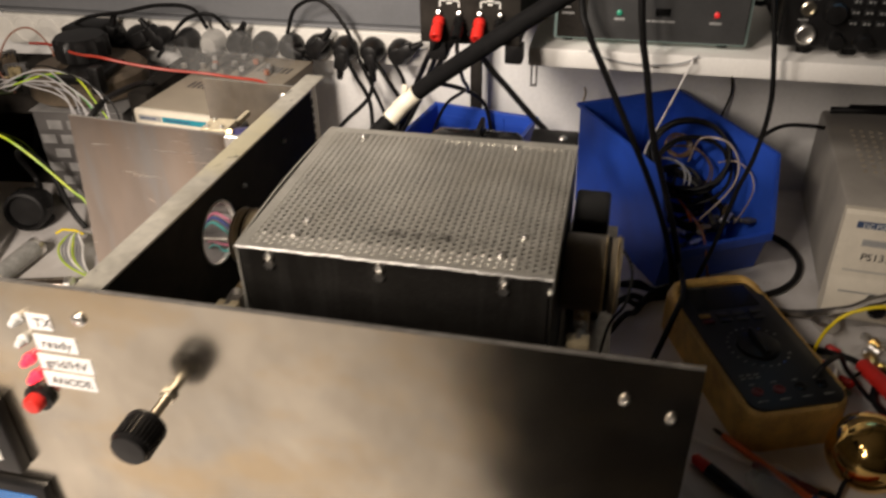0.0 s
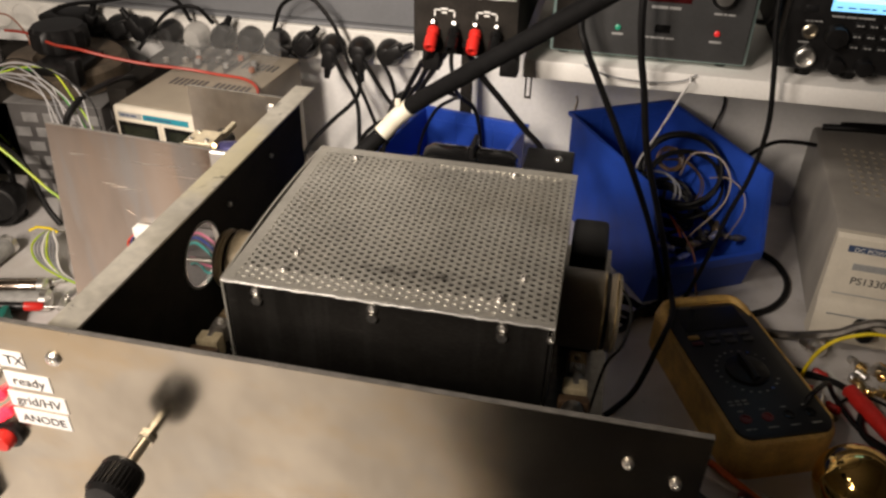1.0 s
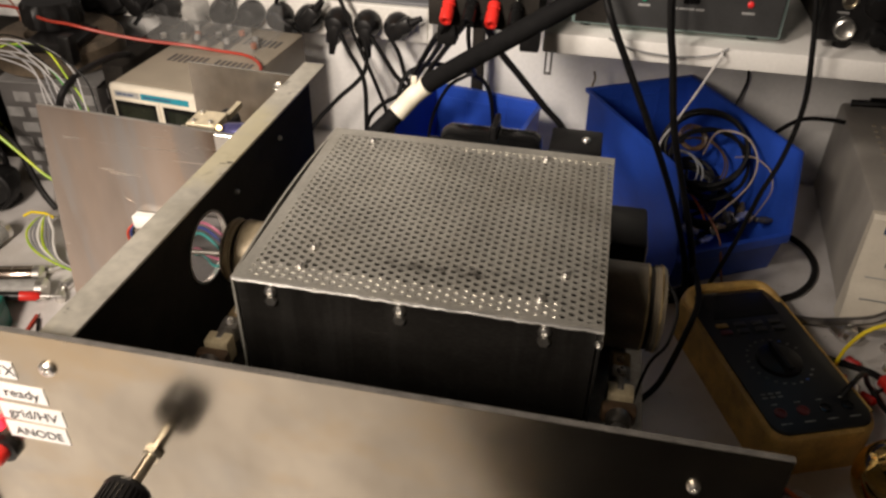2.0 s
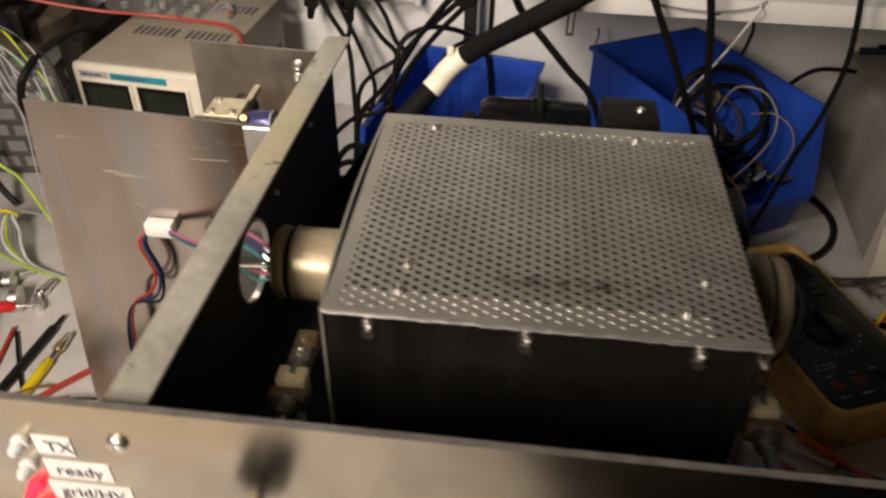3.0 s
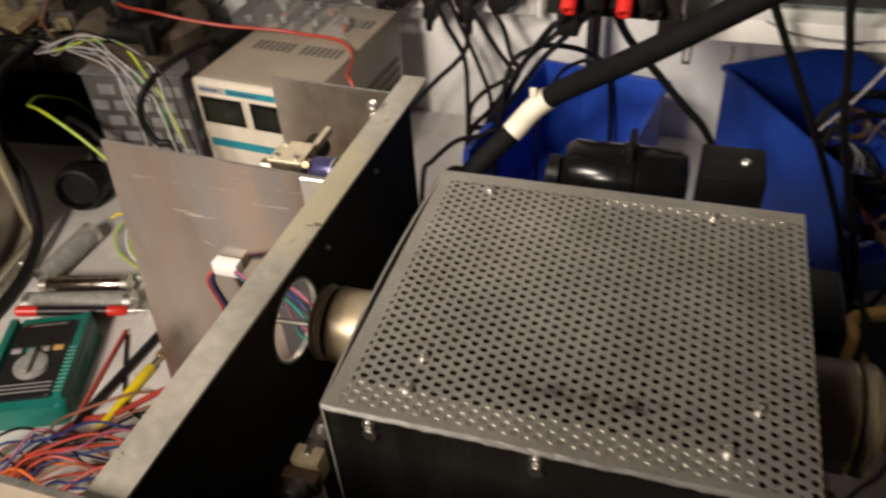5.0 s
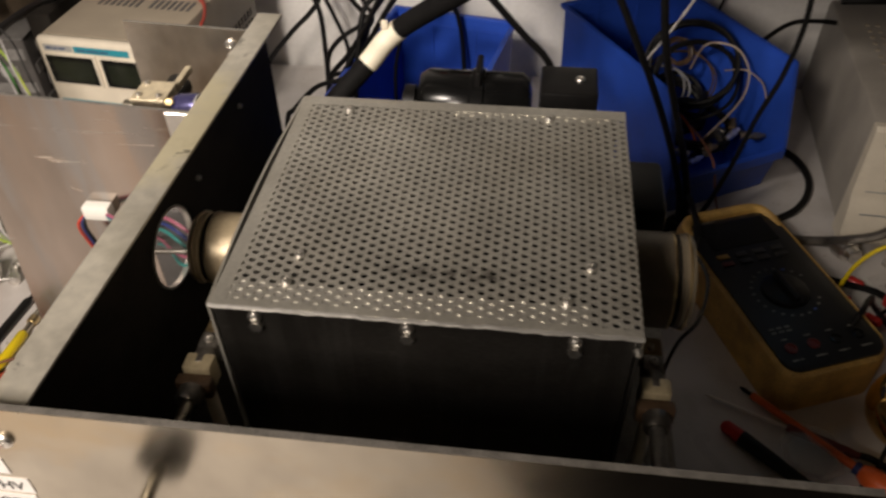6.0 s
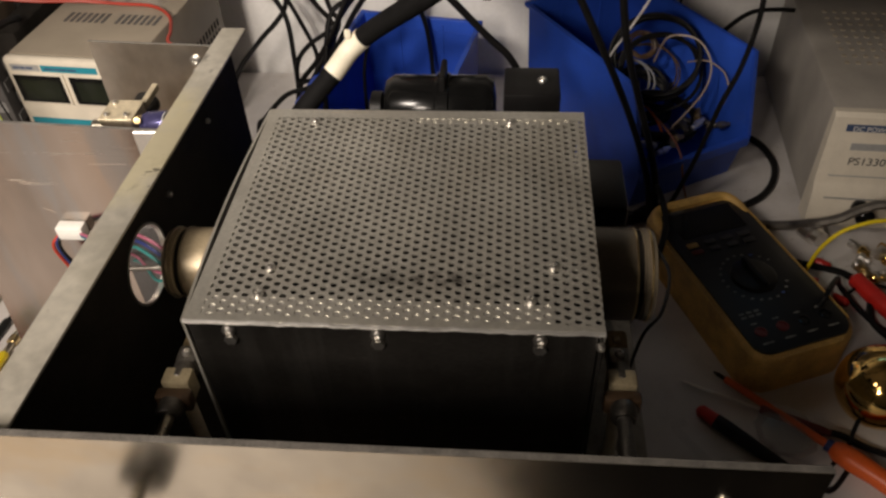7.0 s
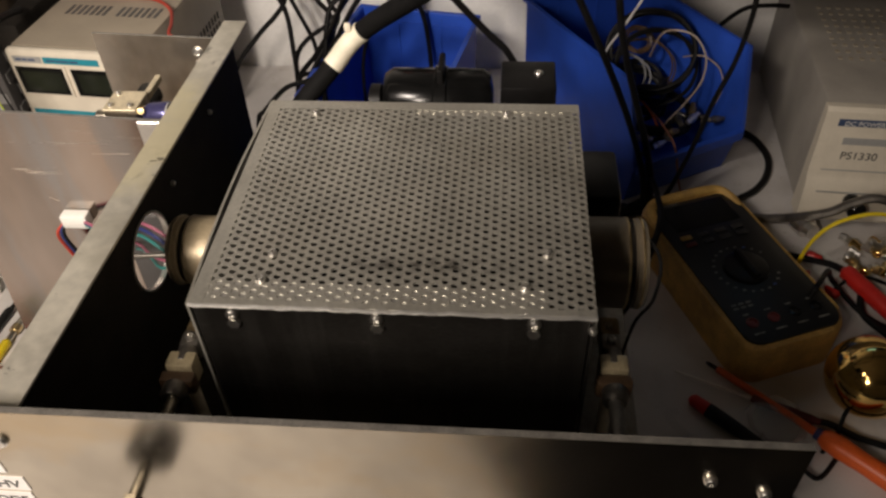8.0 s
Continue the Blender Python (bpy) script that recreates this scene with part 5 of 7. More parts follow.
def build_transceiver():
    ob = thing("radio_transceiver", "black radio transceiver with a lit blue display", "radio", pose(0, 0, SHELF_TOP))
    y = 0.484
    case = part("case", boxed(0.366, 0.640, y + 0.012, 0.76, 0.012, 0.118, bevel=0.004), BLACK_PAINT, ob)
    face = part("front_panel", boxed(0.362, 0.644, y, y + 0.0118, 0.010, 0.120, bevel=0.004), BLACK_PLASTIC, ob)
    for x in (0.392, 0.435, 0.60):
        part("foot", lathed([(0.007, 0), (0.008, 0.0115)], (x, y + 0.02, 0.0), (0, 0, 1), 14), BLACK_RUBBER, ob)
        part("foot", lathed([(0.007, 0), (0.008, 0.0115)], (x, 0.74, 0.0), (0, 0, 1), 14), BLACK_RUBBER, ob)
    part("display", boxed(0.3975, 0.5200, y - 0.0008, y, 0.0700, 0.1120), LCD_BLUE, face, "lit pale blue display")
    part("display_band", boxed(0.4000, 0.5180, y - 0.00105, y - 0.0008, 0.0790, 0.0830), LCD_PALE, face)
    for k in range(10):
        part("display_line", boxed(0.402 + 0.010 * k, 0.407 + 0.010 * k + 0.002 * (k % 3), y - 0.0011, y - 0.0008, 0.0730, 0.0742), NAVY, face)
    part("microphone_socket", lathed([(0.0095, 0), (0.0095, 0.006), (0.0078, 0.007), (0.0072, 0.002), (0.0004, 0.002)], (0.3855, y, 0.0245), (0, -1, 0), 28), CHROME, face, "round chrome microphone socket")
    part("jack_socket", lathed([(0.0072, 0), (0.0072, 0.002), (0.0052, 0.003), (0.0046, 0.0004), (0.0003, 0.0004)], (0.3840, y, 0.0490), (0, -1, 0), 22), NICKEL, face, "chrome jack socket")
    for x, z, r in ((0.4080, 0.0470, 0.0110), (0.4140, 0.0190, 0.0085), (0.4400, 0.0190, 0.0085), (0.5000, 0.0330, 0.0200)):
        part("rotary_knob", lathed([(r, 0), (r * 0.97, 0.009), (r * 0.85, 0.012), (r * 0.3, 0.0125)], (x, y, z), (0, -1, 0), 28), BLACK_PLASTIC, face)
    for j in range(3):
        for k in range(4):
            part("key", boxed(0.4225 + 0.0125 * k, 0.4320 + 0.0125 * k, y - 0.0015, y, 0.0340 + 0.0105 * j, 0.0400 + 0.0105 * j, bevel=0.0006), METER_FACE, face)
            text_bars(face, 0.4240 + 0.0125 * k, y - 0.0015, 0.0362 + 0.0105 * j, (0.0028, 0.0022), 0.0013)
    for k in range(4):
        text_bars(face, 0.378 + 0.004 * k, y, 0.0580 + 0.0001 * k, (0.003,), 0.0014)
    text_bars(face, 0.4000, y, 0.0640, (0.012, 0.009, 0.015), 0.0016)
    text_bars(face, 0.376, y, 0.0375, (0.010,), 0.0014)
    part("power_key", boxed(0.3745, 0.3860, y - 0.0015, y, 0.0860, 0.0930, bevel=0.0006), METER_FACE, face)
    part("power_key", boxed(0.3745, 0.3860, y - 0.0015, y, 0.0680, 0.0740, bevel=0.0006), METER_FACE, face)
    return ob


build_transceiver()


# ---- cords hanging in front of the shelf ----
CORD = "black cord hanging down in front of the shelf"
wire("hanging_cord", [(0.160, 0.463, 0.420), (0.166, 0.452, 0.352), (0.174, 0.440, 0.328), (0.195, 0.440, 0.285), (0.217, 0.442, 0.240), (0.245, 0.450, 0.180), (0.270, 0.458, 0.120), (0.291, 0.454, 0.060), (0.300, 0.456, 0.010), (0.312, 0.462, 0.004)], 0.0034, BLACK_RUBBER, CORD, group="hanging cords")
wire("hanging_cord", [(0.224, 0.456, 0.470), (0.222, 0.445, 0.380), (0.228, 0.440, 0.325), (0.236, 0.440, 0.290), (0.250, 0.448, 0.220), (0.272, 0.458, 0.150), (0.293, 0.454, 0.085), (0.304, 0.456, 0.030), (0.300, 0.458, 0.006), (0.280, 0.450, 0.0036)], 0.0036, BLACK_RUBBER, CORD, group="hanging cords")
wire("hanging_cord", [(0.342, 0.456, 0.470), (0.342, 0.445, 0.380), (0.352, 0.440, 0.320), (0.360, 0.440, 0.262), (0.356, 0.442, 0.205), (0.346, 0.446, 0.158), (0.338, 0.452, 0.100), (0.330, 0.456, 0.058), (0.322, 0.460, 0.024), (0.312, 0.466, 0.0035)], 0.0026, BLACK_RUBBER, CORD, group="hanging cords")
wire("mains_lead", [(0.485, 0.700, 0.132), (0.462, 0.690, 0.138), (0.430, 0.680, 0.140), (0.405, 0.668, 0.130), (0.390, 0.665, 0.110), (0.384, 0.668, 0.060), (0.384, 0.668, 0.004)], 0.0028, BLACK_RUBBER, "black lead running from the power supply to the bin", group="mains leads")
wire("mains_lead", [(0.392, 0.650, 0.004), (0.422, 0.632, 0.004), (0.450, 0.605, 0.004), (0.460, 0.565, 0.004), (0.452, 0.528, 0.004), (0.432, 0.498, 0.004), (0.405, 0.478, 0.004), (0.385, 0.462, 0.004)], 0.0040, BLACK_RUBBER, "thick black lead curving over the bench", group="mains leads")
wire("mains_lead", [(0.308, 0.468, 0.0045), (0.302, 0.460, 0.030), (0.301, 0.446, 0.0560), (0.304, 0.420, 0.0550), (0.303, 0.388, 0.0550), (0.292, 0.350, 0.0500), (0.272, 0.312, 0.012), (0.252, 0.285, 0.0045), (0.240, 0.270, 0.0045)], 0.0032, BLACK_RUBBER, "black lead lying over the edge of the multimeter", group="mains leads")
wire("mains_lead", [(0.230, 0.470, 0.0045), (0.262, 0.462, 0.010), (0.300, 0.455, 0.0045), (0.330, 0.462, 0.0045)], 0.0040, BLACK_RUBBER, "thick black lead lying on the bench", group="mains leads")
for pts in (((0.226, 0.440), (0.250, 0.455), (0.272, 0.468), (0.295, 0.482), (0.318, 0.486)), ((0.226, 0.390), (0.244, 0.415), (0.258, 0.442), (0.275, 0.466), (0.296, 0.478)), ((0.235, 0.494), (0.260, 0.484), (0.285, 0.480), (0.305, 0.486), (0.325, 0.494)), ((0.226, 0.420), (0.240, 0.446), (0.262, 0.456), (0.284, 0.474), (0.306, 0.476))):
    wire("mains_lead", [(x, y - 0.024, 0.0045 + (0.012 if 0 < k < 4 else 0.0) * (k % 2)) for k, (x, y) in enumerate(pts)], 0.0036, BLACK_RUBBER, "black lead lying among others behind the multimeter", group="mains leads")
wire("thin_cable", [(0.361, 0.764, 0.192), (0.365, 0.764, 0.171), (0.368, 0.762, 0.151), (0.364, 0.758, 0.133), (0.358, 0.752, 0.112), (0.358, 0.748, 0.093)], 0.0018, BLACK_RUBBER, "thin black wire hanging behind the bin", group="hanging cords", seg=6)
wire("cable_tie", [(0.282, 0.4675, 0.296), (0.279, 0.460, 0.290), (0.268, 0.490, 0.238), (0.258, 0.530, 0.185), (0.252, 0.560, 0.150), (0.250, 0.575, 0.120)], 0.0013, WHITE_WIRE, "thin white cable tie hanging from the shelf into the bin", "cable tie", 6)
wire("thin_cable", [(0.175, 0.4675, 0.2985), (0.200, 0.4655, 0.290), (0.240, 0.4655, 0.287), (0.272, 0.4660, 0.291), (0.287, 0.4675, 0.2985)], 0.0008, GREY_WIRE, "thin grey wire drooping over the shelf edge", group="hanging cords", seg=6)
wire("mains_lead", [(0.338, 0.60, 0.325), (0.345, 0.56, 0.330), (0.352, 0.52, 0.345), (0.356, 0.53, 0.380), (0.350, 0.60, 0.390), (0.345, 0.66, 0.36)], 0.0030, BLACK_RUBBER, "black lead looped between the instruments", group="mains leads")


# ---- yellow multimeter ----
def build_multimeter(label, m, w, l, h, holster_mat, wall, face_drop=0.004, corner=0.016, far_rim=0.0, ribs=9):
    ob = thing("multimeter", label, "multimeter", m, group="multimeters")
    def rounded(bm, hw, hl, r, z0, z1, bevel):
        pts = []
        for cx, cy, a0 in ((hw - r, hl - r, 0), (-hw + r, hl - r, 90), (-hw + r, -hl + r, 180), (hw - r, -hl + r, 270)):
            for k in range(7):
                a = radians(a0 + 15 * k)
                pts.append((cx + r * math.cos(a), cy + r * math.sin(a)))
        plate_with_holes(bm, pts, z0, z1)
        if bevel:
            top = [e for e in bm.edges if all(abs(v.co.z - z1) < 1e-6 for v in e.verts)]
            bmesh.ops.bevel(bm, geom=top, offset=bevel, segments=3, profile=0.5, affect="EDGES")
        return bm
    holster = part("holster", rounded(bmesh.new(), w / 2, l / 2, corner, 0.0, h - face_drop, 0.006), holster_mat, ob, "thick rubber holster")
    face_bm = rounded(bmesh.new(), w / 2 - wall, l / 2 - wall - far_rim / 2, corner * 0.7, h - face_drop - 0.002, h, 0.0015)
    bmesh.ops.translate(face_bm, verts=face_bm.verts, vec=(0, -far_rim / 2, 0))
    face = part("face", face_bm, METER_FACE, ob, "black printed meter face")
    if far_rim:
        part("holster_collar", swept([(-w / 2 + 0.006, l / 2 - 0.040, h - face_drop - 0.003), (-w / 2 + 0.0075, l / 2 - 0.022, h - face_drop), (-w / 2 + 0.018, l / 2 - 0.0085, h - 0.0005), (0, l / 2 - 0.0070, h), (w / 2 - 0.018, l / 2 - 0.0085, h - 0.0005), (w / 2 - 0.0075, l / 2 - 0.022, h - face_drop), (w / 2 - 0.006, l / 2 - 0.040, h - face_drop - 0.003)], 0.0056, 10), holster_mat, holster, "raised rim of the holster")
    for sx in (-1, 1):
        for k in range(ribs):
            part("grip_rib", boxed(sx * (w / 2) - 0.0009, sx * (w / 2) + 0.0009, -l * 0.30 + 0.006 * k, -l * 0.30 + 0.003 + 0.006 * k, 0.006, h - face_drop - 0.009, bevel=0.0004, seg=1), holster_mat, holster)
    return ob, face, holster


METER_H = 0.050
ym, yface, yholster = build_multimeter("black multimeter in a worn yellow rubber holster on the bench", pose(0.3700, 0.3355, 0, 0, 0, 21.5), 0.107, 0.214, METER_H, YELLOW_RUBBER, 0.0050, 0.0025, 0.022, 0.010, 0)
part("display", boxed(-0.036, 0.036, 0.050, 0.0865, METER_H, METER_H + 0.0006, bevel=0.0002, seg=1), BLACK_GLOSS, yface, "dark unlit display")
part("selector_dial", lathed([(0.0215, 0), (0.0210, 0.003), (0.0190, 0.004)], (0, -0.016, METER_H), (0, 0, 1), 36), BLACK_PLASTIC, yface, "round black selector dial")
part("dial_grip", boxed(-0.003, 0.003, -0.035, 0.003, METER_H + 0.0041, METER_H + 0.010, bevel=0.0015), BLACK_PLASTIC, yface)
for k in range(20):
    a = radians(-60 + 300 * k / 19)
    x, y = 0.0300 * math.sin(-a), -0.016 - 0.0300 * math.cos(a + math.pi)
    part("print_mark", boxed(x - 0.0015, x + 0.0015, y - 0.0010, y + 0.0010, METER_H, METER_H + 0.0003), PRINT_BLUE if k in (2, 17) else FADED_PRINT, yface)
for k, x in enumerate((-0.032, -0.013, 0.006, 0.025)):
    for y, odd in ((0.0395, YELLOW_RUBBER), (0.0295, DULL_RED)):
        part("button", boxed(x - 0.0060, x + 0.0060, y - 0.0030, y + 0.0030, METER_H, METER_H + 0.0018, bevel=0.0008), odd if k == 0 else PAD_DIM, yface)
for k, x in enumerate((-0.033, -0.011, 0.011, 0.033)):
    part("input_jack", lathed([(0.0056, 0), (0.0056, 0.001), (0.0040, 0.0012), (0.0036, 0.0002), (0.0003, 0.0002)], (x, -0.078, METER_H), (0, 0, 1), 20), DULL_RED if k in (0, 1) else BLACK_GLOSS, yface)
    part("print_mark", boxed(x - 0.006, x + 0.005, -0.0915, -0.0900, METER_H, METER_H + 0.0003), FADED_PRINT, yface)
    part("print_mark", boxed(x - 0.0035, x + 0.0025, -0.0685, -0.0670, METER_H, METER_H + 0.0003), FADED_PRINT, yface)
for k in range(3):
    for z in (-0.060, -0.0555):
        part("print_mark", boxed(-0.040 + 0.0075 * k, -0.0350 + 0.0075 * k, z, z + 0.0020, METER_H, METER_H + 0.0003), FADED_PRINT, yface)
part("print_mark", boxed(-0.030, -0.014, 0.0895, 0.0909, METER_H, METER_H + 0.0003), FADED_PRINT, yface)


wire("test_lead", [(0.424, 0.282, 0.0525), (0.432, 0.290, 0.062), (0.455, 0.325, 0.046), (0.475, 0.345, 0.012), (0.496, 0.308, 0.004), (0.530, 0.280, 0.004)], 0.0026, BLACK_RUBBER, "black test lead plugged into the yellow multimeter", group="test leads")


# ---- cream power supply under the shelf ----
def build_power_supply():
    ob = thing("power_supply", "cream bench power supply with a dark printed name strip", "power supply", pose(0.4655, 0.4600, 0, 0, 0, -4))
    w, d, h = 0.225, 0.295, 0.138
    case = part("case", boxed(0.002, w - 0.002, 0.016, d, 0.008, h, bevel=0.006), GREY_STEEL, ob, "painted steel case with vents")
    front = bmesh.new()
    side_profile(front, [(0.0158, 0.006), (0.0158, h + 0.001), (0.008, h + 0.001), (0.004, h - 0.003), (0.0, 0.060), (-0.002, 0.055), (-0.006, 0.050), (-0.012, 0.010), (-0.010, 0.006)], 0.0, w)
    bez = part("front_bezel", front, CREAM, ob, "cream moulded front")
    for x in (0.02, w - 0.02):
        for y in (0.035, d - 0.03):
            part("foot", lathed([(0.008, 0), (0.009, 0.0078)], (x, y, 0), (0, 0, 1), 14), BLACK_RUBBER, ob)
    tilt = math.degrees(math.atan2(0.004, 0.075))
    def on_front(name, x0, x1, z0, z1, material, out=0.0005):
        bm = boxed(x0, x1, -out, 0.0, z0, z1)
        for v in bm.verts:
            v.co.y += 0.0 + (v.co.z - 0.060) * 0.004 / 0.075 - 0.0002
        return part(name, bm, material, bez)
    on_front("name_strip", 0.014, 0.150, 0.1195, 0.1275, NAVY)
    on_front("colour_strip", 0.024, 0.085, 0.0980, 0.1060, GREY_PRINT)
    on_front("print_line", 0.012, 0.190, 0.0655, 0.0668, GREY_PRINT)
    lettering("DC POWER SUPPLY", 0.0075, WHITE_PRINT, bez, Matrix.Translation((0.020, 0.0015, 0.1207)) @ pose(0, 0, 0, 87, 0, 0))
    lettering("PS1330", 0.0125, INK, bez, Matrix.Translation((0.026, 0.0003, 0.0805)) @ pose(0, 0, 0, 87, 0, 0))
    for k, (x, m) in enumerate(((0.050, BLACK_GLOSS), (0.120, RED_PLASTIC))):
        part("output_terminal", lathed([(0.0075, 0), (0.0085, 0.002), (0.0085, 0.007), (0.0060, 0.008), (0.0060, 0.014), (0.0090, 0.015), (0.0095, 0.026), (0.0070, 0.029), (0.0040, 0.030)], (x, -0.008, 0.034), (0, -1, 0.15), 22), m, bez)
    part("lower_recess", boxed(0.012, 0.20, -0.0096, -0.0086, 0.0425, 0.0440), GREY_PRINT, bez)
    vents = bmesh.new()
    for j in range(9):
        for k in range(15):
            add_box(vents, 0.030 + 0.0112 * k, 0.0345 + 0.0112 * k, 0.105 + 0.0150 * j, 0.1095 + 0.0150 * j, h, h + 0.0012)
    part("top_louvres", vents, CREAM_STEEL, case)
    return ob


build_power_supply()
wire("coiled_lead", [(0.495, 0.735, 0.144), (0.540, 0.726, 0.150), (0.590, 0.734, 0.147), (0.640, 0.722, 0.152), (0.690, 0.726, 0.146), (0.660, 0.742, 0.150), (0.580, 0.744, 0.148), (0.520, 0.742, 0.146)], 0.0048, BLACK_RUBBER, "black lead lying on top of the power supply", group="mains leads")
wire("coaxial_lead", [(0.378, 0.462, 0.0056), (0.396, 0.453, 0.0056), (0.423, 0.447, 0.0056), (0.446, 0.440, 0.012), (0.466, 0.424, 0.030), (0.486, 0.420, 0.040), (0.505, 0.420, 0.053), (0.530, 0.415, 0.062), (0.580, 0.400, 0.040), (0.620, 0.390, 0.0056)], 0.0050, OLD_STEEL, "thick dull grey coaxial lead on the bench", group="coaxial leads")
plug = part("coaxial_connector", lathed([(0.0095, 0), (0.0118, 0.002), (0.0118, 0.016), (0.0085, 0.018), (0.0080, 0.026)], (0.462, 0.437, 0.0130), (0.35, -0.80, 0.10), 24), CHROME, None)
tagged(plug, "large bright metal coaxial connector on the bench", "connector")
wire("coaxial_lead", [(0.400, 0.430, 0.004), (0.410, 0.412, 0.004), (0.443, 0.391, 0.004), (0.487, 0.373, 0.006), (0.500, 0.340, 0.010), (0.496, 0.308, 0.004), (0.520, 0.270, 0.004)], 0.0036, BLACK_RUBBER, "black coaxial lead on the bench", group="coaxial leads")


# ---- clutter right of the amplifier ----
def build_gold_lamp():
    ob = thing("reflector_lamp", "gold mirrored glass bulb lying on the bench", "lamp bulb", pose(0.4600, 0.2060, 0.036))
    bm = bmesh.new()
    add_lathe(bm, [(0.036 * math.cos(radians(a)), 0.036 * math.sin(radians(a))) for a in range(-85, 90, 10)], (0, 0, 0), (0.4, -0.5, 0.75), 40)
    part("bulb", bm, GOLD, ob, "gold mirrored round bulb")
    part("screw_base", lathed([(0.0130, 0.030), (0.0132, 0.036), (0.0126, 0.038), (0.0132, 0.041), (0.0126, 0.044), (0.0120, 0.054), (0.0060, 0.058)], (0, 0, 0), (0.85, 0.5, -0.12), 24), BRASS, ob)
    return ob


build_gold_lamp()


def stick(name, label, category, a, b, pieces, group=""):
    """A long tool along the line from a to b; pieces: name, profile along it in metres, material."""
    ob = thing(name, label, category, aim(a, Vector(b) - Vector(a)), group=group)
    for pname, prof, m in pieces:
        part(pname, lathed(prof, (0, 0, 0), (0, 0, 1), 18), m, ob)
    return ob


stick("screwdriver", "orange insulated screwdriver lying across the bench", "screwdriver", (0.334, 0.240, 0.006), (0.462, 0.118, 0.0115), [
    ("blade", [(0.0008, 0), (0.0020, 0.004), (0.0020, 0.014)], BLACK_PAINT),
    ("shank", [(0.0030, 0.012), (0.0034, 0.013), (0.0036, 0.108)], ORANGE_TOOL),
    ("collar", [(0.0052, 0.108), (0.0056, 0.109), (0.0056, 0.113)], BLUE_WIRE),
    ("handle", [(0.0060, 0.113), (0.0090, 0.118), (0.0098, 0.130), (0.0088, 0.150), (0.0098, 0.180), (0.0085, 0.196), (0.0030, 0.199)], ORANGE_TOOL)])
stick("test_probe", "test probe with a bright needle and a red handle", "test probe", (0.303, 0.230, 0.004), (0.367, 0.201, 0.0058), [
    ("needle", [(0.0004, 0), (0.0014, 0.005), (0.0016, 0.072)], CHROME),
    ("handle", [(0.0030, 0.070), (0.0042, 0.072), (0.0046, 0.085), (0.0040, 0.120), (0.0030, 0.128)], DULL_RED)], group="test probes")
stick("test_probe", "black test probe with a red cap on the bench", "test probe", (0.313, 0.198, 0.0068), (0.366, 0.150, 0.0068), [
    ("cap", [(0.0030, 0), (0.0056, 0.003), (0.0062, 0.018)], RED_PLASTIC),
    ("handle", [(0.0066, 0.018), (0.0066, 0.030), (0.0050, 0.080), (0.0036, 0.092)], BLACK_PLASTIC)], group="test probes")
stick("test_probe", "red test probe lying among wires on the bench", "test probe", (0.489, 0.361, 0.014), (0.540, 0.262, 0.010), [
    ("handle", [(0.0030, 0), (0.0082, 0.004), (0.0090, 0.030), (0.0080, 0.080), (0.0050, 0.098)], RED_PLASTIC)], group="test probes")
wire("hookup_wire", [(0.446, 0.352, 0.003), (0.441, 0.358, 0.018), (0.449, 0.362, 0.052), (0.470, 0.364, 0.076), (0.509, 0.362, 0.086), (0.560, 0.350, 0.060), (0.600, 0.330, 0.004)], 0.0020, YELLOW_WIRE, "yellow hook-up wire arching over the bench", group="hook-up wires")
wire("hookup_wire", [(0.470, 0.335, 0.003), (0.500, 0.350, 0.015), (0.540, 0.335, 0.010), (0.580, 0.300, 0.003)], 0.0018, BLACK_RUBBER, "black hook-up wire on the bench", group="hook-up wires")
wire("hookup_wire", [(0.430, 0.150, 0.003), (0.405, 0.125, 0.003), (0.385, 0.135, 0.012), (0.372, 0.120, 0.003), (0.39, 0.09, 0.003)], 0.0020, BLACK_RUBBER, "black hook-up wire curled on the bench", group="hook-up wires")
wire("hookup_wire", [(0.455, 0.185, 0.060), (0.448, 0.190, 0.045), (0.438, 0.180, 0.020), (0.430, 0.165, 0.004), (0.415, 0.150, 0.003)], 0.0018, BLACK_RUBBER, "black hook-up wire in front of the gold bulb", group="hook-up wires")
wire("hookup_wire", [(0.400, 0.180, 0.003), (0.425, 0.178, 0.006), (0.450, 0.165, 0.004), (0.490, 0.150, 0.004), (0.52, 0.13, 0.004)], 0.0030, BLACK_RUBBER, "black hook-up wire on the bench", group="hook-up wires")
wire("hookup_wire", [(0.300, 0.185, 0.004), (0.292, 0.178, 0.004), (0.318, 0.140, 0.004), (0.335, 0.105, 0.004)], 0.0038, CLEAR, "clear plastic sleeving lying on the bench", "sleeve")
rng = random.Random(21)
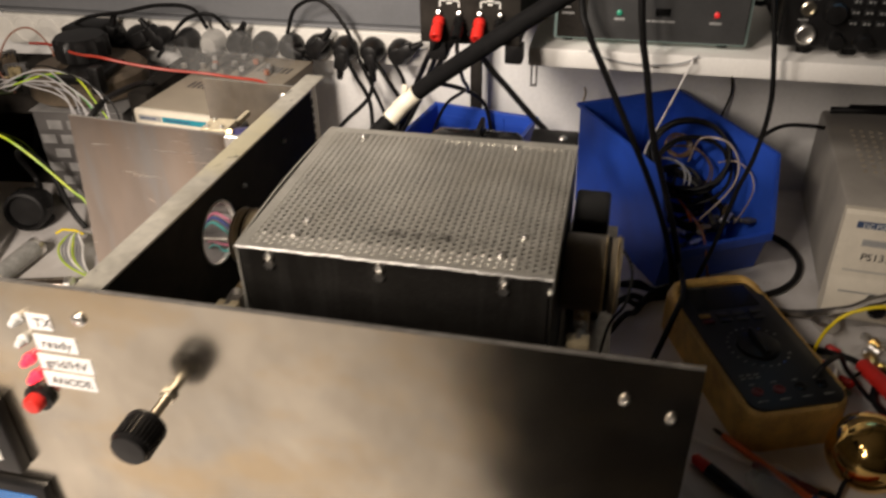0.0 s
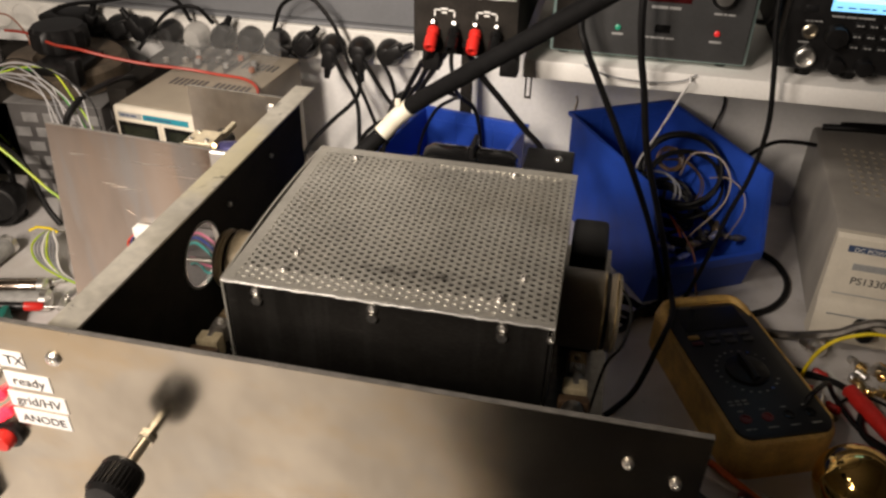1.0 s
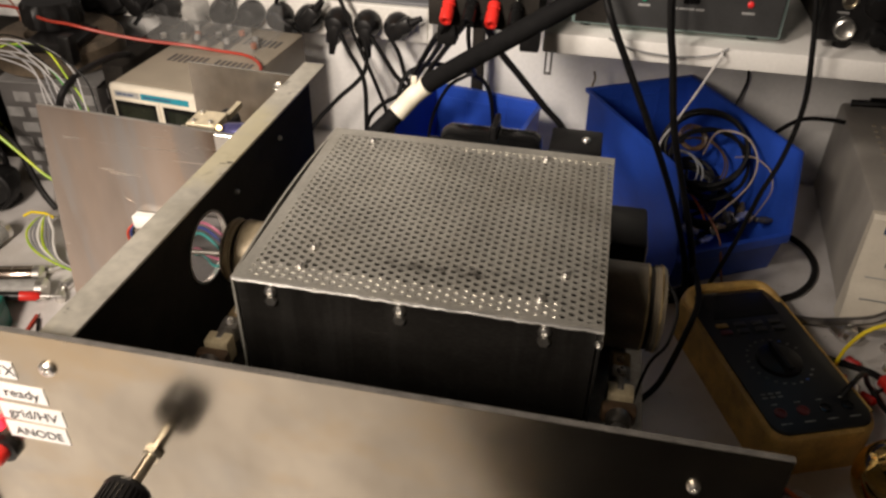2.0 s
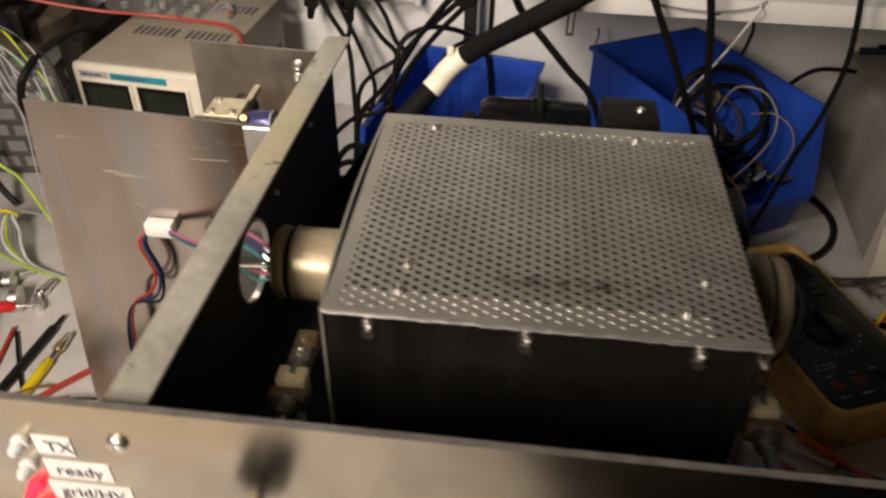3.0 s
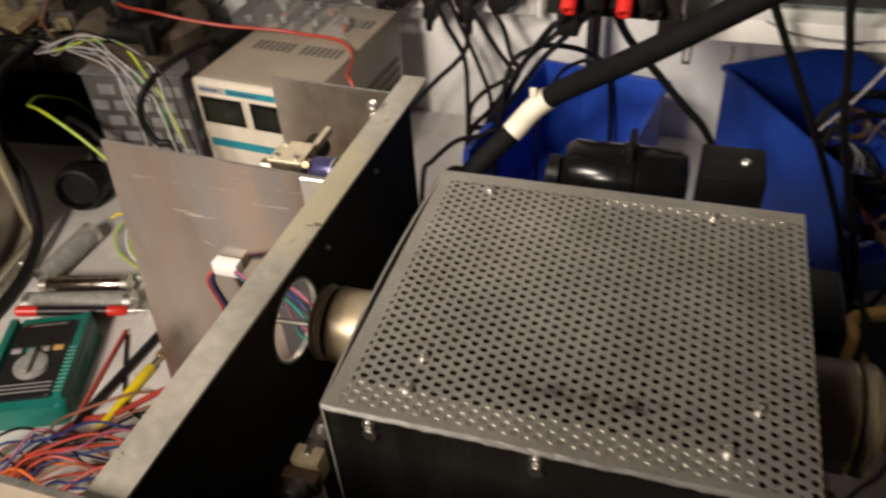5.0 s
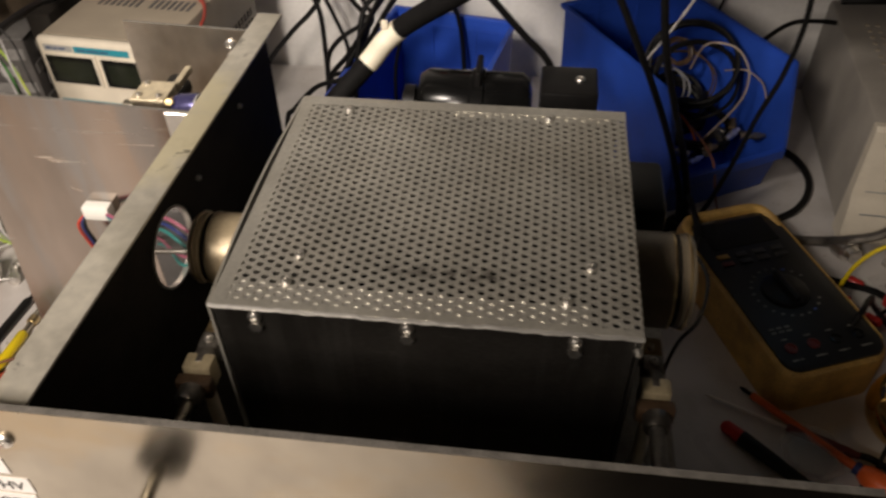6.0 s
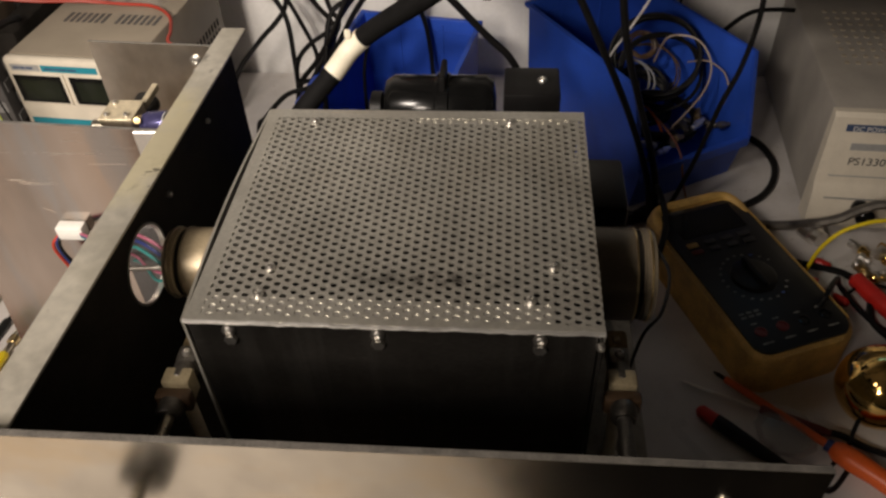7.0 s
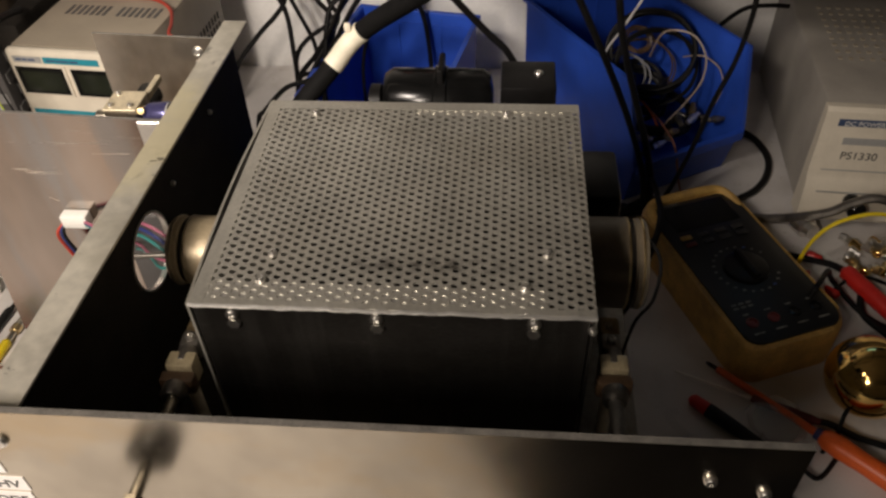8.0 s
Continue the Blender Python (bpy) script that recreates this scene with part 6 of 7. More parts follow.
for k in range(16):
    x, y = rng.uniform(0.43, 0.56), rng.uniform(0.20, 0.37)
    if math.hypot(x - 0.464, y - 0.206) < 0.045:
        x += 0.07
    a = rng.uniform(0, 360)
    m = pose(x, y, 0, 0, 0, a)
    kind = k % 4
    if kind == 0:
        single("circuit_board", boxed(-0.022, 0.022, -0.015, 0.015, 0.0, 0.003, bevel=0.0004, seg=1), PCB_MAT, "small green circuit board on the bench", "circuit board", m, "loose parts")
    elif kind == 1:
        single("connector", lathed([(0.0040, 0), (0.0050, 0.001), (0.0050, 0.010), (0.0038, 0.011), (0.0034, 0.020)], (0, 0, 0.0051), (1, 0, 0), 14), CHROME, "small bright connector on the bench", "connector", m, "loose parts")
    elif kind == 2:
        single("terminal_block", boxed(-0.010, 0.010, -0.006, 0.006, 0.0, 0.011, bevel=0.001), RED_PLASTIC if k % 8 == 2 else WHITE_PRINT, "small plastic terminal block on the bench", "terminal block", m, "loose parts")
    else:
        wire("hookup_wire", [m @ Vector(p) for p in ((-0.04, 0, 0.0025), (-0.02, 0.012, 0.010), (0.0, 0.004, 0.016), (0.022, -0.012, 0.008), (0.045, 0.0, 0.0025))], 0.0015, (BLACK_RUBBER, RED_WIRE, BLACK_RUBBER, BLUE_WIRE)[k // 4], "short hook-up wire among loose parts", "cable", 6, group="hook-up wires")
rng = random.Random(77)
for k in range(34):
    r, a = 0.030 * math.sqrt(rng.random()), rng.uniform(0, 6.28)
    x, y = 0.526 + r * math.cos(a), 0.388 + r * math.sin(a)
    if (x - 0.489) * 0.88 + (y - 0.361) * 0.46 < 0.016:
        x += 0.03
    d = Vector((rng.uniform(-1, 1), rng.uniform(-1, 1), rng.uniform(-0.1, 0.5))).normalized()
    bit = part("small_connector", lathed([(0.0022, 0), (0.0036, 0.001), (0.0036, 0.006), (0.0046, 0.0065), (0.0046, 0.012), (0.0030, 0.013)], (x, y, 0.0048 + 0.022 * (1 - r / 0.03) * rng.random()), d, 10), (CHROME, BRASS, CHROME, GOLD)[k % 4], None)
    tagged(bit, "small bright connector in a glittering heap on the bench", "connector", "heap of connectors")
for x, y in ((0.463, 0.392), (0.466, 0.341)):
    single("wire_cap", lathed([(0.0030, 0), (0.0050, 0.002), (0.0046, 0.014), (0.0020, 0.017)], (0, 0, 0.0051), (0.8, -0.6, 0), 14), RED_PLASTIC, "small red plastic cap on the bench", "cap", pose(x, y, 0), "loose parts")
single("paper_scrap", boxed(-0.030, 0.030, -0.024, 0.024, 0.0002, 0.0008), WHITE_PRINT, "scrap of white paper under loose parts on the bench", "paper", pose(0.468, 0.366, 0, 0, 0, 25))
single("clear_bag", lathed([(0.020, 0.0), (0.027, 0.003), (0.024, 0.008), (0.012, 0.011), (0.004, 0.010)], (0.385, 0.180, 0.0), (0, 0, 1), 9), FILM, "crumpled clear plastic bag on the bench", "plastic bag")


# ---- left of the amplifier: laboratory supply ----
def build_lab_supply():
    ob = thing("laboratory_supply", "cream laboratory power supply with two dark displays", "power supply", pose(-0.3950, 0.4800, 0, 0, 0, -5))
    w, d, h = 0.150, 0.225, 0.187
    case = part("case", boxed(0.001, w - 0.001, 0.012, d, 0.008, h - 0.001, bevel=0.003), CREAM_STEEL, ob, "cream painted steel case")
    bez = part("front_bezel", boxed(0.0, w, 0.0, 0.0118, 0.007, h, bevel=0.0055, seg=4), CREAM, ob, "ivory plastic front frame")
    for x in (0.02, w - 0.02):
        for y in (0.03, d - 0.03):
            part("foot", lathed([(0.008, 0), (0.009, 0.0078)], (x, y, 0), (0, 0, 1), 14), BLACK_RUBBER, ob)
    part("name_strip", boxed(0.009, 0.042, -0.0005, 0, h - 0.0145, h - 0.0070), GREY_PRINT, bez)
    part("name_strip", boxed(0.044, 0.108, -0.0005, 0, h - 0.0145, h - 0.0070), TEAL, bez, "teal printed name strip")
    text_bars(bez, 0.012, -0.0005, h - 0.0120, (0.007, 0.005, 0.008), 0.0024, material=NAVY)
    text_bars(bez, 0.048, -0.0005, h - 0.0120, (0.010, 0.014, 0.010), 0.0020, material=NAVY)
    for x in (0.006, 0.0705):
        win = part("display_frame", boxed(x, x + 0.0610, -0.002, -0.0002, h - 0.0540, h - 0.0160, bevel=0.0008), CREAM, bez)
        part("display", boxed(x + 0.003, x + 0.0580, -0.0026, -0.0021, h - 0.0510, h - 0.0185), BLACK_GLOSS, win, "dark glass display")
        part("display_segment_area", boxed(x + 0.009, x + 0.0545, -0.0029, -0.0027, h - 0.0470, h - 0.0235), LCD_OFF, win, "unlit greenish segment area")
    part("teal_stripe", boxed(0.008, 0.120, -0.0005, 0, h - 0.0830, h - 0.0730), TEAL, bez)
    for k in range(4):
        part("rotary_knob", lathed([(0.0105, 0), (0.0100, 0.012), (0.0080, 0.014)], (0.026 + 0.033 * k, 0, 0.052), (0, -1, 0), 24), GREY_RESIN, bez)
    for k, m in enumerate((RED_PLASTIC, BLACK_GLOSS, GREEN_RUBBER)):
        part("output_terminal", lathed([(0.0065, 0), (0.0070, 0.012), (0.0050, 0.015)], (0.036 + 0.038 * k, 0, 0.026), (0, -1, 0), 18), m, bez)
    for x0, y0 in ((0.026, 0.085), (0.026, 0.165), (0.088, 0.085), (0.088, 0.165)):
        for k in range(7):
            part("vent_slot", boxed(x0 + 0.0075 * k, x0 + 0.0040 + 0.0075 * k, y0, y0 + 0.022, h - 0.001, h - 0.0006), CASE_DARK, case)
    vents = bmesh.new()
    for j in range(16):
        for k in range(6):
            add_box(vents, w - 0.001, w - 0.0006, 0.070 + 0.009 * j, 0.0735 + 0.009 * j, 0.060 + 0.013 * k, 0.069 + 0.013 * k)
    part("side_vents", vents, BLACK_PAINT, case)
    return ob


build_lab_supply()


def build_tray():
    ob = thing("parts_tray", "clear plastic parts tray with small compartments on the power supply", "tray", pose(-0.3330, 0.6480, 0.1866, 0, 0, -5))
    w, d, h, t = 0.078, 0.043, 0.038, 0.0014
    part("tray_floor", boxed(-w, w, -d, d, 0.0, t), CLEAR, ob, "clear brittle plastic")
    for x in (-w, w - t):
        part("end_wall", boxed(x, x + t, -d, d, t, h), CLEAR, ob)
    for y in (-d, d - t):
        part("long_wall", boxed(-w + t, w - t, y, y + t, t, h), CLEAR, ob)
    for x in (-0.040, -0.012, 0.010, 0.034):
        part("divider", boxed(x, x + t, -d + t, d - t, t, h * 0.7), CLEAR, ob)
    return ob


build_tray()
rng = random.Random(31)
for k in range(12):
    m = pose(-0.333 + rng.uniform(-0.066, 0.066), 0.648 + rng.uniform(-0.030, 0.030), 0.1882, 0, 0, rng.uniform(0, 180))
    single("small_part", lathed([(0.0030, 0), (0.0042, 0.001), (0.0042, 0.007), (0.0020, 0.008)], (0, 0, 0), (0, 0, 1), 10), (CHROME, GREY_RESIN, GREY_RESIN, PINK_WIRE)[k % 4], "small loose part in the clear tray", "small part", m, "parts in the tray")

wire("red_lead", [(-0.655, 0.640, 0.206), (-0.600, 0.615, 0.215), (-0.530, 0.575, 0.219), (-0.484, 0.560, 0.222), (-0.444, 0.566, 0.213), (-0.398, 0.578, 0.203), (-0.350, 0.596, 0.194), (-0.310, 0.600, 0.1892), (-0.268, 0.594, 0.1890), (-0.240, 0.570, 0.1890), (-0.226, 0.535, 0.1892), (-0.221, 0.512, 0.1892), (-0.210, 0.500, 0.180), (-0.202, 0.490, 0.100), (-0.200, 0.480, 0.020), (-0.20, 0.47, 0.0028)], 0.0020, RED_WIRE, "thick red lead lying over the power supply", group="test leads")


# ---- variable transformer on a slotted case ----
def build_variac():
    ob = thing("variable_transformer", "open variable transformer with brown winding and large black knob", "transformer", pose(-0.5500, 0.6180, 0, 0, 0, 6))
    case = part("case", boxed(-0.050, 0.085, -0.085, 0.085, 0.0, 0.1488, bevel=0.003), CASE_DARK, ob, "dark case with staggered grey pads")
    for j in range(6):
        for k in range(5):
            o = 0.015 * (j % 2)
            if k < 4:
                part("pad", boxed(-0.046 + 0.030 * k + o, -0.024 + 0.030 * k + o, -0.0862, -0.0851, 0.012 + 0.022 * j, 0.026 + 0.022 * j, bevel=0.0006, seg=1), PAD_GREY, case)
            part("pad", boxed(0.0851, 0.0862, -0.078 + 0.030 * k + o, -0.056 + 0.030 * k + o, 0.012 + 0.022 * j, 0.026 + 0.022 * j, bevel=0.0006, seg=1), PAD_GREY, case)
    part("top_plate", boxed(-0.052, 0.087, -0.087, 0.087, 0.1490, 0.1500, bevel=0.0004, seg=1), PAD_GREY, case)
    part("winding", lathed([(0.040, 0.1502), (0.076, 0.1502), (0.083, 0.156), (0.083, 0.180), (0.076, 0.187), (0.042, 0.187), (0.036, 0.180), (0.036, 0.156)], (0, 0, 0), (0, 0, 1), 56), COPPER_WOUND, ob, "dusty brown ring winding")
    part("hub", lathed([(0.034, 0.1502), (0.034, 0.178), (0.012, 0.182), (0.012, 0.200)], (0, 0, 0), (0, 0, 1), 30), BLACK_PLASTIC, ob)
    part("wiper_arm", boxed(-0.008, 0.060, -0.080, 0.0, 0.1875, 0.1975, bevel=0.002), BLACK_PLASTIC, ob)
    part("wiper_brush", boxed(0.050, 0.066, -0.088, -0.068, 0.176, 0.214, bevel=0.003), BLACK_PLASTIC, ob)
    knob = bmesh.new()
    n = 48
    prof = [(0.026, 0.196), (0.037, 0.199), (0.039, 0.206), (0.038, 0.226), (0.033, 0.231), (0.012, 0.232)]
    rings = []
    for r, h in prof:
        ring = []
        for k in range(n):
            a = 2 * math.pi * k / n
            rr = r * (1 - (0.08 if r > 0.034 and k % 6 < 2 else 0.0))
            ring.append(knob.verts.new((rr * math.cos(a), rr * math.sin(a), h)))
        rings.append(ring)
    for a, b in zip(rings, rings[1:]):
        for k in range(n):
            knob.faces.new((a[k], a[(k + 1) % n], b[(k + 1) % n], b[k]))
    knob.faces.new(rings[0][::-1])
    knob.faces.new(rings[-1])
    part("knob", knob, BLACK_PLASTIC, ob, "large fluted black knob")
    return ob


build_variac()
single("black_module", boxed(-0.4560, -0.4250, 0.560, 0.735, 0.0, 0.172, bevel=0.004), BLACK_PAINT, "tall black module standing beside the power supply", "module")


def build_black_case():
    ob = thing("black_case", "black steel case with an open front behind the aluminium enclosure", "case", pose(-0.7820, 0.6570, 0, 0, 0, 6))
    w, d, h = 0.170, 0.088, 0.148
    part("top_plate", boxed(-w, w, -d, d, h - 0.002, h, bevel=0.0006, seg=1), BLACK_PAINT, ob)
    part("rear_plate", boxed(-w, w, d - 0.002, d, 0.0022, h - 0.0022), BLACK_PAINT, ob)
    part("floor_plate", boxed(-w, w, -d, d, 0.0, 0.002), BLACK_PAINT, ob)
    for x in (-w, w - 0.002):
        part("side_plate", boxed(x, x + 0.002, -d, d - 0.0022, 0.0022, h - 0.0022), BLACK_PAINT, ob)
    part("front_bar", boxed(-w + 0.0022, w - 0.0022, -d, -d + 0.002, h - 0.030, h - 0.0022), BLACK_PAINT, ob)
    return ob


build_black_case()
rng = random.Random(12)
HARNESS = ((PALE_WIRE, "pale grey"), (PALE_WIRE, "pale grey"), (GREY_WIRE, "grey"), (PALE_WIRE, "pale grey"), (PALE_WIRE, "pale grey"), (BLACK_RUBBER, "black"), (GREEN_WIRE, "green"), (PALE_WIRE, "pale grey"), (EARTH_WIRE, "yellow and green"), (PALE_WIRE, "pale grey"), (BLACK_RUBBER, "black"))
INNER = ((-0.690, 0.580, 0.152), (-0.580, 0.480, 0.204), (-0.505, 0.455, 0.222), (-0.450, 0.432, 0.216), (-0.428, 0.420, 0.190), (-0.415, 0.408, 0.160), (-0.408, 0.395, 0.090), (-0.400, 0.370, 0.004))
OUTER = ((-0.672, 0.584, 0.152), (-0.550, 0.465, 0.215), (-0.485, 0.450, 0.242), (-0.425, 0.430, 0.246), (-0.386, 0.420, 0.222), (-0.362, 0.408, 0.185), (-0.350, 0.395, 0.090), (-0.345, 0.370, 0.004))
for k, (g, tone) in enumerate(HARNESS):
    u = k / 10
    line = [Vector(a).lerp(Vector(b), u) + Vector([rng.uniform(-0.007, 0.007) for _ in range(3)]) for a, b in zip(INNER, OUTER)]
    line[0].y += 0.008
    line[0].z, line[-1].z = 0.1500 + 0.003 * (k % 3), 0.002
    wire("harness_wire", line, 0.0010, g, tone + " wire of an arching loose harness", group="harness wires", seg=6)
wire("harness_cable", [(-0.432, 0.590, 0.1765), (-0.412, 0.530, 0.199), (-0.402, 0.470, 0.211), (-0.390, 0.425, 0.219), (-0.393, 0.404, 0.211), (-0.398, 0.398, 0.198), (-0.401, 0.397, 0.177), (-0.391, 0.397, 0.157), (-0.376, 0.402, 0.148), (-0.366, 0.408, 0.080), (-0.360, 0.410, 0.0045)], 0.0040, BLACK_RUBBER, "thick black cable bending beside the power supply")
wire("earth_wire", [(-0.700, 0.640, 0.0045), (-0.690, 0.600, 0.060), (-0.655, 0.520, 0.116), (-0.608, 0.455, 0.145), (-0.560, 0.420, 0.165), (-0.522, 0.400, 0.170), (-0.492, 0.400, 0.146), (-0.452, 0.400, 0.105), (-0.435, 0.400, 0.087), (-0.405, 0.388, 0.030), (-0.385, 0.378, 0.0022)], 0.0017, EARTH_WIRE, "yellow and green earth wire hanging behind the shield plate")


# ---- aluminium enclosure ----
def build_enclosure():
    ob = thing("aluminium_enclosure", "bare aluminium enclosure standing on the bench", "enclosure", pose(-0.5950, 0.3700, 0, 0, 0, 10))
    part("side_panel", boxed(-0.003, 0.0, -0.330, 0.0, 0.0, 0.262, bevel=0.0006, seg=1), ENCLOSURE_ALU, ob, "bare brushed aluminium side panel")
    part("corner_profile", boxed(-0.020, 0.0035, 0.0003, 0.014, 0.0, 0.268, bevel=0.001), EDGE_ALU, ob)
    part("lower_rail", boxed(0.0002, 0.005, -0.330, 0.0, 0.0, 0.016, bevel=0.0008, seg=1), EDGE_ALU, ob)
    part("top_panel", boxed(-0.250, 0.0, -0.330, 0.0, 0.2623, 0.2653, bevel=0.0006, seg=1), ENCLOSURE_ALU, ob)
    part("back_panel", boxed(-0.250, -0.0205, 0.0003, 0.003, 0.0, 0.262), ENCLOSURE_ALU, ob)
    part("front_panel", boxed(-0.250, 0.0, -0.334, -0.3303, 0.0, 0.262), ENCLOSURE_ALU, ob)
    part("side_panel", boxed(-0.250, -0.247, -0.330, 0.0, 0.0, 0.262), ENCLOSURE_ALU, ob)
    for k in range(5):
        screw(ob, (0.005, -0.300 + 0.065 * k, 0.008), (1, 0, 0), key="box_screw")
    screw(ob, (0.0, -0.030, 0.130), (1, 0, 0), BRASS, key="brass_screw", r=0.002)
    return ob


build_enclosure()
def build_small_transformer(m, tone):
    ob = thing("small_transformer", "dusty open transformer with a yellowed bobbin on the black case", "transformer", m, group="parts on the black case")
    core = part("core", boxed(-0.026, 0.026, -0.009, 0.009, 0.0, 0.040, bevel=0.001), CASE_DARK, ob, "dark laminated core")
    for z in (0.008, 0.016, 0.024, 0.032):
        part("lamination", boxed(-0.0266, 0.0266, -0.0084, 0.0084, z, z + 0.0012), GREY_STEEL, core)
    part("bobbin", boxed(-0.016, 0.016, -0.019, 0.019, 0.005, 0.035, bevel=0.004), tone, ob, "yellowed paper-wrapped bobbin")
    for x in (-0.010, 0.0, 0.010):
        part("solder_lug", rod((x, -0.0188, 0.032), (x, -0.0215, 0.043), 0.0008, 8), BRASS, ob)
    return ob


build_small_transformer(pose(-0.694, 0.640, 0.148, 0, 0, 24) @ Matrix.Scale(0.6, 4), DUSTY_WOOD)
build_small_transformer(pose(-0.738, 0.672, 0.148, 0, 0, 70) @ Matrix.Scale(0.7, 4), COPPER_WOUND)
single("base_board", boxed(-0.095, 0.095, -0.055, 0.055, 0.0, 0.0120, bevel=0.002, seg=1), DUSTY_WOOD, "dusty brown wooden base board lying on the black case", "board", pose(-0.855, 0.650, 0.148, 0, 0, 10), "parts on the black case")
for x, y, a, k in ((-0.905, 0.640, 15, 0.55), (-0.800, 0.668, -30, 0.5), (-0.850, 0.625, 60, 0.45)):
    build_small_transformer(pose(x, y, 0.160, 0, 0, a) @ Matrix.Scale(k, 4), COPPER_WOUND)
wire("component_lead", [(-0.930, 0.620, 0.1615), (-0.890, 0.600, 0.176), (-0.840, 0.596, 0.172), (-0.790, 0.610, 0.1615), (-0.740, 0.590, 0.156), (-0.700, 0.580, 0.151)], 0.0032, BLACK_RUBBER, "black lead lying over dusty parts on the black case", group="parts on the black case")
single("circuit_board", boxed(-0.032, 0.032, -0.022, 0.022, 0.0, 0.0018, bevel=0.0003, seg=1), PCB_MAT, "dusty circuit board lying on the black case", "circuit board", pose(-0.700, 0.596, 0.148, 0, 0, 12), "parts on the black case")
for x, y, a in ((-0.710, 0.600, 20), (-0.692, 0.591, 75), (-0.684, 0.604, 10)):
    single("electronic_part", lathed([(0.0045, 0.0), (0.0050, 0.001), (0.0050, 0.014), (0.0040, 0.015)], (0, 0, 0), (0, 0, 1), 14), BLACK_GLOSS if a > 15 else BRASS, "small cylindrical part on the dusty circuit board", "electronic part", pose(x, y, 0.1498, 0, 0, a), "parts on the black case")
for pts, m in (([(-0.755, 0.615, 0.1500), (-0.725, 0.620, 0.170), (-0.692, 0.598, 0.188), (-0.668, 0.580, 0.176), (-0.656, 0.582, 0.1500)], PINK_WIRE), ([(-0.740, 0.640, 0.1500), (-0.712, 0.664, 0.205), (-0.677, 0.676, 0.216), (-0.650, 0.676, 0.180), (-0.652, 0.656, 0.1500)], PINK_WIRE), ([(-0.760, 0.590, 0.1500), (-0.720, 0.576, 0.162), (-0.680, 0.578, 0.166), (-0.654, 0.596, 0.1500)], BLACK_RUBBER)):
    wire("component_lead", pts, 0.0014, m, "thin lead looping over dusty parts on the black case", group="parts on the black case", seg=6)
wire("heavy_cable", [(-0.700, 0.590, 0.1535), (-0.668, 0.480, 0.158), (-0.625, 0.412, 0.130), (-0.598, 0.396, 0.080), (-0.582, 0.372, 0.030), (-0.570, 0.330, 0.010), (-0.556, 0.270, 0.0068), (-0.552, 0.2, 0.0068), (-0.55, 0.05, 0.0070)], 0.0066, BLACK_RUBBER, "heavy black cable along the aluminium enclosure")


def build_schuko():
    ob = thing("cable_socket", "large black rubber cable socket lying on the bench", "plug", pose(-0.5850, 0.4660, 0.0))
    d = Vector((0.30, -0.93, 0.20)).normalized()
    part("body", lathed([(0.012, -0.045), (0.017, -0.035), (0.024, -0.014), (0.028, -0.004), (0.0290, 0.004), (0.0290, 0.022), (0.0270, 0.027), (0.0235, 0.028), (0.0220, 0.018), (0.0004, 0.018)], (0, 0, 0.030), d, 36), BLACK_RUBBER, ob)
    part("insert", lathed([(0.0215, 0.018), (0.0215, 0.0186)], (0, 0, 0.030), d, 28), BLACK_PLASTIC, ob)
    for k in range(10):
        a = 2 * math.pi * k / 10
        rib = rod((0.0285 * math.cos(a), 0.0285 * math.sin(a), 0.002), (0.0285 * math.cos(a), 0.0285 * math.sin(a), 0.021), 0.0016, 8)
        rib.transform(Matrix.Translation((0, 0, 0.030)) @ d.to_track_quat("Z", "Y").to_matrix().to_4x4())
        part("grip_rib", rib, BLACK_RUBBER, ob)
    part("rest", boxed(-0.018, 0.018, -0.012, 0.020, 0.0, 0.010, bevel=0.004), BLACK_RUBBER, ob)
    return ob


build_schuko()
wire("heavy_cable", [(-0.600, 0.508, 0.022), (-0.622, 0.530, 0.040), (-0.620, 0.510, 0.085), (-0.590, 0.492, 0.104), (-0.548, 0.480, 0.084), (-0.524, 0.470, 0.030), (-0.505, 0.465, 0.0045)], 0.0042, BLACK_RUBBER, "heavy black cable of the rubber socket")


# ---- green multimeter ----
GH = 0.030
gm, gface, gholster = build_multimeter("black multimeter in a teal green rubber holster on the bench", pose(-0.4410, 0.1950, 0, 0, 0, 22), 0.082, 0.122, GH, GREEN_RUBBER, 0.0115, corner=0.010)
for sx in (-1, 1):
    rail = part("side_rail", boxed(sx * 0.0365 - 0.0042, sx * 0.0365 + 0.0042, -0.054, 0.056, GH - 0.0055, GH + 0.0045, bevel=0.0022), GREEN_RUBBER, gholster)
    for k in range(12):
        part("rail_rib", boxed(sx * 0.0365 - 0.0045, sx * 0.0365 + 0.0045, -0.050 + 0.0050 * k, -0.0477 + 0.0050 * k, GH + 0.0035, GH + 0.0054, bevel=0.0006, seg=1), GREEN_RUBBER, rail)
part("printed_name", boxed(-0.018, 0.018, 0.0452, 0.0468, GH, GH + 0.0003), FADED_PRINT, gface)
part("display", boxed(-0.024, 0.024, 0.0185, 0.0432, GH, GH + 0.0006, bevel=0.0002, seg=1), BLACK_GLOSS, gface, "dark unlit display")
for k in range(4):
    part("button", boxed(-0.026 + 0.0135 * k, -0.016 + 0.0135 * k, 0.0080, 0.0142, GH, GH + 0.0018, bevel=0.0006), (GREY_PRINT, GREEN_RUBBER, GREY_RESIN, YELLOW_RUBBER)[k], gface)
part("selector_dial", lathed([(0.0165, 0), (0.0160, 0.004), (0.0142, 0.005)], (0, -0.0110, GH), (0, 0, 1), 32), GREY_RESIN, gface, "grey selector dial")
part("dial_grip", boxed(-0.0035, 0.0035, -0.026, 0.004, GH + 0.0051, GH + 0.011, bevel=0.0018), GREY_RESIN, gface)
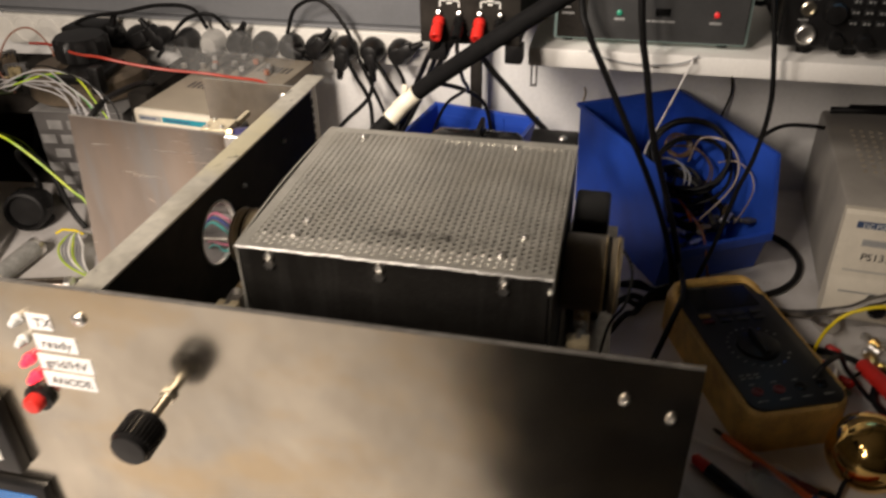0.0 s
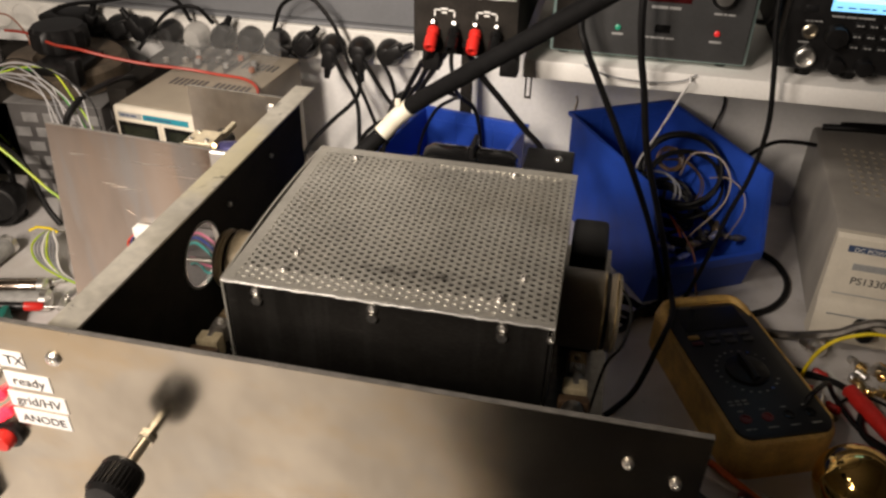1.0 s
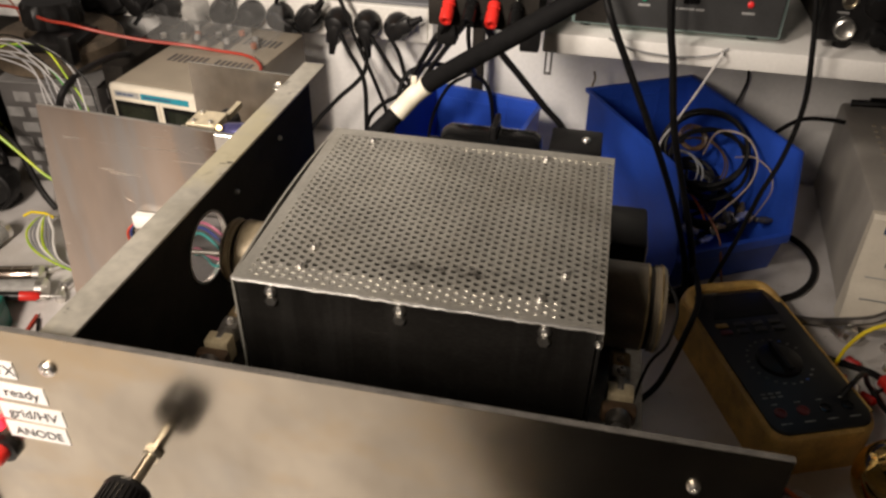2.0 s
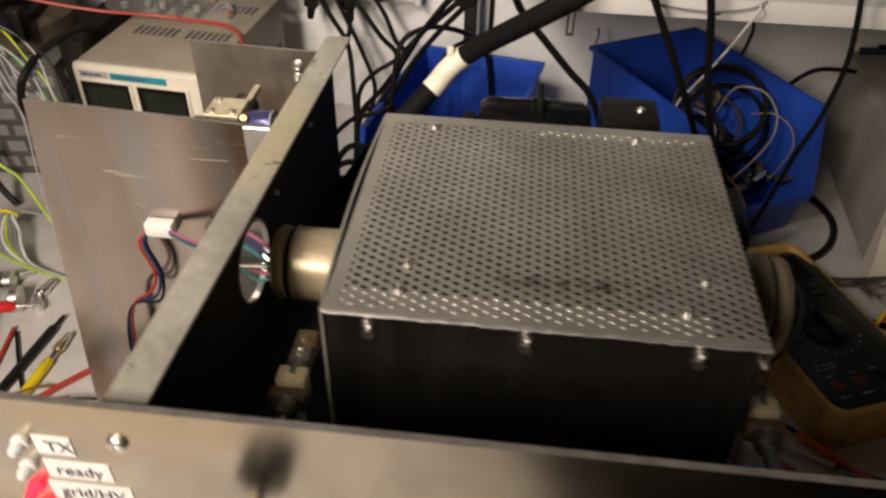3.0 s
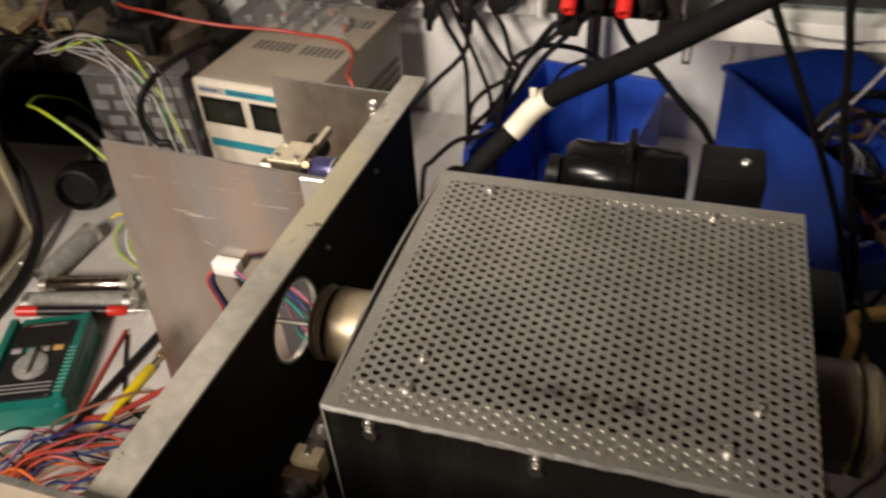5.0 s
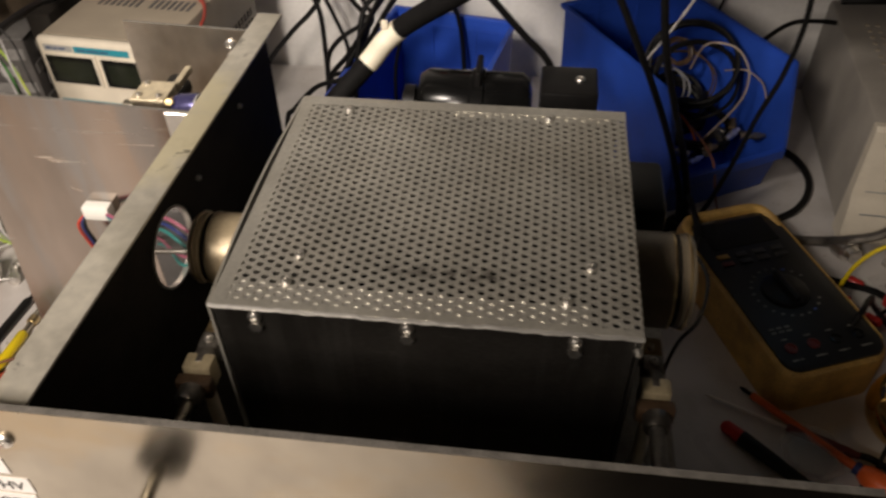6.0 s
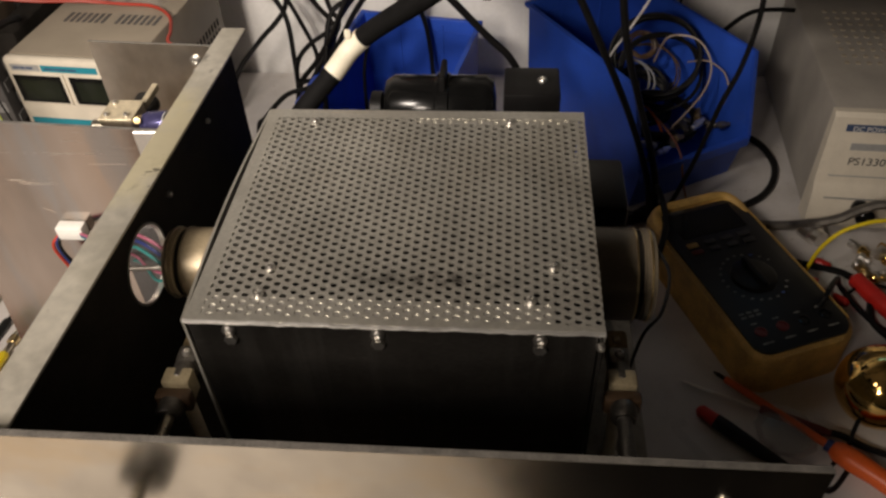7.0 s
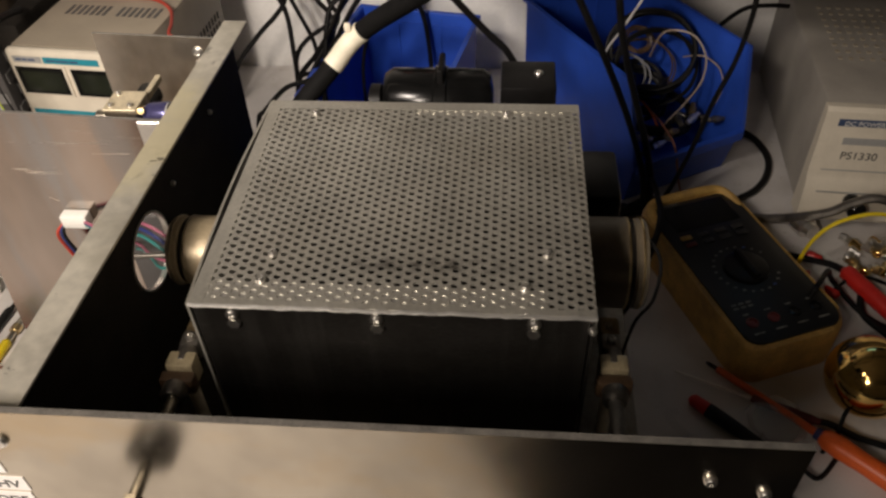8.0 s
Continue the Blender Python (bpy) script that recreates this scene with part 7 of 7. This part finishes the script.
for k in range(3):
    part("print_mark", boxed(-0.026, 0.026, -0.0335 - 0.0048 * k, -0.0325 - 0.0048 * k, GH, GH + 0.0003), GREY_PRINT, gface)
stick("test_probe", "test probe with red ends resting on the green multimeter", "test probe", (-0.500, 0.240, 0.037), (-0.381, 0.292, 0.016), [
    ("end_cap", [(0.0030, 0), (0.0056, 0.002), (0.0056, 0.022)], RED_PLASTIC),
    ("handle", [(0.0050, 0.022), (0.0046, 0.090)], BLACK_PLASTIC),
    ("collar", [(0.0056, 0.090), (0.0056, 0.106), (0.0030, 0.110)], RED_PLASTIC),
    ("needle", [(0.0011, 0.110), (0.0011, 0.130), (0.0002, 0.134)], CHROME)], group="test probes")

# ---- wirewound resistors and leads ----
for a, b, r, m in (((-0.520, 0.272, 0.013), (-0.410, 0.302, 0.013), 0.0125, GREY_RESIN), ((-0.525, 0.303, 0.012), (-0.432, 0.327, 0.012), 0.010, PLATE_ALU), ((-0.532, 0.312, 0.014), (-0.530, 0.395, 0.014), 0.0130, GREY_RESIN)):
    ln = (Vector(b) - Vector(a)).length
    stick("power_resistor", "long grey cement power resistor with bright end caps", "resistor", a, b, [
        ("core", [(r * 0.6, 0.0), (r, 0.006), (r, ln - 0.006), (r * 0.6, ln)], m),
        ("end_clip", [(r * 0.5, -0.004), (r * 1.02, -0.002), (r * 1.02, 0.0055)], CHROME),
        ("end_clip", [(r * 1.02, ln - 0.0055), (r * 1.02, ln + 0.002), (r * 0.5, ln + 0.004)], CHROME)], group="power resistors")
for k, (x, y) in enumerate(((-0.475, 0.318), (-0.440, 0.338), (-0.398, 0.318), (-0.388, 0.296))):
    single("connector", lathed([(0.0040, 0), (0.0055, 0.001), (0.0055, 0.010), (0.0042, 0.011), (0.0038, 0.022)], (0, 0, 0.0056), (1, 0, 0), 14), CHROME, "small bright connector beside the resistors", "connector", pose(x, y, 0, 0, 0, 40 * k), "loose parts")
stick("banana_plug", "yellow banana plug lead with a metal tip", "plug", (-0.340, 0.268, 0.0055), (-0.348, 0.140, 0.0050), [
    ("tip", [(0.0016, 0), (0.0030, 0.002), (0.0042, 0.014), (0.0042, 0.018), (0.0028, 0.020), (0.0028, 0.036)], NICKEL),
    ("spring", [(0.0050, 0.016), (0.0050, 0.024)], BRASS),
    ("sleeve", [(0.0036, 0.036), (0.0048, 0.038), (0.0048, 0.075), (0.0034, 0.085), (0.0032, 0.128)], YELLOW_WIRE)], group="test plugs")
stick("test_probe", "black test probe pointing to the shield plate", "test probe", (-0.358, 0.292, 0.0055), (-0.372, 0.150, 0.0050), [
    ("tip", [(0.0006, 0), (0.0018, 0.004), (0.0020, 0.018)], BLACK_PAINT),
    ("handle", [(0.0034, 0.018), (0.0044, 0.022), (0.0044, 0.110), (0.0030, 0.142)], BLACK_PLASTIC)], group="test probes")
wire("test_lead", [(-0.400, 0.080, 0.003), (-0.378, 0.150, 0.003), (-0.345, 0.170, 0.004), (-0.315, 0.205, 0.006), (-0.285, 0.235, 0.006), (-0.250, 0.245, 0.003), (-0.20, 0.22, 0.003)], 0.0028, RED_WIRE, "thick red lead on the bench", group="test leads")
wire("test_lead", [(-0.400, 0.270, 0.003), (-0.392, 0.230, 0.003), (-0.382, 0.180, 0.003), (-0.372, 0.130, 0.003), (-0.38, 0.07, 0.003)], 0.0020, RED_WIRE, "red test lead beside the green multimeter", group="test leads")
wire("test_lead", [(-0.395, 0.265, 0.0025), (-0.370, 0.225, 0.0025), (-0.345, 0.190, 0.0025), (-0.32, 0.175, 0.0025), (-0.28, 0.17, 0.0025)], 0.0018, BLACK_RUBBER, "black test lead beside the green multimeter", group="test leads")
rng = random.Random(17)
HEAP = (RED_WIRE, BLUE_WIRE, BLACK_RUBBER, PINK_WIRE, BLUE_WIRE, ORANGE_WIRE, BLACK_RUBBER, MAUVE_WIRE, RED_WIRE, PINK_WIRE)
for k in range(34):
    m = HEAP[k % 10]
    x0, y0 = rng.uniform(-0.46, -0.36), rng.uniform(0.030, 0.085)
    h = rng.uniform(0.010, 0.045)
    ang, ln = rng.uniform(0.25, 0.95), rng.uniform(0.10, 0.19)
    pts = [(x0, y0, 0.0022)]
    for j in range(1, 5):
        pts.append((x0 + ln * j / 5 * math.cos(ang) + rng.uniform(-0.010, 0.010), y0 + ln * j / 5 * math.sin(ang) + rng.uniform(-0.010, 0.010), 0.0022 + h * math.sin(math.pi * j / 5)))
    pts.append((x0 + ln * math.cos(ang), y0 + ln * math.sin(ang), 0.0022))
    wire("hookup_wire", pts, 0.0013, m, {RED_WIRE: "red", ORANGE_WIRE: "orange", BLUE_WIRE: "dark blue", PINK_WIRE: "brown", BLACK_RUBBER: "black", MAUVE_WIRE: "mauve"}[m] + " hook-up wire in a loose heap", group="hook-up wires", seg=6, steps=6)
for k in range(5):
    single("circuit_board", boxed(-0.018, 0.018, -0.012, 0.012, 0.0, 0.0035, bevel=0.0004, seg=1), PCB_MAT, "small circuit board under a heap of wires", "circuit board", pose(-0.41 + 0.035 * k, 0.040 + 0.018 * (k % 2), 0, 0, 0, 30 * k), "loose parts")
for k in range(8):
    m = (EARTH_WIRE, GREY_WIRE, GREY_WIRE, WHITE_WIRE)[k % 4]
    o = 0.0045 * k
    wire("hookup_wire", [(-0.478 + 0.2 * o, 0.452, 0.004), (-0.485 + 0.3 * o, 0.418, 0.026 + 0.1 * o), (-0.490 + o, 0.390 + 0.2 * o, 0.022), (-0.470 + 0.8 * o, 0.368 + 0.2 * o, 0.014 + 0.1 * o), (-0.430 + 0.2 * o, 0.352 + 0.1 * o, 0.010), (-0.385 + 0.2 * o, 0.345, 0.003)], 0.0015, m, "loose harness wire bundled by the shield plate", group="hook-up wires", seg=6)
tie = part("cable_tie", add_sweep(bmesh.new(), [Vector((-0.5095, 0.4135, 0.026)), Vector((-0.498, 0.4150, 0.0325)), Vector((-0.480, 0.4160, 0.0325)), Vector((-0.470, 0.4165, 0.027))], 0.0017, 8), YELLOW_WIRE, None)
tagged(tie, "yellow cable tie round a bundle of harness wires", "cable tie")
